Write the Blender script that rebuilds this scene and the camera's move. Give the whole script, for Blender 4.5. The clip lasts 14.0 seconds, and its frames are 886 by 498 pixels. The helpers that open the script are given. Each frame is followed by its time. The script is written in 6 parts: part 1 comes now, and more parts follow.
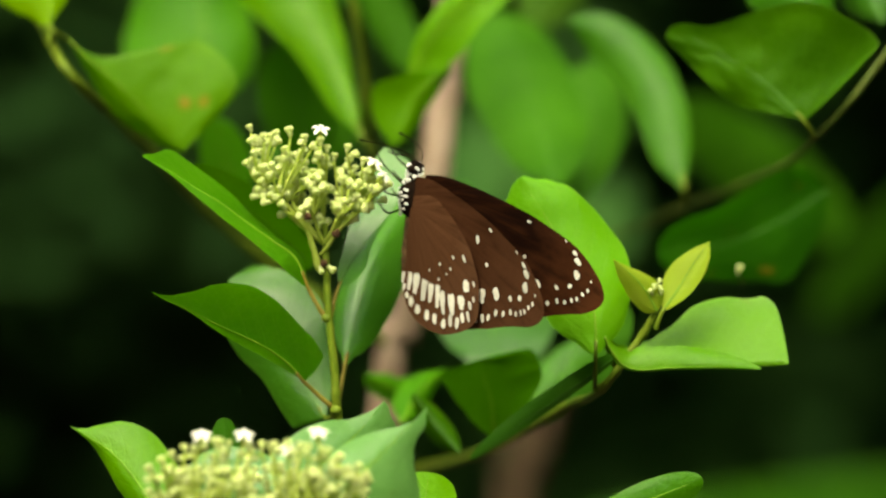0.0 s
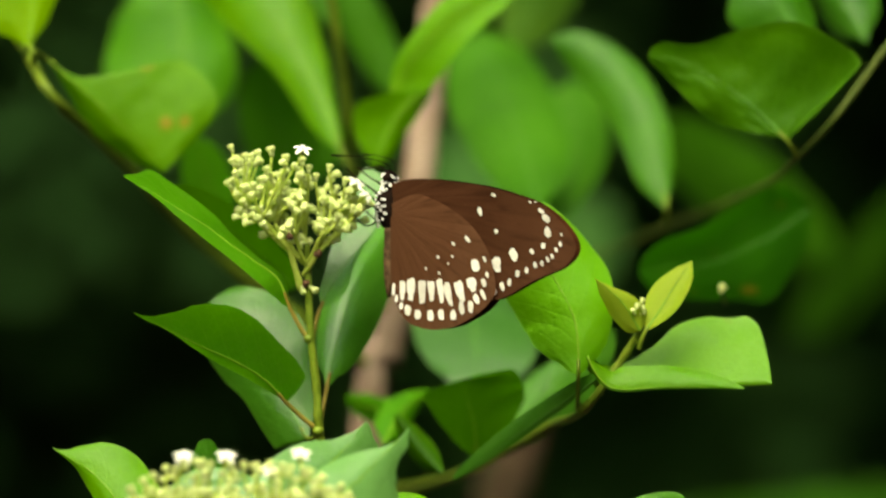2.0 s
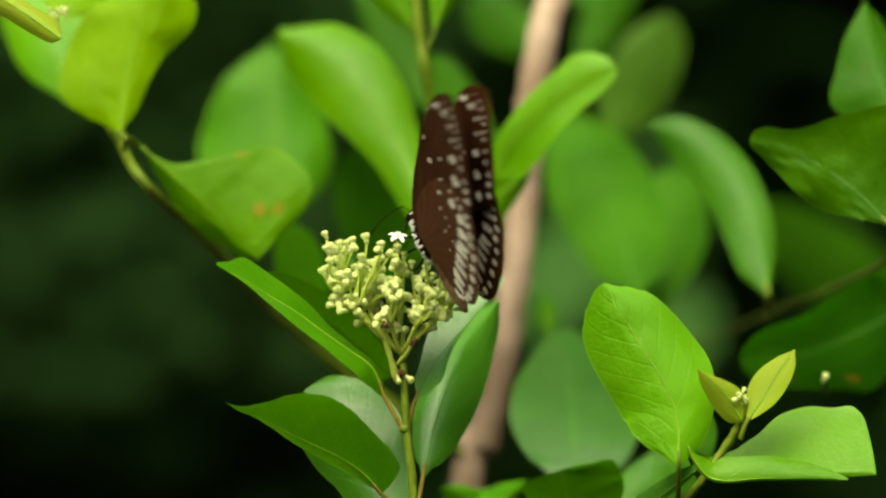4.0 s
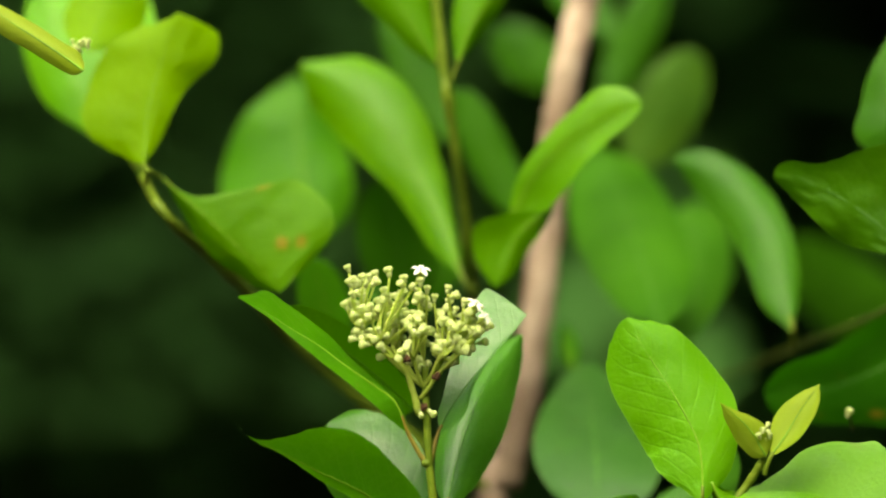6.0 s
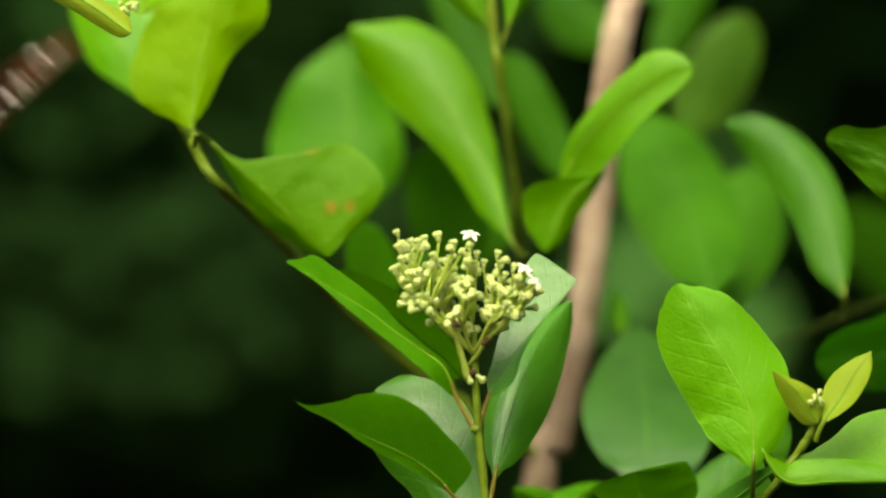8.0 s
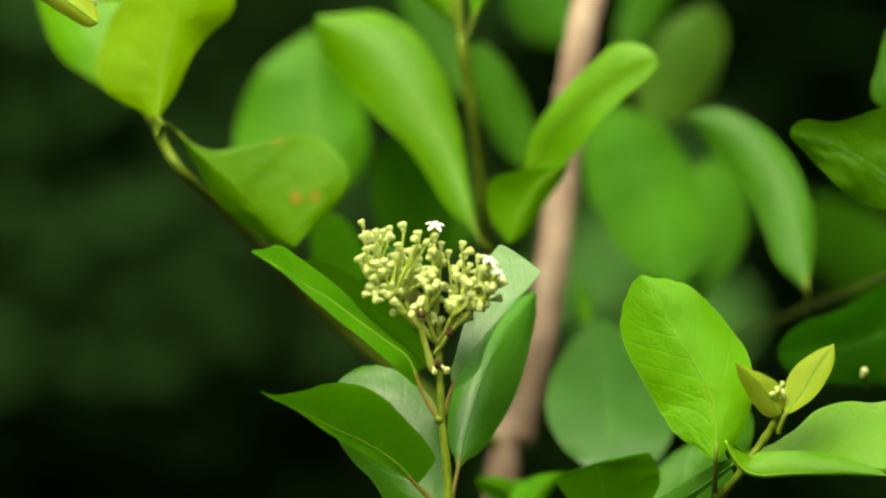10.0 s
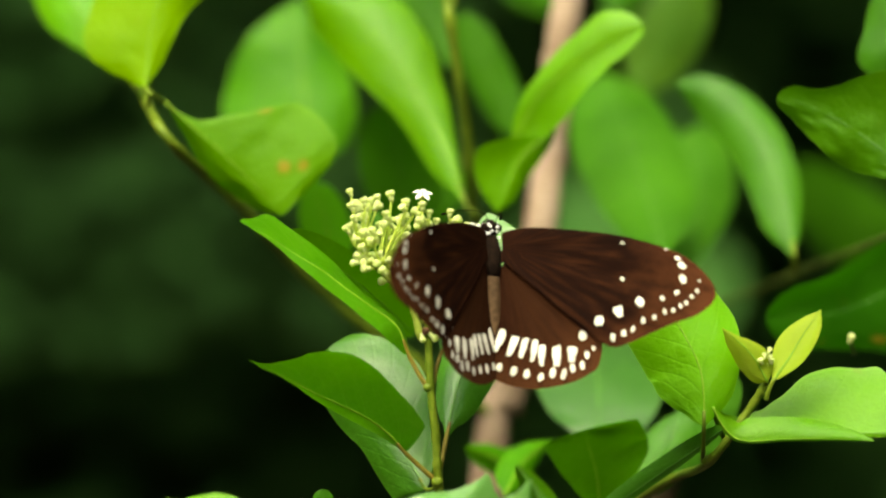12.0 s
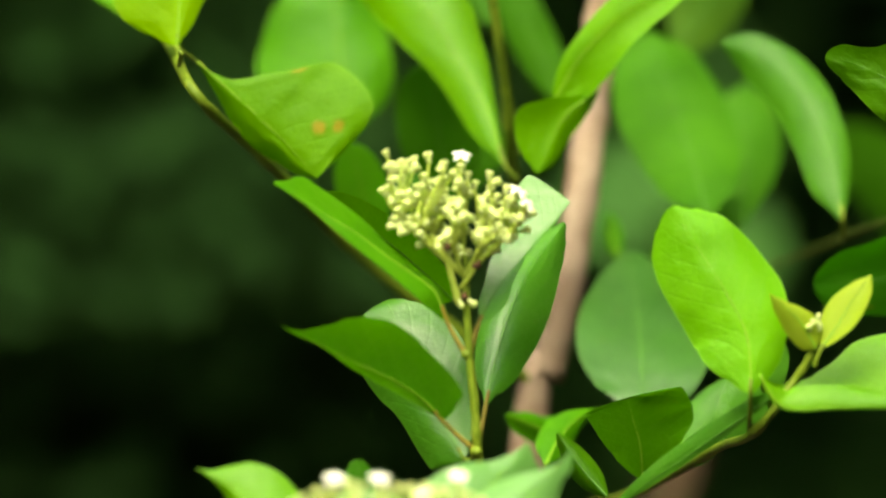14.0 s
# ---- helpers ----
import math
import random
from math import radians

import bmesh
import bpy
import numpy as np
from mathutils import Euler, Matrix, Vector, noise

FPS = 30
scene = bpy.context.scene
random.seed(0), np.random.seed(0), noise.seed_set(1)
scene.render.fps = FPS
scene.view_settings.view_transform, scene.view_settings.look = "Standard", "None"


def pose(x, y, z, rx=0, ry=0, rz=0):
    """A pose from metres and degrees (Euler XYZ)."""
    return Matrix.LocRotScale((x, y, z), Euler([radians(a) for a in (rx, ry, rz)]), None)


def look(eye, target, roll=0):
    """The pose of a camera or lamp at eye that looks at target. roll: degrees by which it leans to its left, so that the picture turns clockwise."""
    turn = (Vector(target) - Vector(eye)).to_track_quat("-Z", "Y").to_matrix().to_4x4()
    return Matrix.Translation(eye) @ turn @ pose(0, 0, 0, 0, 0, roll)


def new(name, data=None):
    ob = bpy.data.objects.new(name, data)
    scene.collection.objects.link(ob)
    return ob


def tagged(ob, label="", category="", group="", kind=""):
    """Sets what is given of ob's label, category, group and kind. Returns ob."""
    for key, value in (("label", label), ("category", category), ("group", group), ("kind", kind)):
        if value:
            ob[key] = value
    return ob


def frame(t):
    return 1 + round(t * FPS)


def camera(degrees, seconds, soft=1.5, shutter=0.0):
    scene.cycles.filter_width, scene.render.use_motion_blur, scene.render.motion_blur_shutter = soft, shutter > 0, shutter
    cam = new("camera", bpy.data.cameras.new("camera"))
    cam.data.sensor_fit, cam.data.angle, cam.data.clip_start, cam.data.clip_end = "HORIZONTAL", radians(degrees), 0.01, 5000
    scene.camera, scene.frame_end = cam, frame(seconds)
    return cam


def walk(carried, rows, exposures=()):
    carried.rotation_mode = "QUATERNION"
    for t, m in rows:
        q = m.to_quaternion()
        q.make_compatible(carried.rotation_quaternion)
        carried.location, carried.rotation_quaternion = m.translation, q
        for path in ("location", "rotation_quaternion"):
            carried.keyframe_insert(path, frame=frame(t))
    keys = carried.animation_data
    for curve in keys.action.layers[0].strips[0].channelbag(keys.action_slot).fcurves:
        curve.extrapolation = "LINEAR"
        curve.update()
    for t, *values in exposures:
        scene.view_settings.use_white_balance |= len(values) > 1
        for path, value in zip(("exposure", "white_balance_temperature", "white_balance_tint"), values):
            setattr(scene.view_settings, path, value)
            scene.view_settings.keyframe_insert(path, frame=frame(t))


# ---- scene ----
def aim(dolly, pitch, yaw, roll):
    """A pose of the camera: metres ahead of its stand, degrees up, to the left, and of lean."""
    return pose(0, -1.2 + dolly, 1.2, 90 + pitch, 0, yaw) @ pose(0, 0, 0, 0, 0, roll)


cam = camera(9.32, 14.0, soft=2.3, shutter=0.5)
cam.data.dof.use_dof = True
cam.data.dof.focus_distance = 1.212
cam.data.dof.aperture_fstop = 8.5
walk(cam, [
    (0.0, aim(-0.0334, -0.603, -0.963, -0.14)),
    (0.2, aim(-0.0320, -0.542, -1.010, -0.15)),
    (0.5, aim(-0.0298, -0.287, -1.069, -0.17)),
    (1.0, aim(-0.0300, 0.096, -0.969, -0.13)),
    (1.5, aim(-0.0314, -0.036, -0.931, -0.10)),
    (2.0, aim(-0.0308, -0.394, -1.154, -0.25)),
    (2.2, aim(-0.0255, -0.557, -1.228, -0.29)),
    (2.3, aim(-0.0228, -0.613, -1.248, -0.32)),
    (2.5, aim(-0.0175, -0.603, -1.204, -0.38)),
    (2.7, aim(-0.0151, -0.522, -1.044, -0.45)),
    (3.0, aim(-0.0118, -0.244, -0.711, -0.55)),
    (3.1, aim(-0.0114, -0.156, -0.656, -0.53)),
    (3.5, aim(-0.0102, 0.211, -0.377, -0.42)),
    (6.0, aim(-0.0049, 0.896, 0.093, -0.18)),
    (6.5, aim(-0.0015, 0.935, 0.122, -0.21)),
    (6.8, aim(-0.0015, 0.860, 0.199, -0.24)),
    (6.9, aim(-0.0015, 0.836, 0.217, -0.24)),
    (7.0, aim(-0.0015, 0.834, 0.252, -0.26)),
    (7.3, aim(0.0008, 0.767, 0.386, -0.15)),
    (7.5, aim(0.0023, 0.743, 0.464, -0.08)),
    (8.0, aim(0.0036, 0.531, 0.618, -0.02)),
    (10.5, aim(-0.0013, 0.370, 0.172, 0.29)),
    (10.9, aim(-0.0002, 0.270, 0.150, 0.24)),
    (11.0, aim(0.0001, 0.242, 0.152, 0.22)),
    (11.3, aim(-0.0013, 0.154, 0.155, 0.06)),
    (11.5, aim(-0.0024, 0.125, 0.160, -0.04)),
    (12.0, aim(-0.0037, 0.097, 0.116, -0.00)),
    (12.5, aim(0.0000, 0.000, 0.000, -0.00)),
    (12.6, aim(0.0013, -0.062, -0.010, 0.02)),
    (12.8, aim(0.0037, -0.143, -0.007, 0.06)),
    (13.0, aim(0.0061, -0.227, 0.014, 0.10)),
    (13.2, aim(0.0065, -0.308, 0.103, 0.08)),
    (13.3, aim(0.0066, -0.326, 0.166, 0.07)),
    (13.4, aim(0.0069, -0.337, 0.223, 0.06)),
    (13.5, aim(0.0071, -0.333, 0.298, 0.04)),
    (13.8, aim(0.0105, -0.318, 0.478, 0.03)),
    (14.0, aim(0.0300, -0.290, 0.531, 0.01)),
], exposures=[(0, 1.19, 7400, -7), (2, 1.19, 7400, -7), (3.5, 1.13, 7400, -7), (6.5, 1.20, 7400, -7), (7.5, 1.22, 7400, -7), (8, 1.14, 7400, -7), (10.5, 1.25, 7400, -7), (12, 1.52, 7400, -7), (14, 1.64, 7400, -7)])

# ---- light: a bright, softly veiled sky over the clearing ----
world = bpy.data.worlds.new("sky")
scene.world = world
world.use_nodes = True
wn = world.node_tree
sky = wn.nodes.new("ShaderNodeTexSky")
sky.sky_type, sky.sun_disc = "NISHITA", False
sky.sun_elevation, sky.sun_rotation = radians(55), radians(200)
sky.air_density, sky.dust_density = 1.0, 8.0
wn.links.new(sky.outputs[0], wn.nodes["Background"].inputs[0])
wn.nodes["Background"].inputs[1].default_value = 0.15
sun_data = bpy.data.lights.new("sun", "SUN")
sun_data.energy, sun_data.angle, sun_data.color = 2.2, radians(75), (1.0, 0.95, 0.80)
sun = new("sun", sun_data)
sun.matrix_world = look((-0.55, -1.5, 2.25), (0, 0, 0))


# ---- materials ----
def shader(name):
    mat = bpy.data.materials.new(name)
    mat.use_nodes = True
    return mat, mat.node_tree, mat.node_tree.nodes["Principled BSDF"]


def noise_of(nt, scale, detail=3.0, coords="Object"):
    tc = nt.nodes.new("ShaderNodeTexCoord")
    n = nt.nodes.new("ShaderNodeTexNoise")
    n.inputs["Scale"].default_value, n.inputs["Detail"].default_value = scale, detail
    nt.links.new(tc.outputs[coords], n.inputs["Vector"])
    return n.outputs["Fac"]


def cells_of(nt, scale):
    """Distance to the nearest border of a cellular net, in the object's space."""
    co = nt.nodes.new("ShaderNodeTexCoord")
    vo = nt.nodes.new("ShaderNodeTexVoronoi")
    vo.feature = "DISTANCE_TO_EDGE"
    vo.inputs["Scale"].default_value = scale
    nt.links.new(co.outputs["Object"], vo.inputs["Vector"])
    return vo.outputs["Distance"]


def calc(nt, op, a, b=None, clamp=False):
    m = nt.nodes.new("ShaderNodeMath")
    m.operation, m.use_clamp = op, clamp
    for i, v in enumerate((a, b)):
        if v is None:
            continue
        if isinstance(v, (int, float)):
            m.inputs[i].default_value = v
        else:
            nt.links.new(v, m.inputs[i])
    return m.outputs[0]


def mixed(nt, fac, a, b):
    m = nt.nodes.new("ShaderNodeMix")
    m.data_type = "RGBA"
    for sock, v in ((m.inputs["Factor"], fac), (m.inputs["A"], a), (m.inputs["B"], b)):
        if isinstance(v, (int, float)):
            sock.default_value = v
        elif isinstance(v, tuple):
            sock.default_value = (*v, 1)
        else:
            nt.links.new(v, sock)
    return m.outputs["Result"]


def stretch(nt, v, lo, hi):
    r = nt.nodes.new("ShaderNodeMapRange")
    r.inputs["From Min"].default_value, r.inputs["From Max"].default_value = lo, hi
    nt.links.new(v, r.inputs["Value"])
    return r.outputs["Result"]


def bump(nt, bsdf, height, strength, distance):
    b = nt.nodes.new("ShaderNodeBump")
    b.inputs["Strength"].default_value, b.inputs["Distance"].default_value = strength, distance
    nt.links.new(height, b.inputs["Height"])
    nt.links.new(b.outputs[0], bsdf.inputs["Normal"])
    return b.outputs[0]


def leaf_material(name, dark, light, vein, glow, rough, through_share, blotches=(), shine=0.16):
    mat, nt, bsdf = shader(name)
    uv = nt.nodes.new("ShaderNodeUVMap")
    sep = nt.nodes.new("ShaderNodeSeparateXYZ")
    nt.links.new(uv.outputs[0], sep.inputs[0])
    across, along = sep.outputs[0], sep.outputs[1]
    side = calc(nt, "ABSOLUTE", calc(nt, "SUBTRACT", across, 0.5))
    big = stretch(nt, noise_of(nt, 45, 2), 0.35, 0.65)
    fine = noise_of(nt, 900, 4)
    col = mixed(nt, big, dark, light)
    col = mixed(nt, calc(nt, "MULTIPLY", stretch(nt, fine, 0.45, 0.75), 0.25), col, light)
    # side veins run out and forward from the midrib
    wave = calc(nt, "SINE", calc(nt, "MULTIPLY", calc(nt, "SUBTRACT", along, calc(nt, "MULTIPLY", side, 0.55)), 52.0))
    ribs = calc(nt, "POWER", calc(nt, "MAXIMUM", wave, 0.0), 14.0)
    mid = calc(nt, "SUBTRACT", 1.0, stretch(nt, side, 0.004, 0.014), clamp=True)
    col = mixed(nt, calc(nt, "MULTIPLY", ribs, 0.09), col, vein)
    net = calc(nt, "SUBTRACT", 1.0, stretch(nt, cells_of(nt, 420), 0.02, 0.14), clamp=True)
    col = mixed(nt, calc(nt, "MULTIPLY", net, 0.10), col, vein)
    col = mixed(nt, calc(nt, "MULTIPLY", mid, 0.3), col, vein)
    edge = stretch(nt, side, 0.475, 0.5)
    col = mixed(nt, calc(nt, "MULTIPLY", edge, 0.45), col, vein)
    # small scattered blemishes
    specks = stretch(nt, noise_of(nt, 260, 1), 0.74, 0.80)
    col = mixed(nt, calc(nt, "MULTIPLY", specks, 0.18), col, (0.16, 0.11, 0.02))
    for bu, bv, size in blotches:
        d = calc(nt, "SQRT", calc(nt, "ADD", calc(nt, "POWER", calc(nt, "MULTIPLY", calc(nt, "SUBTRACT", across, bu), 1.0), 2.0),
                                  calc(nt, "POWER", calc(nt, "SUBTRACT", along, bv), 2.0)))
        d = calc(nt, "ADD", d, calc(nt, "MULTIPLY", calc(nt, "SUBTRACT", fine, 0.5), size * 0.9))
        spot = calc(nt, "SUBTRACT", 1.0, stretch(nt, d, size * 0.5, size), clamp=True)
        col = mixed(nt, calc(nt, "MULTIPLY", spot, 0.6), col, (0.36, 0.17, 0.02))
    nt.links.new(col, bsdf.inputs["Base Color"])
    nt.links.new(calc(nt, "ADD", rough - 0.13, calc(nt, "MULTIPLY", noise_of(nt, 110, 3), 0.26)), bsdf.inputs["Roughness"])
    bsdf.inputs["Specular IOR Level"].default_value = shine
    h = calc(nt, "ADD", calc(nt, "SUBTRACT", calc(nt, "MULTIPLY", ribs, -0.35), calc(nt, "MULTIPLY", net, 0.12)), calc(nt, "ADD", fine, calc(nt, "MULTIPLY", noise_of(nt, 130, 2), 2.5)))
    nrm = bump(nt, bsdf, h, 0.22, 0.0006)
    tr = nt.nodes.new("ShaderNodeBsdfTranslucent")
    nt.links.new(mixed(nt, 0.75, col, glow), tr.inputs["Color"])
    nt.links.new(nrm, tr.inputs["Normal"])
    mx = nt.nodes.new("ShaderNodeMixShader")
    mx.inputs[0].default_value = through_share
    nt.links.new(bsdf.outputs[0], mx.inputs[1])
    nt.links.new(tr.outputs[0], mx.inputs[2])
    nt.links.new(mx.outputs[0], nt.nodes["Material Output"].inputs["Surface"])
    return mat


LEAF = {
    "bright": leaf_material("leaf_fresh_green", (0.078, 0.235, 0.001), (0.112, 0.30, 0.003), (0.190, 0.42, 0.04), (0.155, 0.43, 0.002), 0.42, 0.42, shine=0.25),
    "mid": leaf_material("leaf_green", (0.042, 0.170, 0.002), (0.068, 0.232, 0.004), (0.13, 0.34, 0.03), (0.088, 0.32, 0.002), 0.42, 0.38, shine=0.2),
    # darker copy of the leaf green: the shade of inner leaves is in the colour
    "dark": leaf_material("leaf_shade_green", (0.028, 0.112, 0.003), (0.046, 0.160, 0.006), (0.073, 0.20, 0.02), (0.050, 0.22, 0.002), 0.42, 0.32, shine=0.18),
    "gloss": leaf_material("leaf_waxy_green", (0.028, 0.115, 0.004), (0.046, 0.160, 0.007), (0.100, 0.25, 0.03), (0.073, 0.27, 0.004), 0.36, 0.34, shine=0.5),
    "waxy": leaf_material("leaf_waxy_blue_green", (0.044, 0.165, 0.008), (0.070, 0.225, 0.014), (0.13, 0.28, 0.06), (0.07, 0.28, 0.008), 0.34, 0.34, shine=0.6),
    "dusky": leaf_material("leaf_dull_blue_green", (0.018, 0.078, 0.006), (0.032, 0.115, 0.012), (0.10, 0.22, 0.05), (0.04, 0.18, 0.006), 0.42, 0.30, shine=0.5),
    # greyed, paler base: part of the sky's sheen is in the colour, besides the shine
    "sheen_tint": leaf_material("leaf_green_sheen_tint", (0.09, 0.235, 0.045), (0.13, 0.30, 0.075), (0.20, 0.40, 0.12), (0.14, 0.40, 0.03), 0.36, 0.34, shine=0.8),
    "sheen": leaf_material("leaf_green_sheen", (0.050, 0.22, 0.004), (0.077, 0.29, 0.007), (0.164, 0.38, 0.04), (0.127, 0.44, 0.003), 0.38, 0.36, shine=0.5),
    "fresh": leaf_material("leaf_pale_fresh_green", (0.096, 0.31, 0.004), (0.141, 0.41, 0.008), (0.218, 0.44, 0.05), (0.182, 0.48, 0.003), 0.42, 0.42, shine=0.26),
    "lime": leaf_material("leaf_lime_green", (0.123, 0.265, 0.001), (0.162, 0.325, 0.002), (0.237, 0.42, 0.03), (0.255, 0.50, 0.002), 0.5, 0.42, shine=0.1),
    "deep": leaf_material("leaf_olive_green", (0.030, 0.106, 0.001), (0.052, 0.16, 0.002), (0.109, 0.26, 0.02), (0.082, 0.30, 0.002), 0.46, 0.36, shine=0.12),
    "yellow": leaf_material("leaf_young_yellow_green", (0.23, 0.33, 0.02), (0.30, 0.40, 0.04), (0.28, 0.36, 0.03), (0.32, 0.41, 0.004), 0.48, 0.46),
    "olive": leaf_material("leaf_olive", (0.041, 0.12, 0.006), (0.064, 0.16, 0.010), (0.127, 0.22, 0.04), (0.082, 0.22, 0.006), 0.5, 0.35),
    "spotted": leaf_material("leaf_deep_green_spotted", (0.021, 0.112, 0.003), (0.036, 0.165, 0.005), (0.073, 0.22, 0.02), (0.046, 0.28, 0.002), 0.42, 0.34,
                             blotches=((0.12, 0.72, 0.02), (0.13, 0.47, 0.05), (0.75, 0.12, 0.025))),
    "blotch": leaf_material("leaf_green_blotched", (0.072, 0.205, 0.001), (0.096, 0.25, 0.002), (0.146, 0.34, 0.02), (0.127, 0.44, 0.002), 0.5, 0.40,
                            blotches=((0.32, 0.786, 0.045), (0.23, 0.855, 0.045), (0.03, 0.477, 0.03))),
}


def plain_material(name, a, b, scale, rough, strength=0.4, distance=0.0004, shine=0.2, through_share=0.0):
    mat, nt, bsdf = shader(name)
    n = noise_of(nt, scale, 5)
    col = mixed(nt, stretch(nt, n, 0.35, 0.68), a, b)
    col = mixed(nt, stretch(nt, noise_of(nt, scale * 0.12, 2), 0.4, 0.75), col, tuple(0.6 * c for c in a))
    nt.links.new(col, bsdf.inputs["Base Color"])
    bsdf.inputs["Roughness"].default_value = rough
    bsdf.inputs["Specular IOR Level"].default_value = shine
    nrm = bump(nt, bsdf, n, strength, distance)
    if through_share:
        tr = nt.nodes.new("ShaderNodeBsdfTranslucent")
        nt.links.new(col, tr.inputs["Color"])
        nt.links.new(nrm, tr.inputs["Normal"])
        mx = nt.nodes.new("ShaderNodeMixShader")
        mx.inputs[0].default_value = through_share
        nt.links.new(bsdf.outputs[0], mx.inputs[1])
        nt.links.new(tr.outputs[0], mx.inputs[2])
        nt.links.new(mx.outputs[0], nt.nodes["Material Output"].inputs["Surface"])
    return mat


M_STEM = plain_material("green_stem", (0.095, 0.155, 0.011), (0.16, 0.22, 0.02), 500, 0.5)
M_TWIG = plain_material("brown_green_twig", (0.055, 0.088, 0.012), (0.10, 0.135, 0.02), 400, 0.6)
M_PETIOLE = plain_material("russet_leaf_stalk", (0.15, 0.125, 0.018), (0.22, 0.18, 0.028), 400, 0.5)
M_VEIN = plain_material("pale_leaf_vein", (0.15, 0.32, 0.015), (0.20, 0.38, 0.03), 600, 0.5)
# vein colour again with shade put in, for the darker leaf looks
M_VEIN_DARK = plain_material("shaded_leaf_vein", (0.06, 0.19, 0.02), (0.09, 0.23, 0.03), 600, 0.5)
M_OLD_BARK = plain_material("dark_brown_bark", (0.07, 0.045, 0.025), (0.13, 0.085, 0.05), 260, 0.9, 0.8, 0.001)
M_BARK = plain_material("pale_brown_bark", (0.23, 0.155, 0.11), (0.45, 0.35, 0.28), 120, 0.85, 0.8, 0.001)
M_BUD = plain_material("flower_bud", (0.72, 0.81, 0.31), (0.82, 0.89, 0.50), 700, 0.5, through_share=0.5)
M_PETAL = plain_material("white_petal", (0.74, 0.76, 0.60), (0.85, 0.85, 0.76), 500, 0.5)
M_STALK = plain_material("flower_stalk", (0.52, 0.64, 0.11), (0.64, 0.75, 0.19), 700, 0.5, through_share=0.5)
M_WITHER = plain_material("withered_brown", (0.05, 0.025, 0.012), (0.12, 0.06, 0.03), 900, 0.9)
M_SOIL = plain_material("leaf_litter_soil", (0.03, 0.022, 0.014), (0.07, 0.05, 0.03), 9, 0.95, 0.6, 0.02)
M_FAR = plain_material("shade_foliage", (0.032, 0.096, 0.018), (0.060, 0.170, 0.032), 6, 0.9)
M_FAR_LIGHT = plain_material("shade_foliage_light", (0.020, 0.056, 0.010), (0.036, 0.085, 0.015), 6, 0.7)


# ---- mesh helpers ----
def part(name, verts, faces, mat, parent=None, label="", smooth=True, uvs=None, mats=None, slots=None):
    me = bpy.data.meshes.new(name)
    me.from_pydata(verts, [], faces)
    for m in (mats or [mat]):
        me.materials.append(m)
    if slots:
        me.polygons.foreach_set("material_index", slots)
    if smooth:
        me.polygons.foreach_set("use_smooth", [True] * len(me.polygons))
    if uvs:
        layer = me.uv_layers.new(name="UVMap")
        layer.data.foreach_set("uv", [c for loop in me.loops for c in uvs[loop.vertex_index]])
    me.update()
    ob = new(name, me)
    if parent:
        ob.parent = parent
    if label:
        tagged(ob, label)
    return ob


def glide(points, per=8):
    """A smooth line through points (Catmull-Rom)."""
    p = [Vector(q) for q in points]
    p = [2 * p[0] - p[1]] + p + [2 * p[-1] - p[-2]]
    line = []
    for i in range(1, len(p) - 2):
        for k in range(per):
            t = k / per
            a, b, c, d = p[i - 1:i + 3]
            line.append(0.5 * (2 * b + (c - a) * t + (2 * a - 5 * b + 4 * c - d) * t * t + (3 * b - a - 3 * c + d) * t ** 3))
    return line + [p[-2]]


def tube(line, radius, sides=10, start=0):
    """Vertices and faces of a closed tube along a line; radius(t) gives its thickness."""
    verts, faces = [], []
    side = None
    n = len(line)
    for i, c in enumerate(line):
        d = (line[min(i + 1, n - 1)] - line[max(i - 1, 0)]).normalized()
        if side is None:
            side = d.cross(Vector((0.3, 1, 0.2))).normalized()
        side = (side - d * side.dot(d)).normalized()
        up = d.cross(side)
        r = radius(i / (n - 1))
        verts += [c + r * (side * math.cos(2 * math.pi * k / sides) + up * math.sin(2 * math.pi * k / sides)) for k in range(sides)]
    for i in range(n - 1):
        for k in range(sides):
            a, b = start + i * sides + k, start + i * sides + (k + 1) % sides
            faces.append((a, b, b + sides, a + sides))
    faces.append(tuple(start + k for k in range(sides))[::-1])
    faces.append(tuple(start + (n - 1) * sides + k for k in range(sides)))
    return verts, faces


def ball(rx, ry, rz, centre=(0, 0, 0), rings=8, sides=12, start=0):
    verts, faces = [], []
    for i in range(rings + 1):
        a = math.pi * (0.02 + 0.96 * i / rings)
        for k in range(sides):
            b = 2 * math.pi * k / sides
            verts.append(Vector((centre[0] + rx * math.sin(a) * math.cos(b), centre[1] + ry * math.sin(a) * math.sin(b), centre[2] + rz * math.cos(a))))
    for i in range(rings):
        for k in range(sides):
            p, q = start + i * sides + k, start + i * sides + (k + 1) % sides
            faces.append((p, p + sides, q + sides, q))
    faces.append(tuple(start + k for k in range(sides)))
    faces.append(tuple(start + rings * sides + k for k in range(sides))[::-1])
    return verts, faces


# ---- the shrub ----
shrub = new("flowering_shrub")
tagged(shrub, "green flowering shrub with glossy oval leaves and brown stems", "shrub")
AWAY = Vector((0, 1, 0))
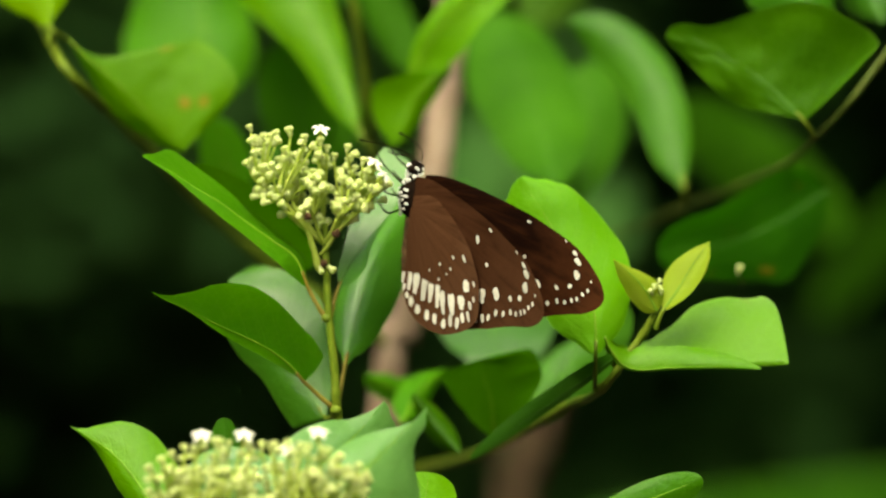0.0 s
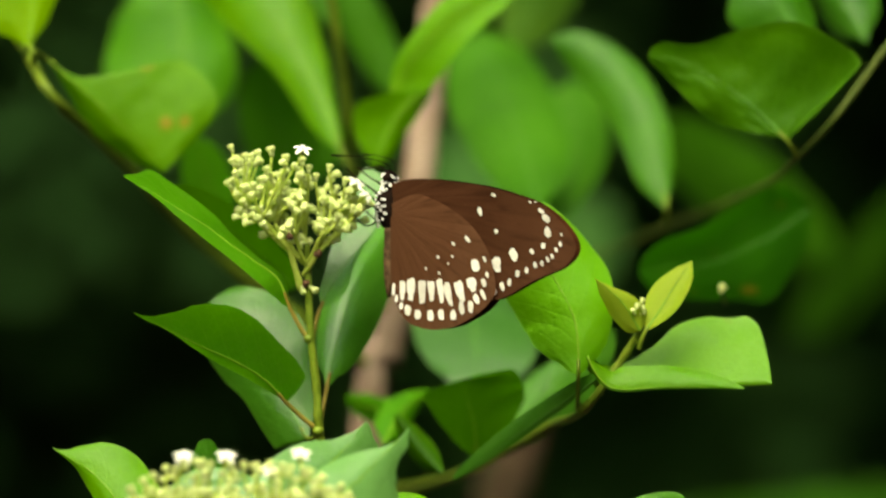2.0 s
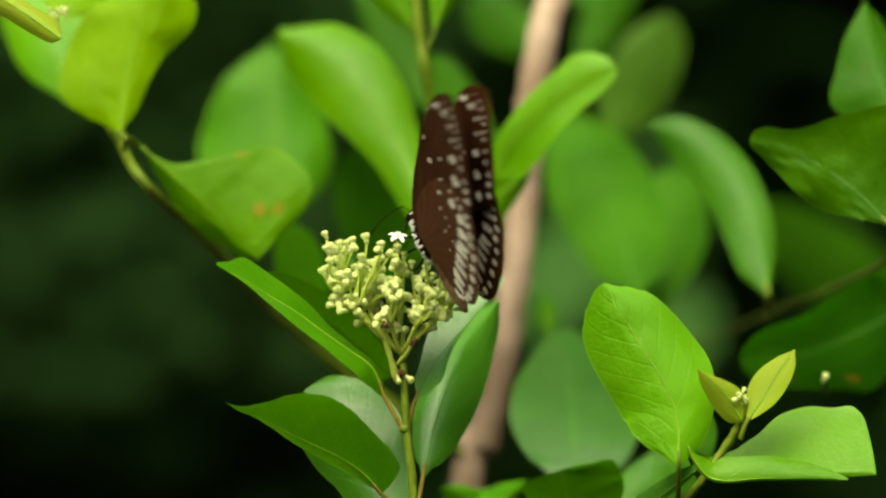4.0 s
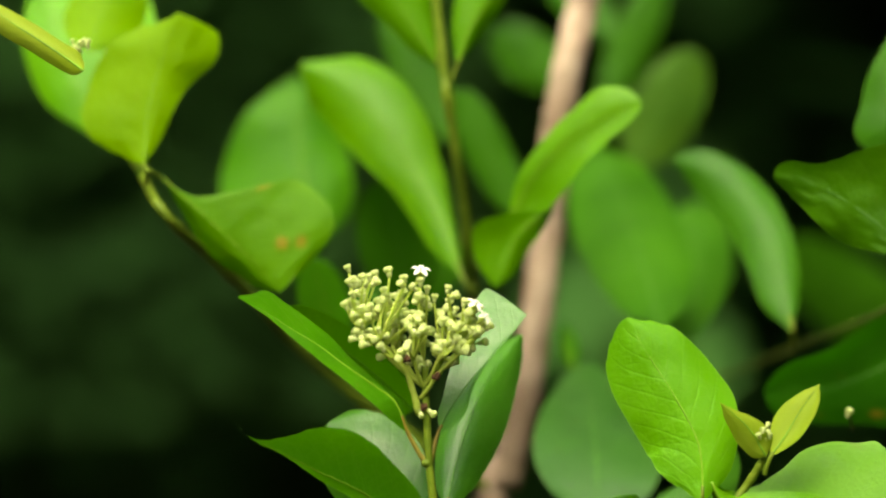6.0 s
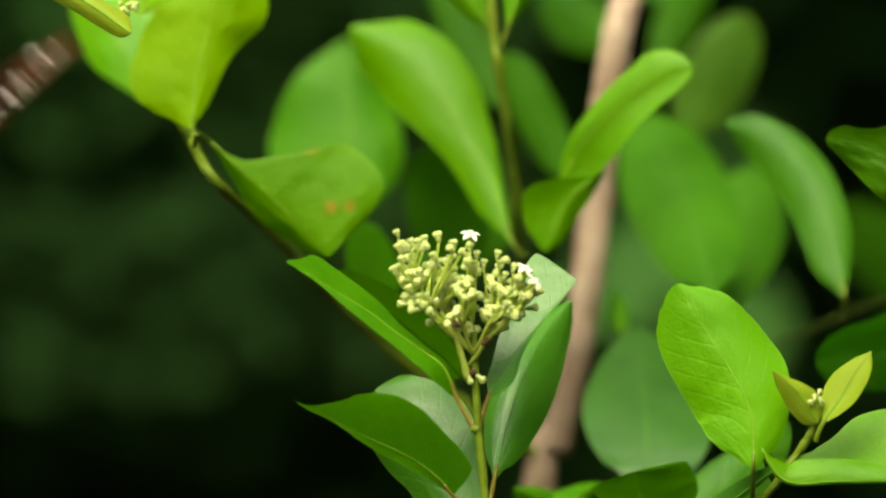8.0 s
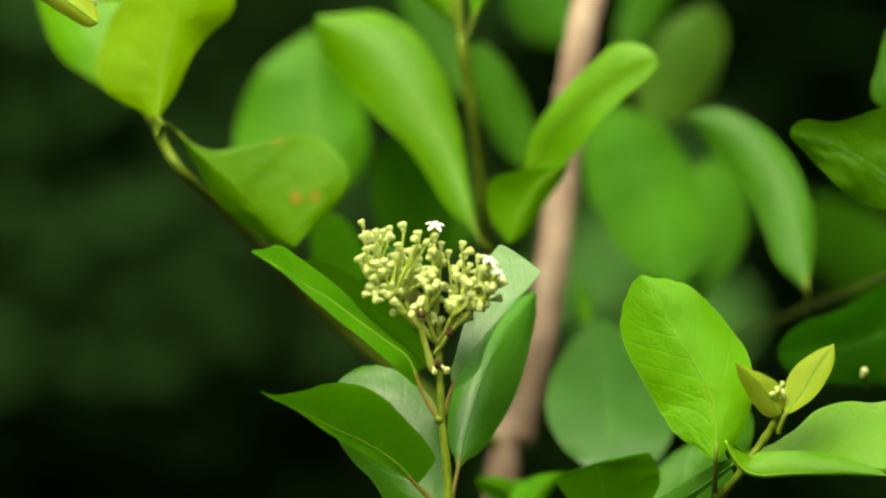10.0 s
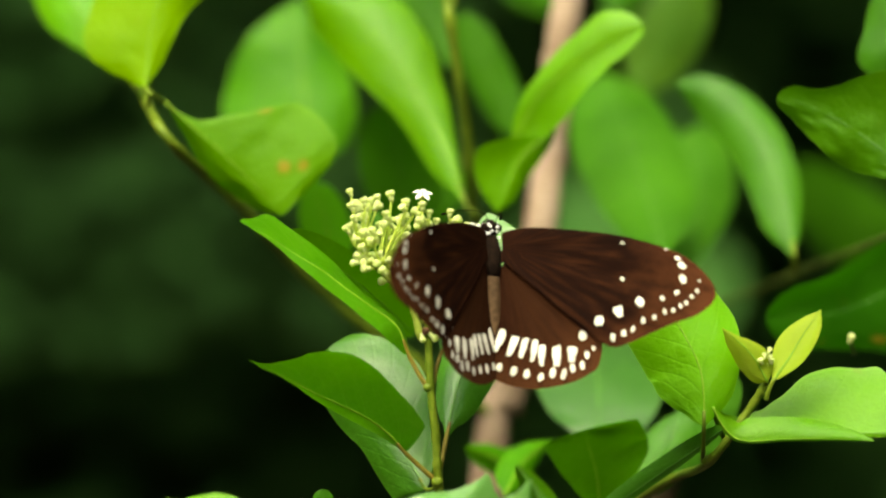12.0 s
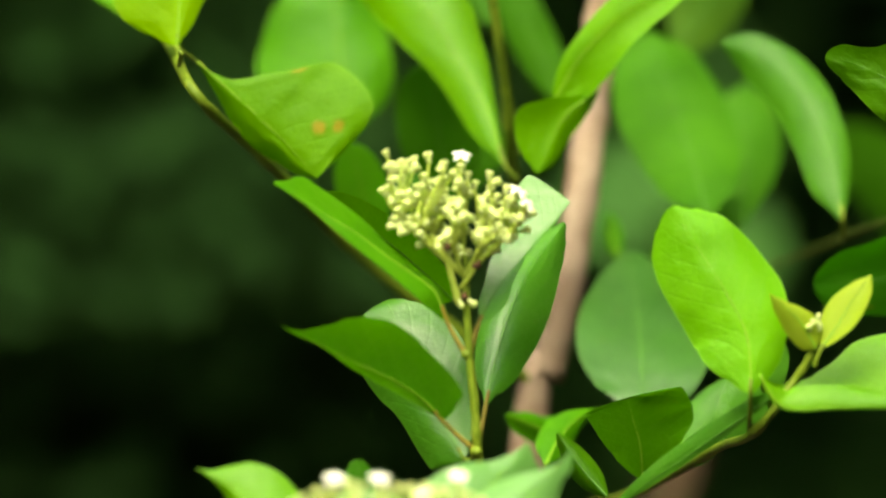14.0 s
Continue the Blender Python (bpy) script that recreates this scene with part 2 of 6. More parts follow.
LEAF_LABEL = {"bright": "fresh light green leaf", "mid": "", "waxy": "waxy blue-green leaf with a pale midrib", "fresh": "pale fresh green leaf", "lime": "lime green leaf lit from above", "deep": "olive green leaf with a wavy edge", "dark": "leaf with shade put into its deep green", "spotted": "deep green leaf with yellow-brown spots", "gloss": "waxy green leaf with a sheen", "sheen": "light green leaf with a pale sheen",
              "yellow": "young yellow-green leaf", "olive": "dull olive leaf", "blotch": "green leaf with brown blotches", "sheen_tint": "green leaf with whitish sheen partly put into its colour", "dusky": "dull blue-green leaf with a pale sheen"}
leaf_count = 0


STATIONS = (0.0, 0.04, 0.12, 0.25, 0.4, 0.55, 0.7, 0.82, 0.91, 0.97, 1.0)


def span(widths, s):
    """The half width of a blade at s along its midrib; rounded off at both ends. Millimetres in, metres out."""
    w = (0.0, *widths, 0.0)
    if s <= STATIONS[1]:
        return 0.001 * w[1] * math.sqrt(max(0.0, s / STATIONS[1]))
    if s >= STATIONS[-2]:
        return 0.001 * w[-2] * math.sqrt(max(0.0, (1 - s) / (1 - STATIONS[-2])))
    k = max(i for i in range(1, len(w) - 2) if STATIONS[i] <= s)
    h = STATIONS[k + 1] - STATIONS[k]
    t = (s - STATIONS[k]) / h
    m0 = (w[k + 1] - w[k - 1]) / (STATIONS[k + 1] - STATIONS[k - 1]) * h if k > 1 else w[k + 1] - w[k]
    m1 = (w[k + 2] - w[k]) / (STATIONS[k + 2] - STATIONS[k]) * h if k + 2 < len(w) - 1 else w[k + 1] - w[k]
    return 0.001 * ((2 * t ** 3 - 3 * t * t + 1) * w[k] + (t ** 3 - 2 * t * t + t) * m0 + (3 * t * t - 2 * t ** 3) * w[k + 1] + (t ** 3 - t * t) * m1)


def leaf(rib, left, right, back_l, back_r, look_of="mid", stalk=None, wave=0.05, crease=0.12):
    """One leaf along its midrib. left, right: half widths in millimetres at the inner stations, below nought where that half is folded over;
    back_l, back_r: metres by which the rims lie behind the midrib; wave: ripple of the rims; crease: how sharply the blade folds at the midrib."""
    global leaf_count
    leaf_count += 1
    rnd = random.Random(leaf_count * 7 + 3)
    ribs = glide(rib, 10)
    n, half = 40, 10
    line = [ribs[round(i * (len(ribs) - 1) / n)] for i in range(n + 1)]
    ph, fr = rnd.uniform(0, 6.28), rnd.uniform(9, 14)
    most_l, most_r = 0.001 * max(abs(w) for w in left), 0.001 * max(abs(w) for w in right)
    size = max(most_l, most_r)
    verts, uvs, faces = [], [], []
    for i in range(n + 1):
        s = 0.5 - 0.5 * math.cos(math.pi * i / n)
        k = s * n
        j0 = min(n - 1, int(k))
        c = line[j0].lerp(line[j0 + 1], k - j0)
        d = (line[min(n, j0 + 2)] - line[max(0, j0 - 1)]).normalized()
        side = d.cross(AWAY).normalized()
        wl, wr = span(left, s), span(right, s)
        for j in range(-half, half + 1):
            v = j / half
            w, most, back = (wl, most_l, back_l) if v < 0 else (wr, most_r, back_r)
            x = abs(v)
            share = abs(w) / max(most, 1e-6)
            trough = crease * x + (1 - crease) * x * x
            rip = wave * size * x * x * math.sin(fr * s + ph + (2 if v < 0 else 0))
            quilt = 0.022 * size * noise.noise(Vector((s * 9, v * 4, leaf_count))) + 0.010 * size * noise.noise(Vector((s * 22, v * 9, leaf_count + 50)))
            verts.append(c + (side if v < 0 else -side) * (w * x) + AWAY * (back * trough * share + (rip + quilt) * min(1, share * 1.3)))
            uvs.append((0.5 + 0.5 * v, s))
    m = 2 * half + 1
    for i in range(n):
        for j in range(m - 1):
            faces.append((i * m + j, i * m + j + 1, (i + 1) * m + j + 1, (i + 1) * m + j))
    blade = part("leaf", verts, faces, LEAF[look_of], shrub, LEAF_LABEL[look_of], uvs=uvs)
    # midrib: a fine tapering cord sunk into the face; the leaf stalk goes on from it to the stem
    v2, f2 = tube(line[:-4], lambda s: 0.00024 * (1 - s) + 0.00004, 8)
    shaded = look_of in ("dark", "gloss", "deep", "spotted", "waxy", "olive", "dusky")
    part("midrib", v2, f2, M_VEIN_DARK if shaded else M_VEIN, blade, "pale green midrib")
    if stalk:
        root = Vector(stalk)
        way = (line[1] - line[0]).normalized()
        cord = glide([root, (root + line[0]) / 2 - way * (root - line[0]).length * 0.12, line[0], line[3]], 6)
        v3, f3 = tube(cord, lambda s: 0.00062 - 0.00022 * s, 8)
        part("leaf_stalk", v3, f3, M_PETIOLE if look_of in ("mid", "sheen", "waxy") else M_STEM, blade)
    return blade


def stem(points, r0, r1, kind, label=""):
    line = glide(points, 10)
    length = sum((line[i + 1] - line[i]).length for i in range(len(line) - 1))
    rnd = random.Random(len(points))
    knots = [rnd.random() for _ in range(5)]

    def thick(s):
        r = r0 + (r1 - r0) * s
        r *= 1 + (0.03 if kind == "bark" else 0.25) * sum(math.exp(-((s - k) * length / (2.2 * r1)) ** 2) for k in knots)
        return r * (1 + 0.08 * noise.noise(Vector((s * length * 90, len(points), 0))))

    v, f = tube(line, thick, 14)
    if kind == "bark":
        v = [p + Vector((noise.noise(p * 300), noise.noise(p * 300 + Vector((9, 0, 0))), 0)) * r1 * 0.12 for p in v]
    if kind == "old":
        return tagged(part("tree_trunk", v, f, M_OLD_BARK), "dark brown tree trunk in deep shade", "tree trunk")
    return part("stem", v, f, {"bark": M_BARK, "old": M_OLD_BARK, "twig": M_TWIG, "stalk": M_STALK}.get(kind, M_STEM), shrub, label or {"bark": "pale brown woody stem", "old": "dark brown woody stem", "twig": "brown-green twig", "stalk": "pale green flower stalk"}.get(kind, "green stem"))


stem([(-0.0061, 0.0000, 1.1930), (-0.0057, 0.0000, 1.1827), (-0.0052, 0.0000, 1.1717), (-0.0040, 0.0010, 1.1602), (-0.0034, 0.0020, 1.1508), (-0.0011, 0.0100, 1.1297), (0.0021, 0.0600, 1.0875), (0.0089, 0.0960, 0.7878), (0.0021, 0.1200, -0.0624)], 0.0008, 0.0012, "stem", "")
stem([(0.0690, 0.0020, 1.1722), (0.0661, 0.0040, 1.1671), (0.0569, 0.0100, 1.1545), (0.0504, 0.0600, 1.1486), (0.0346, 0.1200, 1.1360), (0.0171, 0.1860, 1.1274), (0.0099, 0.1920, 1.1245)], 0.0008, 0.0013, "stem", "")
stem([(0.0190, 0.1980, 1.1760), (0.0467, 0.2280, 1.1823), (0.0731, 0.2400, 1.1890), (0.0884, 0.1920, 1.1964), (0.1063, 0.1200, 1.2058), (0.1105, 0.0720, 1.2117), (0.1175, 0.0600, 1.2197), (0.1256, 0.0600, 1.2302), (0.1391, 0.0600, 1.2490)], 0.0005, 0.0008, "twig", "")
stem([(-0.0059, 0.1200, 1.3043), (-0.0020, 0.1200, 1.2657), (-0.0007, 0.1200, 1.2561), (0.0033, 0.1320, 1.2288), (0.0049, 0.1500, 1.2109), (0.0087, 0.1800, 1.1940), (0.0139, 0.1920, 1.1707)], 0.0011, 0.0015, "stem", "")
stem([(-0.1162, 0.3000, 1.3003), (-0.1003, 0.2700, 1.2721), (-0.0767, 0.1140, 1.2419), (-0.0670, 0.0720, 1.2279), (-0.0518, 0.1200, 1.2124), (-0.0296, 0.1680, 1.1885), (0.0125, 0.1920, 1.1577)], 0.0010, 0.0014, "stem", "")
stem([(0.0400, 0.2100, 1.3316), (0.0344, 0.2040, 1.2873), (0.0301, 0.1980, 1.2695), (0.0268, 0.1980, 1.2491), (0.0245, 0.1980, 1.2258), (0.0199, 0.1920, 1.1924), (0.0139, 0.1920, 1.1635), (0.0073, 0.1920, 1.1273), (-0.0176, 0.1800, 0.7832), (-0.0490, 0.1800, 0.2805), (-0.0625, 0.1800, -0.0988)], 0.0040, 0.0046, "bark", "")
stem([(0.0791, 1.0100, 1.1151), (0.0720, 1.0100, 1.0869), (0.0648, 1.0100, 1.0447), (0.0384, 0.9300, 0.5980), (0.0127, 0.7700, 0.0157), (-0.0085, 0.4500, -0.3176)], 0.0060, 0.0070, "old", "")
stem([(-0.0073, 0.0000, 1.1821), (-0.0087, -0.0010, 1.1873), (-0.0107, -0.0015, 1.1930), (-0.0134, -0.0010, 1.1973)], 0.0006, 0.0005, "stalk", "")
stem([(-0.0070, 0.0000, 1.1858), (-0.0050, -0.0020, 1.1883), (-0.0033, -0.0030, 1.1911), (0.0005, -0.0030, 1.1948), (0.0047, -0.0030, 1.1990)], 0.0005, 0.0004, "stalk", "")
stem([(0.0693, 0.0015, 1.1725), (0.0693, 0.0010, 1.1748), (0.0695, 0.0000, 1.1768)], 0.0004, 0.0003, "stalk", "")
stem([(-0.0203, -0.0850, 1.1220), (-0.0195, -0.0800, 1.0600), (-0.0100, -0.0300, 0.5500), (0.0000, 0.0300, 0.0000)], 0.0012, 0.0022, "stem", "")

for x, y, z, r in ((-0.0057, 0.0, 1.1714, 0.00125), (-0.0037, 0.0015, 1.1504, 0.0014), (0.0566, 0.0100, 1.1548, 0.0014), (0.0680, 0.0030, 1.1700, 0.0010)):
    part("stem_node", *ball(r, r, r * 0.9, (x, y, z)), M_STEM, shrub, "swollen stem joint")

leaf([(-0.0101, 0.0000, 1.1787), (-0.0127, -0.0011, 1.1850), (-0.0182, -0.0023, 1.1892), (-0.0239, -0.0034, 1.1933), (-0.0294, -0.0046, 1.1975), (-0.0353, -0.0057, 1.2011), (-0.0411, -0.0069, 1.2049), (-0.0472, -0.0080, 1.2082)], (1.9, 3.5, 3.2, 2.6, 2.5, 1.5, 0.7, 0.4, 0.1), (0.6, 1.1, 1.2, 1.8, 2.9, 3.8, 4.0, 4.1, 1.5), -0.0040, 0.0110, "mid", stalk=(-0.0061, 0.0000, 1.1717), crease=0.9)
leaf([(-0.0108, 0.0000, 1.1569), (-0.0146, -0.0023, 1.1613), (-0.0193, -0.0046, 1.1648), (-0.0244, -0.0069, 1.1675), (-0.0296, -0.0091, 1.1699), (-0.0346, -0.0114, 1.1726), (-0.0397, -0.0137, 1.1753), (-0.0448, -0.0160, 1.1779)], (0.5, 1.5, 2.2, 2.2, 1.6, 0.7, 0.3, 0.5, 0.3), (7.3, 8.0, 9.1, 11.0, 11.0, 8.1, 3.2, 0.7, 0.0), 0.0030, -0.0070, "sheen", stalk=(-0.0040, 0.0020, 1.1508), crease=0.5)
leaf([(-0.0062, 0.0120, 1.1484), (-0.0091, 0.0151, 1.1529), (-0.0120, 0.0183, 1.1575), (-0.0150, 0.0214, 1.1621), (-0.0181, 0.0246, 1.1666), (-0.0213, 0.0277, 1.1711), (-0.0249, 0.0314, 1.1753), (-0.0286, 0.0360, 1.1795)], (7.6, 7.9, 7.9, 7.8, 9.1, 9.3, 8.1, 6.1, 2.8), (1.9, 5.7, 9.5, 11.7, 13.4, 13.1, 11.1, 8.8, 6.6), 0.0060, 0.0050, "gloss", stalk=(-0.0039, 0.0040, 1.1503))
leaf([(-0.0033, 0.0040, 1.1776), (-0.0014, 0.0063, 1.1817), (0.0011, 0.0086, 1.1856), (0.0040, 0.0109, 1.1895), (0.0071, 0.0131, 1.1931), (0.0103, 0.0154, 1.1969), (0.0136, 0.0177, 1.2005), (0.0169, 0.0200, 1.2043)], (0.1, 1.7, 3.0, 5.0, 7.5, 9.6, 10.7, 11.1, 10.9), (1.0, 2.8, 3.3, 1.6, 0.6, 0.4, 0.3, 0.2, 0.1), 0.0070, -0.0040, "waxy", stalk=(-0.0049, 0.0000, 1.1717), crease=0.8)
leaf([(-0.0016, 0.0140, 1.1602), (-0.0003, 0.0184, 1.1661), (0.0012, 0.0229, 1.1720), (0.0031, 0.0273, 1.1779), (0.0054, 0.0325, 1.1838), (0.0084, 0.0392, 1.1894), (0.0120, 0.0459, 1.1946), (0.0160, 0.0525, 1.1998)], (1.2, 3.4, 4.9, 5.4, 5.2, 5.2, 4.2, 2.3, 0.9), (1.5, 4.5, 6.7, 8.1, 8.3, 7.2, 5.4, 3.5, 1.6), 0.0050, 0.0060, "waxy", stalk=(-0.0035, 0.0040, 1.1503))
leaf([(0.0554, 0.0010, 1.1630), (0.0554, 0.0019, 1.1693), (0.0546, 0.0027, 1.1756), (0.0520, 0.0036, 1.1814), (0.0489, 0.0044, 1.1870), (0.0454, 0.0053, 1.1925), (0.0420, 0.0061, 1.1979), (0.0387, 0.0070, 1.2034)], (3.8, 8.6, 11.1, 11.6, 11.8, 11.4, 9.9, 6.9, 3.9), (2.4, 5.8, 8.8, 11.7, 11.1, 10.0, 8.4, 5.2, 1.9), 0.0040, 0.0050, "fresh", stalk=(0.0556, 0.0120, 1.1548))
leaf([(0.0576, 0.0060, 1.1664), (0.0611, 0.0051, 1.1611), (0.0673, 0.0043, 1.1598), (0.0737, 0.0034, 1.1597), (0.0801, 0.0026, 1.1599), (0.0865, 0.0017, 1.1601), (0.0929, 0.0009, 1.1603), (0.0993, 0.0000, 1.1605)], (1.8, 4.4, 5.4, 8.8, 13.7, 15.5, 15.0, 15.3, 13.4), (0.3, 0.4, 0.4, 0.4, 0.4, 0.4, 0.3, 0.2, 0.1), 0.0140, 0.0028, "bright", stalk=(0.0611, 0.0100, 1.1580), crease=0.95, wave=0.02)
# folded-over rim of the leaf above, added as a separate blade
leaf([(0.0572, -0.0045, 1.1672), (0.0587, -0.0045, 1.1640), (0.0614, -0.0045, 1.1607), (0.0654, -0.0045, 1.1596), (0.0715, -0.0045, 1.1600), (0.0777, -0.0045, 1.1602), (0.0851, -0.0045, 1.1601), (0.0928, -0.0045, 1.1596)], (0.6, 1.4, 3.4, 5.0, 5.0, 4.5, 3.5, 2.2, 1.0), (0.3, 0.5, 0.6, 0.6, 0.6, 0.6, 0.5, 0.4, 0.2), 0.0030, 0.0010, "bright", wave=0.10)
leaf([(0.0694, 0.0000, 1.1727), (0.0683, -0.0004, 1.1747), (0.0672, -0.0009, 1.1767), (0.0659, -0.0013, 1.1785), (0.0644, -0.0017, 1.1802), (0.0627, -0.0021, 1.1817), (0.0610, -0.0026, 1.1832), (0.0592, -0.0030, 1.1846)], (2.3, 3.1, 3.7, 3.9, 3.6, 2.8, 2.0, 1.0, 0.3), (1.3, 2.9, 3.5, 3.2, 2.3, 1.3, 0.7, 0.3, 0.1), 0.0020, 0.0020, "yellow")
leaf([(0.0704, 0.0000, 1.1724), (0.0720, 0.0004, 1.1747), (0.0737, 0.0009, 1.1770), (0.0752, 0.0013, 1.1793), (0.0766, 0.0017, 1.1817), (0.0782, 0.0021, 1.1841), (0.0799, 0.0026, 1.1864), (0.0815, 0.0030, 1.1886)], (0.5, 1.7, 3.3, 4.1, 4.0, 3.0, 2.0, 1.0, 0.3), (0.3, 1.1, 2.1, 2.9, 3.2, 3.0, 2.3, 1.3, 0.4), 0.0030, -0.0030, "yellow", stalk=(0.0692, 0.0010, 1.1687))
leaf([(0.0348, 0.1120, 1.1544), (0.0353, 0.1169, 1.1598), (0.0353, 0.1230, 1.1652), (0.0352, 0.1304, 1.1705), (0.0350, 0.1389, 1.1759), (0.0345, 0.1487, 1.1813), (0.0341, 0.1598, 1.1868), (0.0337, 0.1720, 1.1925)], (3.3, 8.8, 12.8, 15.0, 15.1, 13.0, 9.5, 6.0, 3.2), (5.2, 10.6, 14.9, 15.8, 14.1, 11.7, 9.3, 6.7, 3.9), 0.0030, 0.0040, "dusky")
leaf([(0.0341, 0.0660, 1.1407), (0.0338, 0.0646, 1.1436), (0.0336, 0.0631, 1.1463), (0.0333, 0.0617, 1.1492), (0.0326, 0.0603, 1.1520), (0.0317, 0.0589, 1.1548), (0.0310, 0.0574, 1.1575), (0.0302, 0.0560, 1.1603)], (0.8, 2.6, 5.1, 6.7, 7.8, 8.7, 9.5, 10.0, 10.4), (1.3, 3.7, 6.0, 9.0, 12.8, 13.6, 13.3, 12.8, 12.2), -0.0040, -0.0060, "mid")
leaf([(0.0120, 0.0900, 1.1434), (0.0132, 0.0931, 1.1456), (0.0144, 0.0965, 1.1479), (0.0159, 0.0996, 1.1499), (0.0176, 0.1029, 1.1519), (0.0196, 0.1060, 1.1536), (0.0218, 0.1094, 1.1549), (0.0243, 0.1125, 1.1559)], (1.2, 3.5, 4.5, 4.5, 3.8, 2.6, 1.4, 0.7, 0.3), (0.7, 2.2, 3.3, 3.3, 3.0, 2.3, 1.6, 0.8, 0.3), 0.0040, 0.0030, "mid")
leaf([(0.0164, 0.1200, 1.1481), (0.0144, 0.1190, 1.1492), (0.0125, 0.1179, 1.1502), (0.0104, 0.1169, 1.1511), (0.0085, 0.1157, 1.1521), (0.0064, 0.1146, 1.1529), (0.0045, 0.1135, 1.1538), (0.0025, 0.1125, 1.1546)], (0.5, 1.7, 3.2, 3.8, 3.7, 3.2, 2.4, 1.4, 0.5), (1.4, 4.0, 4.3, 3.0, 2.7, 2.3, 1.5, 0.7, 0.2), 0.0040, 0.0030, "mid")
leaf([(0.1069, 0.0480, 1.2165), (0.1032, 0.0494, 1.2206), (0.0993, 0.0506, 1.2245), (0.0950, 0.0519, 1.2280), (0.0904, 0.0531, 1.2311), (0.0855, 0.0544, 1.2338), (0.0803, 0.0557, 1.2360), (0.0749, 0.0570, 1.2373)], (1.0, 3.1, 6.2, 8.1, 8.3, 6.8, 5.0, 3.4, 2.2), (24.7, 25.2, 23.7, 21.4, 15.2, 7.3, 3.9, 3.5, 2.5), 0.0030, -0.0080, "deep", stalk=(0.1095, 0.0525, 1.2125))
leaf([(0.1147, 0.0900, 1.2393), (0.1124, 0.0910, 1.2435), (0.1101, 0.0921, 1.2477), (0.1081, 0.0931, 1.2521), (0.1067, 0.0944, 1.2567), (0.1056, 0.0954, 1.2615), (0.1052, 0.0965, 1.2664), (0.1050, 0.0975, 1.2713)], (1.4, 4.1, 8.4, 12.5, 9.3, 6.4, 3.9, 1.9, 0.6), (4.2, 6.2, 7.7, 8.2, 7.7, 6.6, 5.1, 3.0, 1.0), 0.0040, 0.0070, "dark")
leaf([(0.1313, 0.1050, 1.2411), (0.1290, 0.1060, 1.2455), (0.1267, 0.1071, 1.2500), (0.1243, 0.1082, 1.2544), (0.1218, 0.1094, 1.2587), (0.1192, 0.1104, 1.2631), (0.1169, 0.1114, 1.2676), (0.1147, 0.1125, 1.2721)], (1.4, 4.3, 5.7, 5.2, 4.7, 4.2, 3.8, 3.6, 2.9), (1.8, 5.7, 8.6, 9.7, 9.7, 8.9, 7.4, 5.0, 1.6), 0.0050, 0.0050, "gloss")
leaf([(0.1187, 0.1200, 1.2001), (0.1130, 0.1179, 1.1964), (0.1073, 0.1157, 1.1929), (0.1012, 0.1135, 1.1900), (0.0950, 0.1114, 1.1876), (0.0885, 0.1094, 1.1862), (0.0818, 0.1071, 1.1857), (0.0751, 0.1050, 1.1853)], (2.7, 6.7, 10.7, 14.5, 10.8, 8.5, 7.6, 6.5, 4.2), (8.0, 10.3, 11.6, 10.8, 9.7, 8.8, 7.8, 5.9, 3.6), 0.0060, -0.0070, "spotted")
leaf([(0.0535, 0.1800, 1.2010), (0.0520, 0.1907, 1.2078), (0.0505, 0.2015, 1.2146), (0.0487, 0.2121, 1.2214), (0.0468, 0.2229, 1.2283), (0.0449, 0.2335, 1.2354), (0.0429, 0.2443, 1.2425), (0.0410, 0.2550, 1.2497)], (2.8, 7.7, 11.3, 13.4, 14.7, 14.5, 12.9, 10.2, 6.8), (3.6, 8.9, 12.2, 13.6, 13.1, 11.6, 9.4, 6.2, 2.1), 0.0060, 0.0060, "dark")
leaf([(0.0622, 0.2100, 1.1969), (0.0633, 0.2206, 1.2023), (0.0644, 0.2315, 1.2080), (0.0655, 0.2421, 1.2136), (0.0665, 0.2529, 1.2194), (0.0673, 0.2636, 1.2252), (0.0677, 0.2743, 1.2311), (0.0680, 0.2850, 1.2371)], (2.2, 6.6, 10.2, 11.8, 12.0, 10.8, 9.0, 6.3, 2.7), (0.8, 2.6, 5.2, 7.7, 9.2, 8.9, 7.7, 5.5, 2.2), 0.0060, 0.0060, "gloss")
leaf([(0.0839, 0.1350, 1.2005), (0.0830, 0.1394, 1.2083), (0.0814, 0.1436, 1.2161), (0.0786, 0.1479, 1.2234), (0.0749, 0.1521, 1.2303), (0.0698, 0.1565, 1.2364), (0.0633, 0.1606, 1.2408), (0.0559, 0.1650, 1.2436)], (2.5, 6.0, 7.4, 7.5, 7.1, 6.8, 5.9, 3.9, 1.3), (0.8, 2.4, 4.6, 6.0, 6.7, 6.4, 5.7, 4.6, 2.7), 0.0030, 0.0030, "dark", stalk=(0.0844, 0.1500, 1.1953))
leaf([(0.0028, 0.1350, 1.2136), (-0.0002, 0.1393, 1.2229), (-0.0041, 0.1436, 1.2321), (-0.0093, 0.1479, 1.2407), (-0.0145, 0.1521, 1.2493), (-0.0211, 0.1564, 1.2571), (-0.0289, 0.1607, 1.2636), (-0.0381, 0.1650, 1.2680)], (1.7, 4.9, 6.6, 7.3, 9.8, 10.6, 9.5, 8.1, 3.4), (0.4, 1.1, 3.2, 6.8, 9.4, 10.8, 9.2, 4.6, 2.3), 0.0040, 0.0060, "bright", stalk=(0.0060, 0.1350, 1.2101))
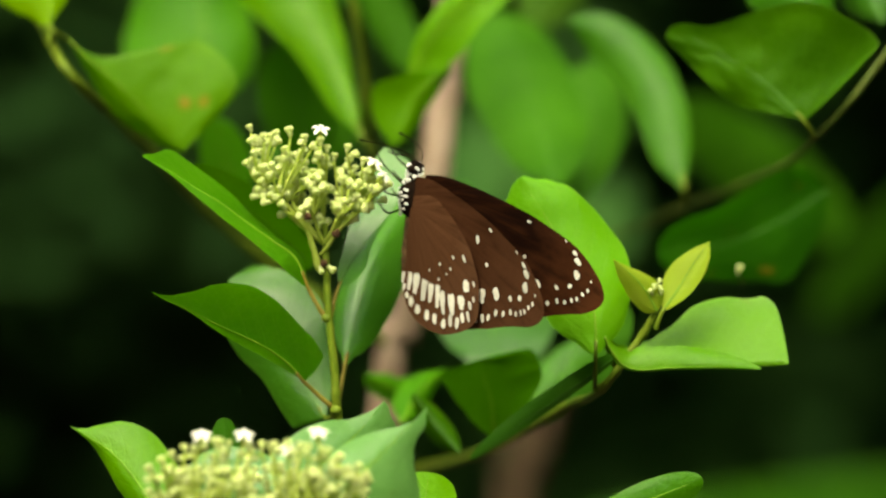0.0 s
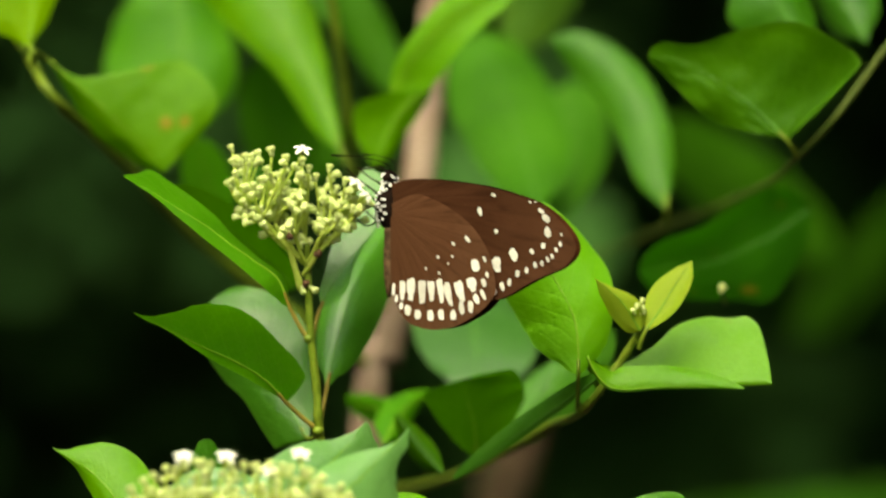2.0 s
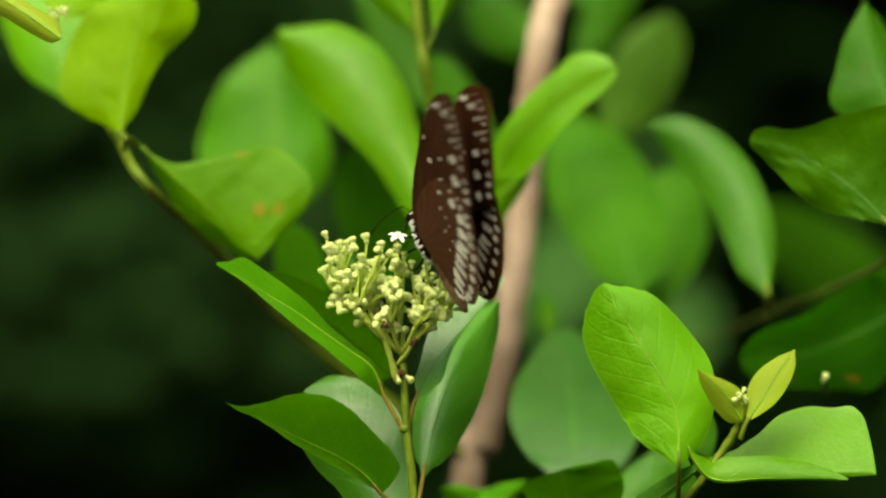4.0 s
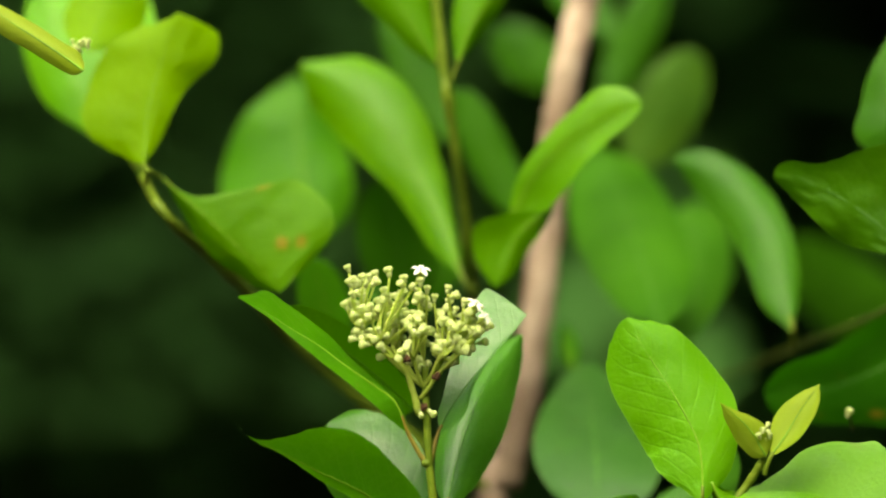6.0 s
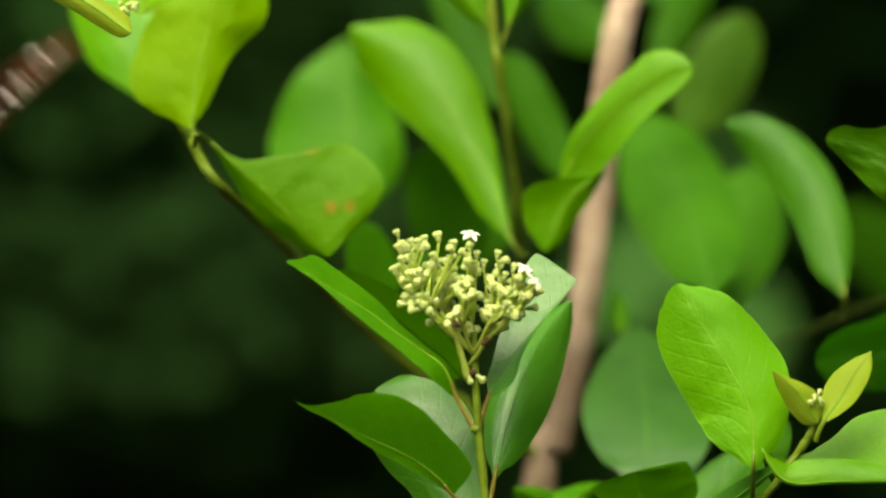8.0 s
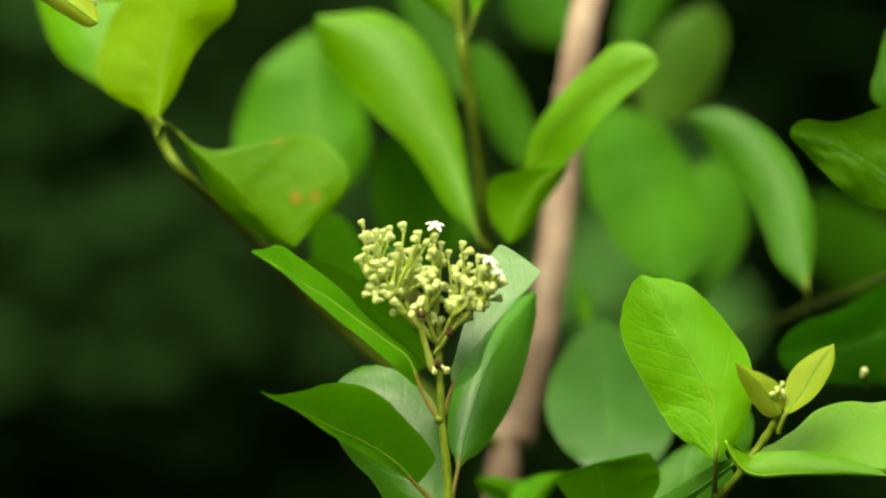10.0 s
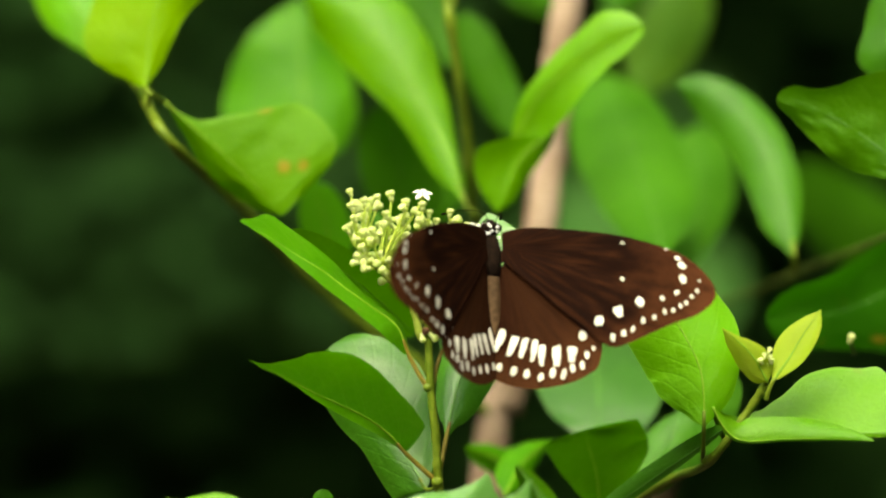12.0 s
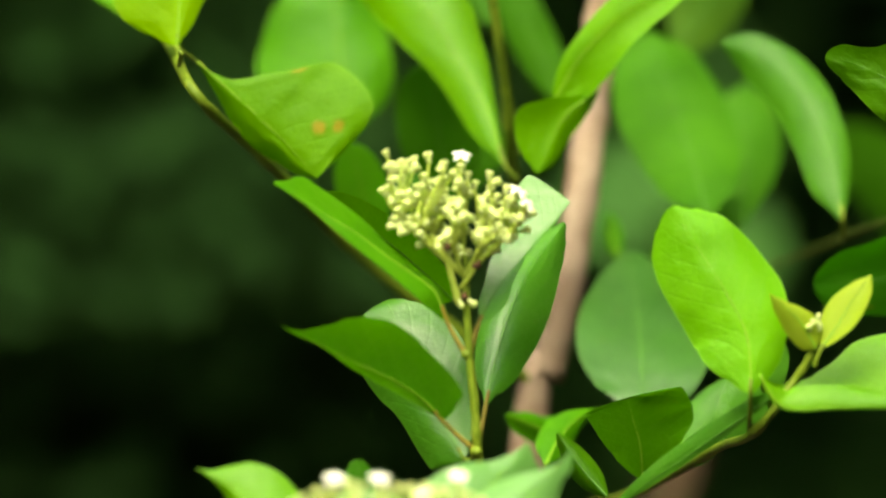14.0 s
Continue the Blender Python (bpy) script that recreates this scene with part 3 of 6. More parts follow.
leaf([(-0.0358, 0.2350, 1.2237), (-0.0373, 0.2367, 1.2301), (-0.0387, 0.2384, 1.2365), (-0.0397, 0.2401, 1.2428), (-0.0405, 0.2419, 1.2493), (-0.0411, 0.2436, 1.2559), (-0.0415, 0.2453, 1.2625), (-0.0419, 0.2470, 1.2691)], (4.3, 12.0, 19.4, 22.5, 20.5, 16.9, 12.7, 7.3, 2.5), (4.0, 9.5, 12.7, 13.1, 12.4, 10.9, 9.0, 5.5, 1.8), 0.0070, 0.0060, "mid")
leaf([(-0.0691, 0.0885, 1.2373), (-0.0648, 0.0882, 1.2337), (-0.0606, 0.0879, 1.2299), (-0.0564, 0.0876, 1.2262), (-0.0523, 0.0874, 1.2222), (-0.0482, 0.0871, 1.2184), (-0.0445, 0.0868, 1.2143), (-0.0407, 0.0865, 1.2101)], (0.1, 0.3, 2.8, 10.2, 19.6, 22.2, 22.0, 20.5, 16.9), (0.4, 1.4, 3.2, 5.2, 6.1, 5.4, 4.2, 2.8, 1.1), 0.0060, 0.0050, "blotch", stalk=(-0.0709, 0.0600, 1.2381))
leaf([(-0.0733, 0.0900, 1.2406), (-0.0731, 0.0910, 1.2460), (-0.0728, 0.0921, 1.2514), (-0.0719, 0.0931, 1.2566), (-0.0705, 0.0944, 1.2618), (-0.0690, 0.0954, 1.2670), (-0.0672, 0.0965, 1.2721), (-0.0655, 0.0975, 1.2772)], (4.8, 11.2, 15.8, 15.4, 14.8, 12.6, 8.1, 3.4, 1.0), (0.9, 2.8, 4.9, 6.1, 7.5, 10.7, 12.1, 11.5, 10.4), 0.0040, 0.0040, "lime", stalk=(-0.0706, 0.0600, 1.2381))
leaf([(-0.0828, 0.1500, 1.2457), (-0.0870, 0.1532, 1.2515), (-0.0911, 0.1565, 1.2574), (-0.0946, 0.1596, 1.2637), (-0.0976, 0.1629, 1.2703), (-0.1000, 0.1661, 1.2771), (-0.1012, 0.1694, 1.2843), (-0.1018, 0.1725, 1.2915)], (0.9, 2.7, 5.6, 9.2, 9.8, 9.1, 7.0, 5.3, 3.5), (3.4, 10.8, 18.5, 22.3, 24.6, 24.9, 24.4, 21.9, 16.7), 0.0040, 0.0040, "fresh")
leaf([(-0.0825, 0.0120, 1.2593), (-0.0863, 0.0149, 1.2621), (-0.0903, 0.0177, 1.2648), (-0.0944, 0.0206, 1.2675), (-0.0984, 0.0234, 1.2701), (-0.1025, 0.0263, 1.2729), (-0.1065, 0.0291, 1.2756), (-0.1107, 0.0320, 1.2784)], (2.3, 2.8, 3.1, 3.2, 3.5, 3.6, 2.7, 1.3, 0.4), (1.8, 2.9, 2.5, 2.6, 2.5, 2.1, 1.5, 0.8, 0.2), 0.0030, 0.0030, "yellow")
leaf([(-0.0882, 0.1280, 1.2694), (-0.0877, 0.1300, 1.2728), (-0.0871, 0.1320, 1.2761), (-0.0861, 0.1340, 1.2792), (-0.0849, 0.1360, 1.2824), (-0.0839, 0.1380, 1.2856), (-0.0830, 0.1400, 1.2890), (-0.0821, 0.1420, 1.2922)], (3.0, 6.6, 8.6, 9.0, 8.4, 7.4, 5.7, 3.2, 0.9), (2.2, 6.7, 9.2, 10.0, 10.1, 8.9, 7.3, 5.4, 2.3), 0.0030, 0.0030, "lime")
leaf([(0.0138, 0.1200, 1.2268), (0.0167, 0.1184, 1.2326), (0.0200, 0.1166, 1.2380), (0.0242, 0.1149, 1.2429), (0.0289, 0.1131, 1.2473), (0.0342, 0.1114, 1.2508), (0.0400, 0.1096, 1.2535), (0.0458, 0.1080, 1.2560)], (0.7, 2.1, 3.5, 4.1, 4.7, 5.9, 7.4, 6.1, 4.2), (1.9, 5.9, 7.7, 7.5, 6.7, 5.9, 4.7, 3.4, 2.2), 0.0040, -0.0040, "bright", stalk=(0.0063, 0.1350, 1.2163))
leaf([(0.0252, 0.1170, 1.2311), (0.0222, 0.1166, 1.2291), (0.0191, 0.1161, 1.2271), (0.0166, 0.1157, 1.2245), (0.0147, 0.1154, 1.2214), (0.0133, 0.1149, 1.2181), (0.0121, 0.1144, 1.2147), (0.0106, 0.1140, 1.2113)], (0.6, 1.9, 3.5, 4.1, 3.9, 3.4, 2.8, 1.9, 0.7), (0.4, 1.1, 2.4, 6.0, 10.1, 9.1, 7.0, 5.0, 2.4), 0.0040, -0.0040, "bright")
leaf([(-0.0028, 0.1200, 1.2650), (-0.0052, 0.1200, 1.2687), (-0.0076, 0.1200, 1.2722), (-0.0100, 0.1200, 1.2759), (-0.0124, 0.1200, 1.2795), (-0.0148, 0.1200, 1.2832), (-0.0172, 0.1200, 1.2869), (-0.0196, 0.1200, 1.2905)], (0.6, 2.0, 3.5, 4.3, 5.2, 6.5, 7.3, 6.9, 5.4), (0.7, 2.1, 4.5, 6.4, 7.6, 7.9, 7.3, 5.0, 1.6), 0.0040, 0.0040, "bright", stalk=(-0.0005, 0.1200, 1.2615))
leaf([(0.0012, 0.1200, 1.2650), (0.0025, 0.1200, 1.2688), (0.0038, 0.1200, 1.2725), (0.0056, 0.1200, 1.2762), (0.0078, 0.1200, 1.2796), (0.0097, 0.1200, 1.2831), (0.0116, 0.1200, 1.2868), (0.0134, 0.1200, 1.2904)], (0.5, 1.6, 3.4, 5.6, 7.5, 7.5, 6.0, 3.9, 1.2), (0.4, 1.1, 2.4, 3.2, 3.5, 3.8, 3.8, 2.7, 0.8), 0.0040, 0.0040, "bright", stalk=(-0.0001, 0.1200, 1.2615))
leaf([(-0.0413, -0.0420, 1.1271), (-0.0436, -0.0403, 1.1307), (-0.0459, -0.0386, 1.1343), (-0.0484, -0.0369, 1.1378), (-0.0513, -0.0351, 1.1411), (-0.0546, -0.0334, 1.1439), (-0.0584, -0.0317, 1.1461), (-0.0623, -0.0300, 1.1482)], (0.7, 2.1, 4.1, 4.5, 3.7, 2.5, 1.0, 0.4, 0.1), (1.7, 5.3, 8.8, 9.2, 9.1, 7.0, 3.5, 1.1, 0.3), 0.0030, 0.0040, "bright")
leaf([(-0.0175, -0.0600, 1.1312), (-0.0140, -0.0563, 1.1344), (-0.0105, -0.0526, 1.1375), (-0.0068, -0.0489, 1.1406), (-0.0030, -0.0451, 1.1436), (0.0007, -0.0414, 1.1466), (0.0040, -0.0377, 1.1502), (0.0071, -0.0340, 1.1539)], (2.3, 6.6, 8.9, 8.8, 7.7, 5.0, 2.2, 0.7, 0.2), (0.5, 1.4, 3.0, 4.6, 5.8, 7.2, 7.9, 5.9, 2.5), 0.0030, 0.0040, "sheen_tint")
leaf([(-0.0076, -0.0860, 1.1292), (-0.0046, -0.0820, 1.1328), (-0.0015, -0.0780, 1.1365), (0.0019, -0.0740, 1.1399), (0.0055, -0.0700, 1.1431), (0.0091, -0.0660, 1.1465), (0.0126, -0.0620, 1.1499), (0.0161, -0.0580, 1.1534)], (1.2, 3.6, 6.6, 7.2, 6.1, 3.6, 1.0, -0.2, -0.1), (1.3, 4.1, 8.4, 12.1, 14.3, 6.4, 3.2, 2.7, 1.1), 0.0040, 0.0050, "sheen_tint")
leaf([(-0.0212, -0.0550, 1.1279), (-0.0222, -0.0543, 1.1303), (-0.0232, -0.0536, 1.1327), (-0.0243, -0.0529, 1.1351), (-0.0254, -0.0521, 1.1375), (-0.0264, -0.0514, 1.1399), (-0.0269, -0.0507, 1.1425), (-0.0274, -0.0500, 1.1450)], (0.7, 2.3, 4.8, 7.2, 9.3, 10.4, 8.9, 7.2, 5.2), (1.9, 6.1, 11.0, 11.5, 10.3, 9.5, 7.7, 4.4, 1.4), 0.0030, 0.0040, "sheen_tint")
# shadowed leaf behind the flower: the darker green stands in for its shadow
leaf([(-0.0093, 0.0780, 1.1819), (-0.0159, 0.0645, 1.1885), (-0.0228, 0.0510, 1.1947), (-0.0300, 0.0375, 1.2006), (-0.0373, 0.0260, 1.2061)], (2.2, 3.3, 4.1, 4.4, 4.3, 3.9, 3.2, 2.4, 1.4), (2.5, 3.8, 4.7, 5.1, 5.1, 4.6, 3.8, 2.8, 1.7), 0.0016, 0.0019, "deep")
leaf([(0.0518, 0.0600, 1.1502), (0.0551, 0.0600, 1.1558), (0.0585, 0.0600, 1.1616), (0.0619, 0.0600, 1.1673), (0.0652, 0.0600, 1.1730)], (2.3, 3.8, 5.1, 5.8, 5.9, 5.4, 4.5, 3.4, 2.0), (2.3, 3.8, 5.1, 5.8, 5.9, 5.4, 4.5, 3.4, 2.0), 0.0016, 0.0016, "waxy")
leaf([(0.0606, 0.0040, 1.1625), (0.0524, 0.0090, 1.1563), (0.0441, 0.0140, 1.1503), (0.0357, 0.0190, 1.1441), (0.0274, 0.0240, 1.1379)], (0.5, 0.8, 1.1, 1.3, 1.3, 1.2, 1.0, 0.7, 0.4), (1.7, 2.4, 2.9, 3.1, 3.0, 2.7, 2.2, 1.6, 1.0), 0.0002, 0.0011, "waxy")
leaf([(0.0506, 0.3000, 1.2463), (0.0550, 0.3000, 1.2543), (0.0594, 0.3000, 1.2622), (0.0636, 0.3000, 1.2702), (0.0680, 0.3000, 1.2782)], (3.8, 6.3, 8.3, 9.5, 9.6, 8.8, 7.4, 5.5, 3.3), (3.8, 6.3, 8.3, 9.5, 9.6, 8.8, 7.4, 5.5, 3.3), 0.0016, 0.0016, "olive")
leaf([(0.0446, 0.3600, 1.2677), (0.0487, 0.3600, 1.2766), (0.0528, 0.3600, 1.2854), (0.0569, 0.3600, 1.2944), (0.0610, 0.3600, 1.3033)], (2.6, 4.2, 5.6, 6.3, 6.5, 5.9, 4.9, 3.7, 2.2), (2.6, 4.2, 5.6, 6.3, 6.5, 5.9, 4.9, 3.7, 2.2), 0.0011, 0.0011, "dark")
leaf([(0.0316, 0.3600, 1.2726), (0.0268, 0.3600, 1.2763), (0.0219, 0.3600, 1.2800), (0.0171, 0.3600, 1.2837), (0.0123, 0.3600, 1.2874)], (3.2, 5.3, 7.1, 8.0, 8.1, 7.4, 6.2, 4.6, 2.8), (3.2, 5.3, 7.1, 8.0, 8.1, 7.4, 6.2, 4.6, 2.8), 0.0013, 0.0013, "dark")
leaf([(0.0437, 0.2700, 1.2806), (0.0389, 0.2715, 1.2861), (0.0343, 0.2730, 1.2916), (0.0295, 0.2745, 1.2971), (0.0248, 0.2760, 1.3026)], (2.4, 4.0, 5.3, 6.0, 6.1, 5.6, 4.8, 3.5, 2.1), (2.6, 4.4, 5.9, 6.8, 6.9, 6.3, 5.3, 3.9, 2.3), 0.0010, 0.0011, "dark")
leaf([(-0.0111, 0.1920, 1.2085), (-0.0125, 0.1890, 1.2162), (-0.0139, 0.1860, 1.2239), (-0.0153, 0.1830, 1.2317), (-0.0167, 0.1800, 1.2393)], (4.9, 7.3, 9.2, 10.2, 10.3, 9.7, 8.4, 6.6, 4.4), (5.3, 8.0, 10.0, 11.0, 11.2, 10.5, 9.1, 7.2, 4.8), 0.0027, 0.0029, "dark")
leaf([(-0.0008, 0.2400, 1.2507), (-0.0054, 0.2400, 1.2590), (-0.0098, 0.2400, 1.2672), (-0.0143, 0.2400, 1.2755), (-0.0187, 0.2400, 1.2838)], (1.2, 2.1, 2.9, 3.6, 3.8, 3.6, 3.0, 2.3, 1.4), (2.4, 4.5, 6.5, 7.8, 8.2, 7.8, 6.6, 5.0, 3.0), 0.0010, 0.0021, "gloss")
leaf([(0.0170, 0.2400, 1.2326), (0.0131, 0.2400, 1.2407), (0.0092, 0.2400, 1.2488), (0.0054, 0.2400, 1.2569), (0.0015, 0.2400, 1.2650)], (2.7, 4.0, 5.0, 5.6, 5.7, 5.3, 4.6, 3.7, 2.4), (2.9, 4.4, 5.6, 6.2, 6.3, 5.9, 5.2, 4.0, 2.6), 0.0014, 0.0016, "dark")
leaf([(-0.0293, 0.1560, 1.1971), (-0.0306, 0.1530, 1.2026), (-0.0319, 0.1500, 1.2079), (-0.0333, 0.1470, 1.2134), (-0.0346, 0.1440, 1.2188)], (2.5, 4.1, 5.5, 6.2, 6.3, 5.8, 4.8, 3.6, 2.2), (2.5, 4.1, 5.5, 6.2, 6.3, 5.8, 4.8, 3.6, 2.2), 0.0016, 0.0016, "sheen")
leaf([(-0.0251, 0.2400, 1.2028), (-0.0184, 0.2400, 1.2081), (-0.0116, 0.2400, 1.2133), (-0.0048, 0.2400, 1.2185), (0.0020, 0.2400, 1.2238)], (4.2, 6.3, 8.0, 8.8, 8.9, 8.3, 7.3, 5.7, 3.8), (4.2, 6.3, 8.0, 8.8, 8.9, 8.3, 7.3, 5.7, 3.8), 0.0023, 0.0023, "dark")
leaf([(0.0144, -0.0300, 1.1203), (0.0151, -0.0250, 1.1244), (0.0158, -0.0200, 1.1286), (0.0166, -0.0150, 1.1328), (0.0173, -0.0100, 1.1369)], (1.7, 3.2, 4.7, 5.7, 6.2, 6.0, 5.4, 4.4, 2.9), (2.1, 3.8, 5.6, 6.8, 7.3, 7.2, 6.4, 5.2, 3.5), 0.0017, 0.0020, "bright")
leaf([(-0.0283, -0.0100, 1.1292), (-0.0284, -0.0100, 1.1342), (-0.0285, -0.0100, 1.1392), (-0.0287, -0.0100, 1.1442), (-0.0288, -0.0100, 1.1492)], (1.7, 2.6, 3.3, 3.6, 3.7, 3.4, 3.0, 2.3, 1.6), (1.7, 2.6, 3.3, 3.6, 3.7, 3.4, 3.0, 2.3, 1.6), 0.0010, 0.0010, "dark")
leaf([(0.0502, -0.0060, 1.1237), (0.0574, -0.0065, 1.1265), (0.0646, -0.0070, 1.1294), (0.0719, -0.0075, 1.1322), (0.0791, -0.0080, 1.1351)], (0.9, 1.9, 3.1, 3.9, 4.3, 4.2, 3.7, 2.8, 1.7), (1.0, 2.2, 3.5, 4.5, 4.9, 4.8, 4.2, 3.2, 1.9), 0.0012, 0.0013, "mid")
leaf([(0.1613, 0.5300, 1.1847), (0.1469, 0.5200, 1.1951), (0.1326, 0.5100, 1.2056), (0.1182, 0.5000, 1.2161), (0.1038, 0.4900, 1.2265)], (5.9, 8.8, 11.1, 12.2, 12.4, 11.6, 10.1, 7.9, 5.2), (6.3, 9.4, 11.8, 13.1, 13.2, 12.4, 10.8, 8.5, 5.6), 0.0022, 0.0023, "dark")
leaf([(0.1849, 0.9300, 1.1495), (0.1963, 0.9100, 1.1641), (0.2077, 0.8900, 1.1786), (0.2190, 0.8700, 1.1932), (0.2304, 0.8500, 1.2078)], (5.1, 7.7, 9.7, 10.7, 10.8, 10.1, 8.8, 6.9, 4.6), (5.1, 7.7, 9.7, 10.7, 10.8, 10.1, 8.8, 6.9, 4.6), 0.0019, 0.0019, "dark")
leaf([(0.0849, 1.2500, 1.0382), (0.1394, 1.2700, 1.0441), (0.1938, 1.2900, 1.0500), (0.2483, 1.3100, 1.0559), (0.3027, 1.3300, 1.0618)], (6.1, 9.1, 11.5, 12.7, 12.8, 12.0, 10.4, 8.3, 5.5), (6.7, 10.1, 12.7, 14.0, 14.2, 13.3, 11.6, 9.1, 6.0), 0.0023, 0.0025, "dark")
leaf([(0.0048, 0.2400, 1.1937), (0.0073, 0.2400, 1.1956), (0.0097, 0.2400, 1.1975), (0.0122, 0.2400, 1.1993), (0.0146, 0.2400, 1.2012)], (1.2, 2.0, 2.6, 2.9, 2.9, 2.7, 2.3, 1.7, 1.1), (1.2, 2.0, 2.6, 2.9, 2.9, 2.7, 2.3, 1.7, 1.1), 0.0005, 0.0005, "bright")
leaf([(0.0397, 0.0850, 1.1428), (0.0435, 0.0880, 1.1464), (0.0474, 0.0910, 1.1500), (0.0510, 0.0940, 1.1543), (0.0543, 0.0970, 1.1593), (0.0576, 0.1000, 1.1644)], (1.6, 3.5, 5.5, 6.5, 6.3, 5.5, 4.0, 2.6, 1.3), (1.5, 3.3, 5.1, 6.0, 5.9, 5.1, 3.7, 2.4, 1.2), 0.0040, 0.0040, "dark")
leaf([(0.0255, 0.0500, 1.1383), (0.0233, 0.0520, 1.1406), (0.0211, 0.0540, 1.1430), (0.0189, 0.0560, 1.1457), (0.0167, 0.0580, 1.1489), (0.0145, 0.0600, 1.1521)], (0.8, 1.7, 2.7, 3.1, 3.1, 2.7, 1.9, 1.3, 0.6), (0.8, 1.7, 2.7, 3.1, 3.1, 2.7, 1.9, 1.3, 0.6), 0.0040, 0.0040, "deep")
leaf([(0.0309, 0.1900, 1.1912), (0.0305, 0.1920, 1.1932), (0.0302, 0.1940, 1.1953), (0.0299, 0.1960, 1.1976), (0.0295, 0.1980, 1.2000), (0.0290, 0.2000, 1.2024)], (0.6, 1.4, 2.1, 2.5, 2.4, 2.1, 1.5, 1.0, 0.5), (0.7, 1.5, 2.3, 2.8, 2.7, 2.3, 1.7, 1.1, 0.6), 0.0040, 0.0040, "mid")


# ---- flower heads ----
def bud_mesh():
    """A closed bud: a squat, faintly four-lobed cap on a short pale neck."""
    v, f = ball(0.00074, 0.00074, 0.00070, (0, 0, 0.00055), 8, 12)
    for p in v:
        a = math.atan2(p.y, p.x)
        r = 1 + 0.07 * math.cos(4 * a)
        p.x, p.y = p.x * r, p.y * r
        if p.z > 0.0009:
            p.z -= 0.00022 * math.exp(-(p.x / 0.00022) ** 2) + 0.00022 * math.exp(-(p.y / 0.00022) ** 2)
    v2, f2 = ball(0.00046, 0.00046, 0.00070, (0, 0, -0.0003), 5, 10, len(v))
    me = bpy.data.meshes.new("bud")
    me.from_pydata(v + v2, [], f + f2)
    me.materials.append(M_BUD)
    me.polygons.foreach_set("use_smooth", [True] * len(me.polygons))
    return me


def blossom_mesh():
    """An open flower: five narrow reflexed petals on a tube, with a small stamen knob."""
    verts, faces = [], []
    for k in range(5):
        a = 2 * math.pi * k / 5 + 0.3
        for r, w, z in ((0.0002, 0.00025, 0.0), (0.0008, 0.00050, 0.0003), (0.0015, 0.00052, 0.0003), (0.0020, 0.00034, 0.0), (0.0022, 0.00010, -0.0002)):
            for q in (-1, 0, 1):
                verts.append(Vector((r * math.cos(a) - q * w * math.sin(a), r * math.sin(a) + q * w * math.cos(a), z + 0.00016 * q * q)))
        o = k * 15
        for i in range(4):
            for j in range(2):
                faces.append((o + i * 3 + j, o + i * 3 + j + 1, o + i * 3 + j + 4, o + i * 3 + j + 3))
    v2, f2 = ball(0.0003, 0.0003, 0.0008, (0, 0, 0.0005), 4, 8, len(verts))
    v3, f3 = ball(0.0005, 0.0005, 0.0013, (0, 0, -0.0011), 5, 8, len(verts) + len(v2))
    me = bpy.data.meshes.new("blossom")
    me.from_pydata(verts + v2 + v3, [], faces + f2 + f3)
    me.materials.append(M_PETAL)
    me.materials.append(M_STALK)
    me.polygons.foreach_set("material_index", [0] * (len(faces) + len(f2)) + [1] * len(f3))
    me.polygons.foreach_set("use_smooth", [True] * len(me.polygons))
    return me


BUD, BLOSSOM = bud_mesh(), blossom_mesh()


def profile(points, x):
    """The height at x of a broken line of (x, height)."""
    for (x0, h0), (x1, h1) in zip(points, points[1:]):
        if x <= x1:
            return h0 + (h1 - h0) * max(0.0, (x - x0) / (x1 - x0))
    return points[-1][1]


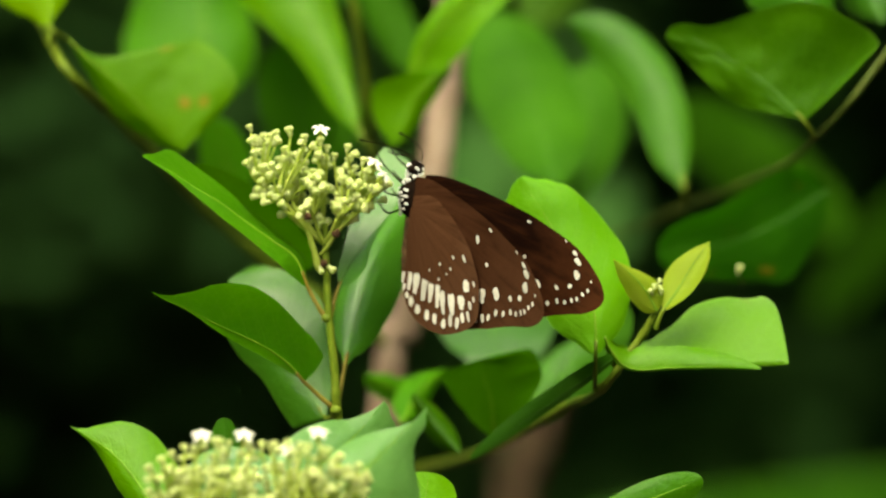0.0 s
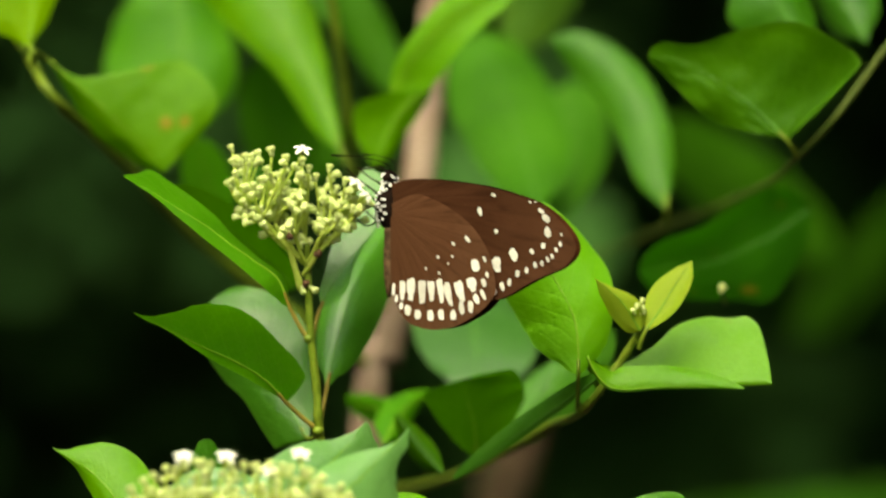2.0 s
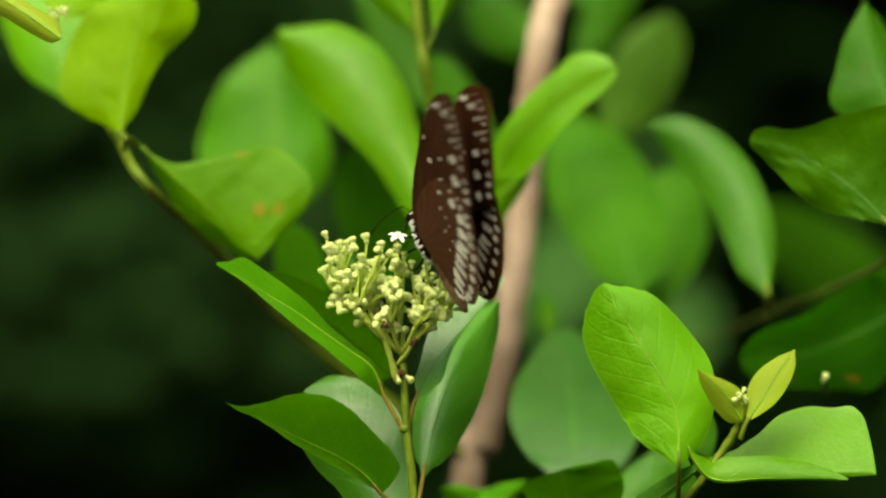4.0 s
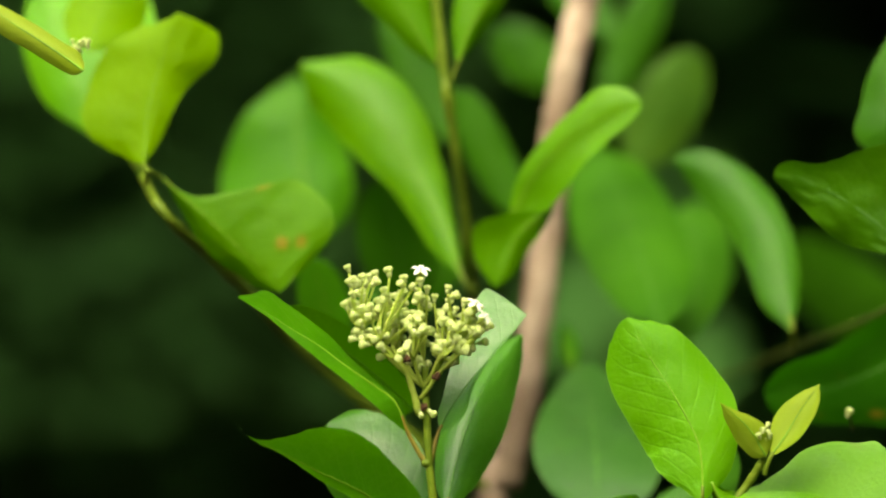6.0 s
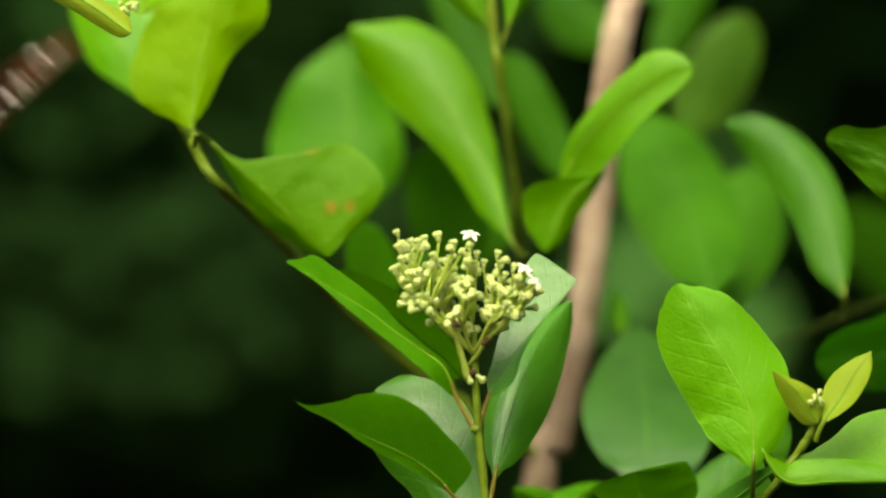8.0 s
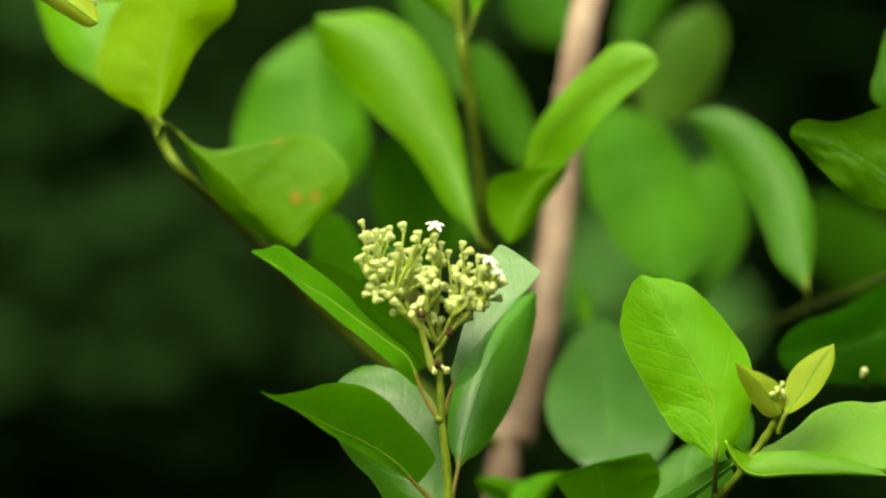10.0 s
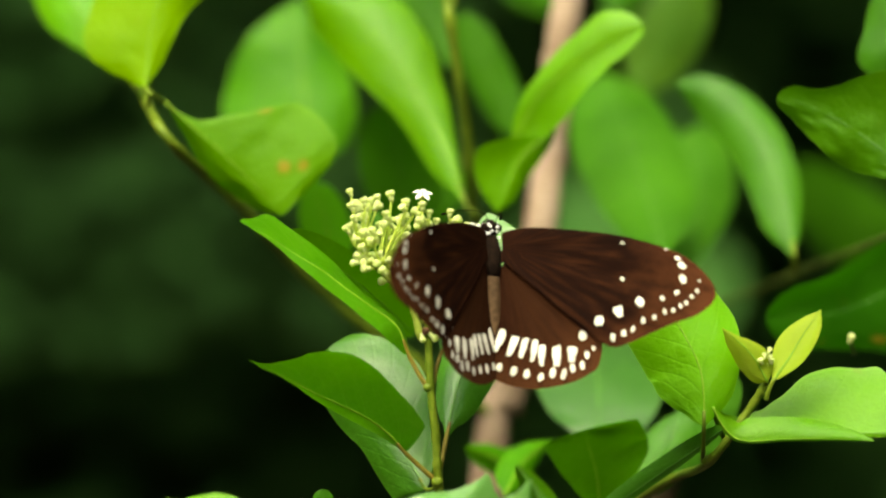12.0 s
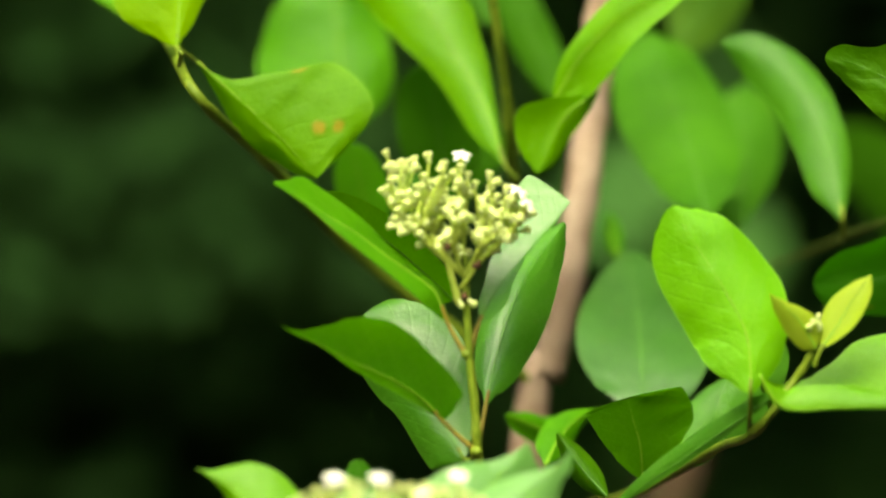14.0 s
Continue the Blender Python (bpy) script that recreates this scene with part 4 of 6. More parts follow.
def flower_head(foot, roof, floor_line, depth, sprays, seed, size, blossoms, label, airy=1.3):
    """A branching head of buds over its foot. roof, floor_line: its upper and lower outline as (x, height) from the foot, in millimetres;
    sprays: how many little sprays of one to three buds; airy: how far the sprays keep to the lower part."""
    rnd = random.Random(seed)
    foot = Vector(foot)
    x0, x1 = roof[0][0], roof[-1][0]
    verts, faces = [], []

    def cord(pts, r0, r1):
        v, f = tube(glide(pts, 5), lambda s: r0 + (r1 - r0) * s, 7, len(verts))
        verts.extend(v), faces.extend(f)

    # the rays: out along the underside of the head
    rays = []
    for i in range(11):
        a = 2 * math.pi * i / 11 + rnd.uniform(-0.15, 0.15)
        q = 0.72 if i % 2 else 0.40
        x = (x0 + x1) / 2 + math.cos(a) * q * (x1 - x0) / 2
        h = profile(floor_line, x)
        end = foot + Vector((x, math.sin(a) * q * depth / 2, h + 1.2)) * 0.001
        mid = foot + (end - foot) * 0.5 + Vector((0, 0, -0.0007))
        cord([foot, mid, end], 0.00058, 0.00040)
        rays += [end, foot + (end - foot) * 0.66 + Vector((0, 0, -0.0004))]
    tips, buds = [], []
    for i in range(sprays):
        for _ in range(60):
            a, q = rnd.uniform(0, 2 * math.pi), math.sqrt(rnd.random())
            x = (x0 + x1) / 2 + math.cos(a) * q * (x1 - x0) / 2
            y = math.sin(a) * q * depth / 2
            lo, hi = profile(floor_line, x), profile(roof, x)
            hi -= 0.12 * abs(y)
            u = 0.84 * rnd.random() ** airy
            if i < sprays // 7:
                x, y, u = x0 + (x1 - x0) * (i + rnd.random()) / (sprays // 7), rnd.uniform(-0.35, 0.2) * depth, 1.0
                lo, hi = profile(floor_line, x), profile(roof, x)
            p = foot + Vector((x, y, lo + (hi - lo) * u)) * 0.001
            if all((p - t).length > 0.0017 for t in tips):
                break
        tips.append(p)
    for number, p in enumerate(tips):
        near = min(rays, key=lambda t: (t - p).length + 0.4 * abs(t.x - p.x) + (0.004 if t.z > p.z else 0))
        out = (p - foot - Vector((0, 0, 0.004))).normalized()
        knee = near.lerp(p, 0.5) + Vector((out.x, out.y, -0.4)) * 0.0008
        neck = p - Vector((out.x * 0.4, out.y * 0.4, 1)).normalized() * 0.0010
        cord([near, knee, neck], 0.00034, 0.00027)
        buds.append((p, (out + Vector((0, 0, 0.6))).normalized()))
        for _ in range(rnd.choice((0, 1, 2, 2))):
            way = Vector((rnd.uniform(-1, 1), rnd.uniform(-1, 0.6), rnd.uniform(-0.5, 0.35))).normalized()
            b = p + way * rnd.uniform(0.0013, 0.0017) - Vector((0, 0, 0.0006 if number >= sprays // 7 else 0.0016))
            cord([neck - Vector((0, 0, 0.0006)), neck.lerp(b, 0.6), b - way * 0.0004], 0.00026, 0.00024)
            buds.append((b, (way + Vector((0, 0, 0.5))).normalized()))
    for x, y, z, t, lean in blossoms:
        p = foot + Vector((x, y, z)) * 0.001
        near = min(rays, key=lambda q: (q - p).length)
        cord([near, near.lerp(p, 0.6) + Vector((0, 0, -0.0006)), p - Vector((0, 0, 0.0012))], 0.00034, 0.00030)
    me = bpy.data.meshes.new("flower_head")
    me.from_pydata(verts, [], faces)
    me.materials.append(M_STALK)
    me.polygons.foreach_set("use_smooth", [True] * len(me.polygons))
    head = new("flower_head", me)
    head.parent = shrub
    tagged(head, label)
    for p, way in buds:
        bud = new("bud", BUD)
        bud.parent = head
        bud.matrix_local = Matrix.LocRotScale(p, Vector((0, 0, 1)).rotation_difference(way), Vector((1, 1, 1)) * rnd.uniform(0.80, 1.10) * size)
    for x, y, z, t, lean in blossoms:
        bl = new("blossom", BLOSSOM)
        bl.parent = head
        bl.matrix_local = Matrix.LocRotScale(foot + Vector((x, y, z)) * 0.001, Vector((0, 0, 1)).rotation_difference(Vector((lean, -0.5, 0.8)).normalized()), Vector((t, t, t)))
        tagged(bl, "small open white blossom")
    return head


flower_head((-0.0063, 0.0, 1.1882),
            ((-17.9, 24.6), (-16.8, 26.4), (-14.5, 24.2), (-12.0, 24.2), (-8.6, 26.0), (-4.8, 23.9), (-1.5, 24.2), (2.5, 19.6), (5.6, 21.8), (9.0, 18.6), (11.5, 17.6), (13.6, 16.0)),
            ((-17.9, 13.5), (-14.5, 11.8), (-10.7, 9.8), (-7.0, 7.1), (-2.0, 5.0), (1.8, 4.4), (5.5, 5.2), (9.2, 8.0), (13.6, 12.0)), 15.0, 104, 5, 1.26,
            ((-0.6, -2.0, 25.8, 1.05, 0.1), (11.4, -4.0, 18.2, 1.05, 0.5), (13.4, -5.0, 15.4, 1.05, 0.9)),
            "head of small pale yellow-green flower buds")
flower_head((-0.0203, -0.085, 1.1210),
            ((-23.5, 20.0), (-16.0, 24.5), (-8.0, 26.0), (0.0, 25.0), (8.0, 26.0), (16.0, 24.0), (23.5, 20.0)),
            ((-23.5, 11.0), (-10.0, 5.0), (0.0, 3.0), (10.0, 5.0), (23.5, 11.0)), 32.0, 170, 9, 1.15,
            ((-11.5, 0.0, 27.5, 1.1, 0.0), (-2.5, 0.0, 27.5, 1.1, 0.1), (13.2, 0.0, 28.0, 1.1, 0.1), (7.2, -6.0, 24.5, 1.1, 0.1)),
            "larger head of yellow-green buds low on the shrub", airy=0.8)


def wither(x, y, z, label):
    """A dried flower stump: a few crumpled brown scales with two pale buds below."""
    rnd = random.Random(int(z * 1e5))
    v, f = [], []
    for k in range(7):
        a, c = ball(0.0005, 0.0004, 0.0007, (rnd.uniform(-.0007, .0007), rnd.uniform(-.0006, .0006), rnd.uniform(-.0004, .0007)), 4, 7, len(v))
        v += a
        f += c
    ob = part("withered_bud", v, f, M_WITHER, shrub, label)
    ob.location = (x, y, z)
    return ob


wither(-0.0099, -0.0025, 1.1945, "dried brown flower stump")
wither(-0.0035, -0.0040, 1.1906, "dried brown flower stump")
wither(-0.0060, -0.0015, 1.1837, "dried brown flower stump")
for x, z, s in ((-0.0070, 1.1825, 0.9), (-0.0047, 1.1827, 1.1)):
    bud = new("bud", BUD)
    bud.parent = shrub
    bud.matrix_local = Matrix.LocRotScale(Vector((x, -0.0016, z)), Euler((0.5, 2.2 if x > -0.0060 else 2.9, 0)), Vector((s, s, 1.3 * s)))
for cx, cy, cz, n in ((0.0695, 0.0000, 1.1778, 7), (-0.0850, 0.040, 1.2665, 9)):
    rnd = random.Random(n)
    for k in range(n):
        bud = new("bud", BUD)
        bud.parent = shrub
        bud.matrix_local = Matrix.LocRotScale(Vector((cx + rnd.uniform(-.0022, .0022), cy + rnd.uniform(-.002, .002), cz + rnd.uniform(-.0018, .0018))), Euler((rnd.uniform(-.6, .6), rnd.uniform(-.6, .6), 0)), Vector((1, 1, 1)) * rnd.uniform(0.7, 1.0))

bud = new("bud", BUD)
bud.parent = shrub
bud.matrix_local = Matrix.LocRotScale(Vector((0.0923, 0.0612, 1.1812)), Euler((0.3000, 0.4000, 0.0000)), Vector((1.1000, 1.1000, 1.3000)))
part("twig", *tube(glide([Vector((0.0923, 0.0612, 1.1812)), Vector((0.0948, 0.0837, 1.1771))], 3), lambda t: 0.0004, 6), M_TWIG, shrub)


# ---- the butterfly: head forward along y, back up along z ----
def wing_material(name, inner, outer, rough, near, far, streak=None):
    mat, nt, bsdf = shader(name)
    uv = nt.nodes.new("ShaderNodeUVMap")
    sep = nt.nodes.new("ShaderNodeSeparateXYZ")
    nt.links.new(uv.outputs[0], sep.inputs[0])
    n = noise_of(nt, 700, 4)
    cloud = noise_of(nt, 110, 3)
    reach = calc(nt, "ADD", sep.outputs[0], calc(nt, "ADD", calc(nt, "MULTIPLY", calc(nt, "SUBTRACT", n, 0.5), 0.12), calc(nt, "MULTIPLY", calc(nt, "SUBTRACT", cloud, 0.5), 0.45)))
    col = mixed(nt, stretch(nt, reach, near, far), inner, outer)
    # brown and black scales drawn out along the veins
    fibre = nt.nodes.new("ShaderNodeCombineXYZ")
    nt.links.new(calc(nt, "MULTIPLY", sep.outputs[0], 5.0), fibre.inputs[0])
    nt.links.new(calc(nt, "MULTIPLY", sep.outputs[1], 16.0), fibre.inputs[1])
    drawn = nt.nodes.new("ShaderNodeTexNoise")
    drawn.inputs["Scale"].default_value, drawn.inputs["Detail"].default_value = 1.0, 4.0
    nt.links.new(fibre.outputs[0], drawn.inputs["Vector"])
    col = mixed(nt, calc(nt, "MULTIPLY", stretch(nt, drawn.outputs[0], 0.46, 0.76), 0.5), col, tuple(0.4 * a + 0.6 * b for a, b in zip(inner, outer)))
    col = mixed(nt, calc(nt, "MULTIPLY", stretch(nt, drawn.outputs[0], 0.46, 0.28), 0.6), col, tuple(0.45 * a for a in inner))
    if streak:
        # paler hairs along the wing's front, fading towards the rim
        band = calc(nt, "SUBTRACT", 1.0, stretch(nt, calc(nt, "ABSOLUTE", calc(nt, "ADD", sep.outputs[1], 0.5)), 0.05, 0.62), clamp=True)
        band = calc(nt, "MULTIPLY", band, calc(nt, "SUBTRACT", 1.0, stretch(nt, sep.outputs[0], 0.35, 0.95), clamp=True))
        col = mixed(nt, calc(nt, "MULTIPLY", band, calc(nt, "ADD", 0.25, calc(nt, "MULTIPLY", cloud, 0.9))), col, streak)
    # fine dark lines of the wing veins, fanning from the hinge
    fan = calc(nt, "POWER", calc(nt, "ABSOLUTE", calc(nt, "SINE", calc(nt, "MULTIPLY", sep.outputs[1], 24.0))), 18.0)
    col = mixed(nt, calc(nt, "MULTIPLY", fan, 0.14), col, tuple(c * 0.4 for c in inner))
    nt.links.new(col, bsdf.inputs["Base Color"])
    bsdf.inputs["Roughness"].default_value = rough
    bsdf.inputs["Specular IOR Level"].default_value = 0.03
    bump(nt, bsdf, calc(nt, "ADD", n, calc(nt, "MULTIPLY", fan, 0.4)), 0.25, 0.0002)
    return mat


M_WING_TOP = wing_material("forewing_upper_dark_brown", (0.0065, 0.0017, 0.0007), (0.070, 0.024, 0.0095), 0.8, 0.56, 1.05)
M_HIND_TOP = wing_material("hindwing_upper_brown", (0.0105, 0.0028, 0.0010), (0.054, 0.020, 0.008), 0.8, 0.42, 1.02, (0.022, 0.0078, 0.003))
M_FORE_UNDER = wing_material("forewing_under_brown", (0.036, 0.0135, 0.0062), (0.060, 0.0255, 0.0125), 0.8, 0.45, 0.88)
M_HIND_UNDER = wing_material("hindwing_under_brown", (0.066, 0.028, 0.0135), (0.080, 0.037, 0.019), 0.8, 0.45, 0.88)
M_SPOT = plain_material("wing_spot_cream", (0.62, 0.60, 0.54), (0.74, 0.72, 0.66), 900, 0.6, 0.2)
M_FLY = plain_material("butterfly_body_black", (0.005, 0.003, 0.0025), (0.014, 0.008, 0.005), 900, 0.9, shine=0.03)
M_BELLY = plain_material("butterfly_abdomen_brown", (0.050, 0.028, 0.014), (0.13, 0.078, 0.042), 700, 0.7, shine=0.1)
M_AMBER = plain_material("insect_body_orange_brown", (0.20, 0.065, 0.02), (0.30, 0.115, 0.04), 800, 0.5)
M_GAUZE = plain_material("insect_wing_grey", (0.16, 0.17, 0.17), (0.24, 0.25, 0.26), 600, 0.3, through_share=0.5)
M_DOT = plain_material("butterfly_white_dot", (0.75, 0.75, 0.72), (0.82, 0.82, 0.80), 900, 0.6, 0.2)

FORE = [(-0.6, 3.4), (4.0, 5.2), (10.4, 6.2), (18.3, 6.8), (26.3, 7.0), (34.2, 6.4), (39.8, 5.6), (44.0, 4.1), (47.8, 1.9), (50.4, -0.4), (51.4, -2.6), (50.6, -5.1), (48.0, -7.7), (44.2, -9.8), (40.6, -12.0), (37.7, -14.0), (34.1, -16.4), (30.8, -17.6), (26.1, -16.1), (18, -12), (9, -7), (0, -2.5)]
HIND = [(0, 2.5), (5.8, 5.6), (10.9, 5.5), (17.8, 3.7), (23.2, 1.0), (27.3, -2.6), (30.0, -7.2), (31.3, -11.4), (30.5, -13.6), (28.4, -16.4), (25.2, -19.1), (21.6, -21.5), (17.2, -23.2), (13.3, -23.8), (9.1, -23.5), (6.3, -22.1), (4.1, -19.4), (2.4, -15.8), (1.4, -10.7), (0.5, -4.4), (0, -0.6)]
# spots as (x, y, long, wide, turn); long and wide are half sizes in millimetres; a last -1 marks the under face alone
FORE_SPOTS = [(41.0, 4.1, 1.04, .53, 162), (42.4, 2.7, 1.30, .82, 153), (43.3, -0.3, 1.42, .91, 122), (42.6, -3.4, .75, .70, 97), (39.7, -5.2, .83, .57, 143),
              (34.9, -6.8, 1.61, 1.19, 133), (30.5, -9.5, 1.80, 1.39, 116), (26.6, -12.5, 1.53, 1.41, 110), (29.6, -2.4, .62, .50, 133), (27.7, 5.5, .75, .35, 171),
              (37.8, 5.6, .50, .24, 170), (24.0, -4.6, 1.35, 1.05, 133, -1), (24.5, 1.3, 1.05, .62, 122, -1)]
# small dots along the forewing's outer edge
FORE_SPOTS += [(47.1, -0.1, .39, .30, 122), (47.1, -2.3, .64, .45, 122), (46.2, -3.7, .65, .45, 127), (45.3, -5.3, .65, .45, 127), (44.2, -6.2, .75, .45, 127), (42.8, -7.4, .69, .54, 97),
               (41.0, -8.0, .78, .53, 122), (38.9, -9.6, .75, .54, 97), (36.6, -10.7, .88, .62, 97), (34.7, -13.0, 1.01, .62, 85), (32.9, -14.2, 1.15, .77, 116), (30.7, -15.5, 1.30, .70, 110)]
# the band of bars across the hindwing
HIND_SPOTS = [(3.3, -16.7, 1.66, .50, 96), (5.6, -16.0, 2.43, .90, 96), (8.0, -15.4, 3.06, 1.20, 96), (11.2, -15.3, 2.92, 1.22, 99), (13.7, -14.6, 2.79, 1.05, 102), (16.2, -14.1, 3.05, 1.0, 109),
              (18.3, -14.3, 2.94, 1.05, 115), (21.4, -13.2, 2.71, 1.35, 121), (24.5, -11.3, 2.04, 1.42, 117), (24.9, -7.0, 1.67, 1.20, 121), (27.2, -5.2, .85, .42, 133), (28.5, -8.5, .75, .50, 121)]
# its outer row of spots
HIND_SPOTS += [(4.4, -18.6, .95, .50, 96), (5.9, -20.0, .95, .60, 96), (7.9, -20.6, 1.35, 1.05, 96), (10.8, -21.0, 1.22, 1.05, 102), (14.3, -20.5, 1.36, 1.05, 102), (17.3, -19.8, 1.35, 1.0, 102),
               (20.6, -19.2, 1.22, .90, 102), (22.6, -17.2, 1.60, .90, 109), (25.1, -16.4, 1.6, .82, 102), (26.3, -14.4, 1.38, .88, 127), (28.0, -13.0, 1.45, .65, 127), (27.8, -10.4, 1.12, .72, 127)]
HIND_SPOTS += [(11.6, -10.3, .32, .32, 102, -1), (14.5, -7.1, .38, .38, 102, -1), (17.5, -8.1, .32, .32, 102, -1), (18.4, -6.2, .42, .29, 149, -1), (18.2, -3.4, .56, .36, 149, -1),
               (21.9, -1.6, 1.10, .52, 144, -1), (15.4, -10.6, .41, .30, 138, -1)]


def rounded(points, per=5):
    p = [Vector((x, y, 0)) for x, y in points]
    return glide(p, per)


def wing(name, outline, spots, side, parent, label, under, drop):
    """A wing with an upper and an under face 0.2 mm apart and pale spots proud of both; its hinge is its origin."""
    rim = [q * 0.001 for q in rounded(outline)]
    far = max(q.length for q in rim)
    centre = Vector((0.0005, -0.0005, 0))
    rows = 9
    verts, uvs, faces, slots = [], [], [], []
    for face in (1, -1):
        o = len(verts)
        for i in range(rows + 1):
            s = i / rows
            for q in rim:
                p = centre + (q - centre) * s
                a = math.atan2(p.y, max(p.x, 1e-5))
                lift = 0.0010 * math.sin(s * 2.2) * (p.length / 0.03) + 0.00007 * math.sin(a * 24) * s
                edge = 0.0 if i == rows else 0.0001 * face
                verts.append(Vector((side * p.x, p.y, lift + edge - drop)))
                uvs.append((p.length / far * (0.75 + 0.25 * s), a))
        k = len(rim)
        for i in range(rows):
            for j in range(k - 1):
                quad = (o + i * k + j, o + i * k + j + 1, o + (i + 1) * k + j + 1, o + (i + 1) * k + j)
                faces.append(quad if face * side < 0 else quad[::-1])
                slots.append(0 if face > 0 else 1)
    ob = part(name, verts, faces, None, parent, label, uvs=uvs, mats=[M_WING_TOP if name == "forewing" else M_HIND_TOP, under], slots=slots)

    def height(x, y):
        # the share of the way out to the rim gives the blade's lift there
        p = Vector((x, y, 0)) - centre
        a = math.atan2(p.y, p.x)
        best = min(rim, key=lambda q: abs(math.atan2((q - centre).y, (q - centre).x) - a) + (10 if (q - centre).length < p.length * 0.9 else 0))
        s = min(1, p.length / (best - centre).length)
        full = Vector((x, y, 0))
        return 0.0010 * math.sin(s * 2.2) * (full.length / 0.03) + 0.00007 * math.sin(math.atan2(y, max(x, 1e-5)) * 24) * s

    rnd = random.Random(3)
    for x, y, la, lb, turn, *only in spots:
        v, f = [], []
        for face in only or (1, -1):
            o = len(v)
            c, sn = math.cos(radians(turn)), math.sin(radians(turn))
            ring = []
            for k in range(14):
                a = 2 * math.pi * k / 14
                w = rnd.uniform(0.84, 1.12) * (1 + (0.18 * math.cos(a) * math.copysign(1, math.sin(a) ** 2 - 0.2) if la > 1.7 else 0))
                w *= 0.74 if face > 0 else 0.9
                ex, ey = la * math.copysign(abs(math.cos(a)) ** 0.85, math.cos(a)) * w, lb * math.copysign(abs(math.sin(a)) ** 0.8, math.sin(a)) * w
                ex *= 1.2 if face > 0 and la > 1.9 else 1
                px, py = 0.001 * (x + ex * c - ey * sn), 0.001 * (y + ex * sn + ey * c)
                ring.append(Vector((side * px, py, height(px, py) - drop + face * 0.00019)))
            v.append(Vector((side * 0.001 * x, 0.001 * y, height(0.001 * x, 0.001 * y) - drop + face * 0.00024)))
            v += ring
            for k in range(14):
                f.append((o, o + 1 + k, o + 1 + (k + 1) % 14))
        part("spot", v, f, M_SPOT, ob, "cream-white spot", smooth=False)
    return ob


fly = new("butterfly")
tagged(fly, "dark brown butterfly with rows of cream-white wing spots", "butterfly")


def loft(sections):
    """A body of round sections (y, half width, half height, z), closed at both ends; in millimetres."""
    verts, faces = [], []
    for y, w, h, z in sections:
        for k in range(14):
            a = 2 * math.pi * k / 14
            verts.append(Vector((w * math.cos(a), y, z + h * math.sin(a))) * 0.001)
    for i in range(len(sections) - 1):
        for k in range(14):
            a, b = i * 14 + k, i * 14 + (k + 1) % 14
            faces.append((a, b, b + 14, a + 14))
    faces.append(tuple(range(14))[::-1])
    faces.append(tuple((len(sections) - 1) * 14 + k for k in range(14)))
    return verts, faces


part("thorax", *loft([(-4.6, 1.3, 1.3, 0), (-3.6, 1.9, 2.3, -.3), (-1, 2.4, 3.1, -.7), (2, 2.3, 3.0, -.7), (4, 1.7, 2.1, -.3), (5.2, 1.0, 1.1, -.1)]), M_FLY, fly)
seg = []
for i in range(15):
    s = i / 14
    seg.append((-4.2 - 15.8 * s, (1.55 + 0.25 * math.sin(math.pi * s)) * (1 - s ** 5 * 0.75) * (1 + 0.04 * (i % 2)), (1.5 + 0.3 * math.sin(math.pi * s)) * (1 - s ** 5 * 0.75) * (1 + 0.04 * (i % 2)), -0.1 - 1.2 * s * s))
part("abdomen", *loft(seg), M_BELLY, fly, "slender brown abdomen")
part("head", *loft([(4.8, .8, .9, -.1), (5.6, 1.5, 1.4, 0), (6.8, 1.8, 1.6, .1), (8, 1.5, 1.3, 0), (8.8, .7, .7, -.2)]), M_FLY, fly, "black head with white dots")
for s in (-1, 1):
    v, f = ball(0.0009, 0.0010, 0.0011, (s * 0.0016, 0.0070, 0.0002))
    part("eye", v, f, M_FLY, fly)
    v, f = tube(glide([Vector(p) * 0.001 for p in ((s * .6, 8, 1.0), (s * 2.2, 10.4, 0.2), (s * 4.8, 12.0, -5.0), (s * 7.0, 12.6, -11.0))], 6), lambda t: 0.00010 + 0.00018 * max(0, t - 0.8) * 5, 6)
    part("antenna", v, f, M_FLY, fly, "thin black clubbed antenna")
    for y, kx, ky, fx, fy in ((3, 3.2, 5.5, 2.6, 9.5), (0.5, 4.2, 1.0, 3.6, 4.5), (-2.2, 3.8, -3.6, 3.4, .5)):
        v, f = tube(glide([Vector(p) * 0.001 for p in ((s * 1.2, y, -1.8), (s * kx, ky, -4.2), (s * (kx + fx) / 2, (ky + fy) / 2, -7.4), (s * fx, fy, -9.6))], 5), lambda t: 0.00026 - 0.00012 * t, 6)
        part("leg", v, f, M_FLY, fly, "thin black leg")
v, f = tube(glide([Vector(p) * 0.001 for p in ((0, 8.4, -.6), (0, 9.6, -2.6), (0, 9.2, -6.0), (0, 9.6, -8.6))], 6), lambda t: 0.00016, 6)
part("proboscis", v, f, M_FLY, fly)
rnd = random.Random(12)
for i in range(130):
    y = rnd.uniform(-4, 8.2)
    a = rnd.uniform(0, 2 * math.pi) if y > 5 else rnd.uniform(math.pi * 0.92, math.pi * 2.08)
    w = max(1.2, 2.35 - 0.021 * y * y if y < 4.6 else (1.75 if y < 7.4 else 1.5))
    v, f = ball(0.00035, 0.00035, 0.00035, (0.001 * w * math.cos(a), 0.001 * y, 0.001 * (w * math.sin(a) * (1.27 if y < 4 else 1) - (0.65 if y < 4 else 0))), 4, 6)
    part("dot", v, f, M_DOT, fly, "small white dot")
fore_l = wing("forewing", FORE, FORE_SPOTS, -1, fly, "dark brown forewing with cream spots", M_FORE_UNDER, 0.0)
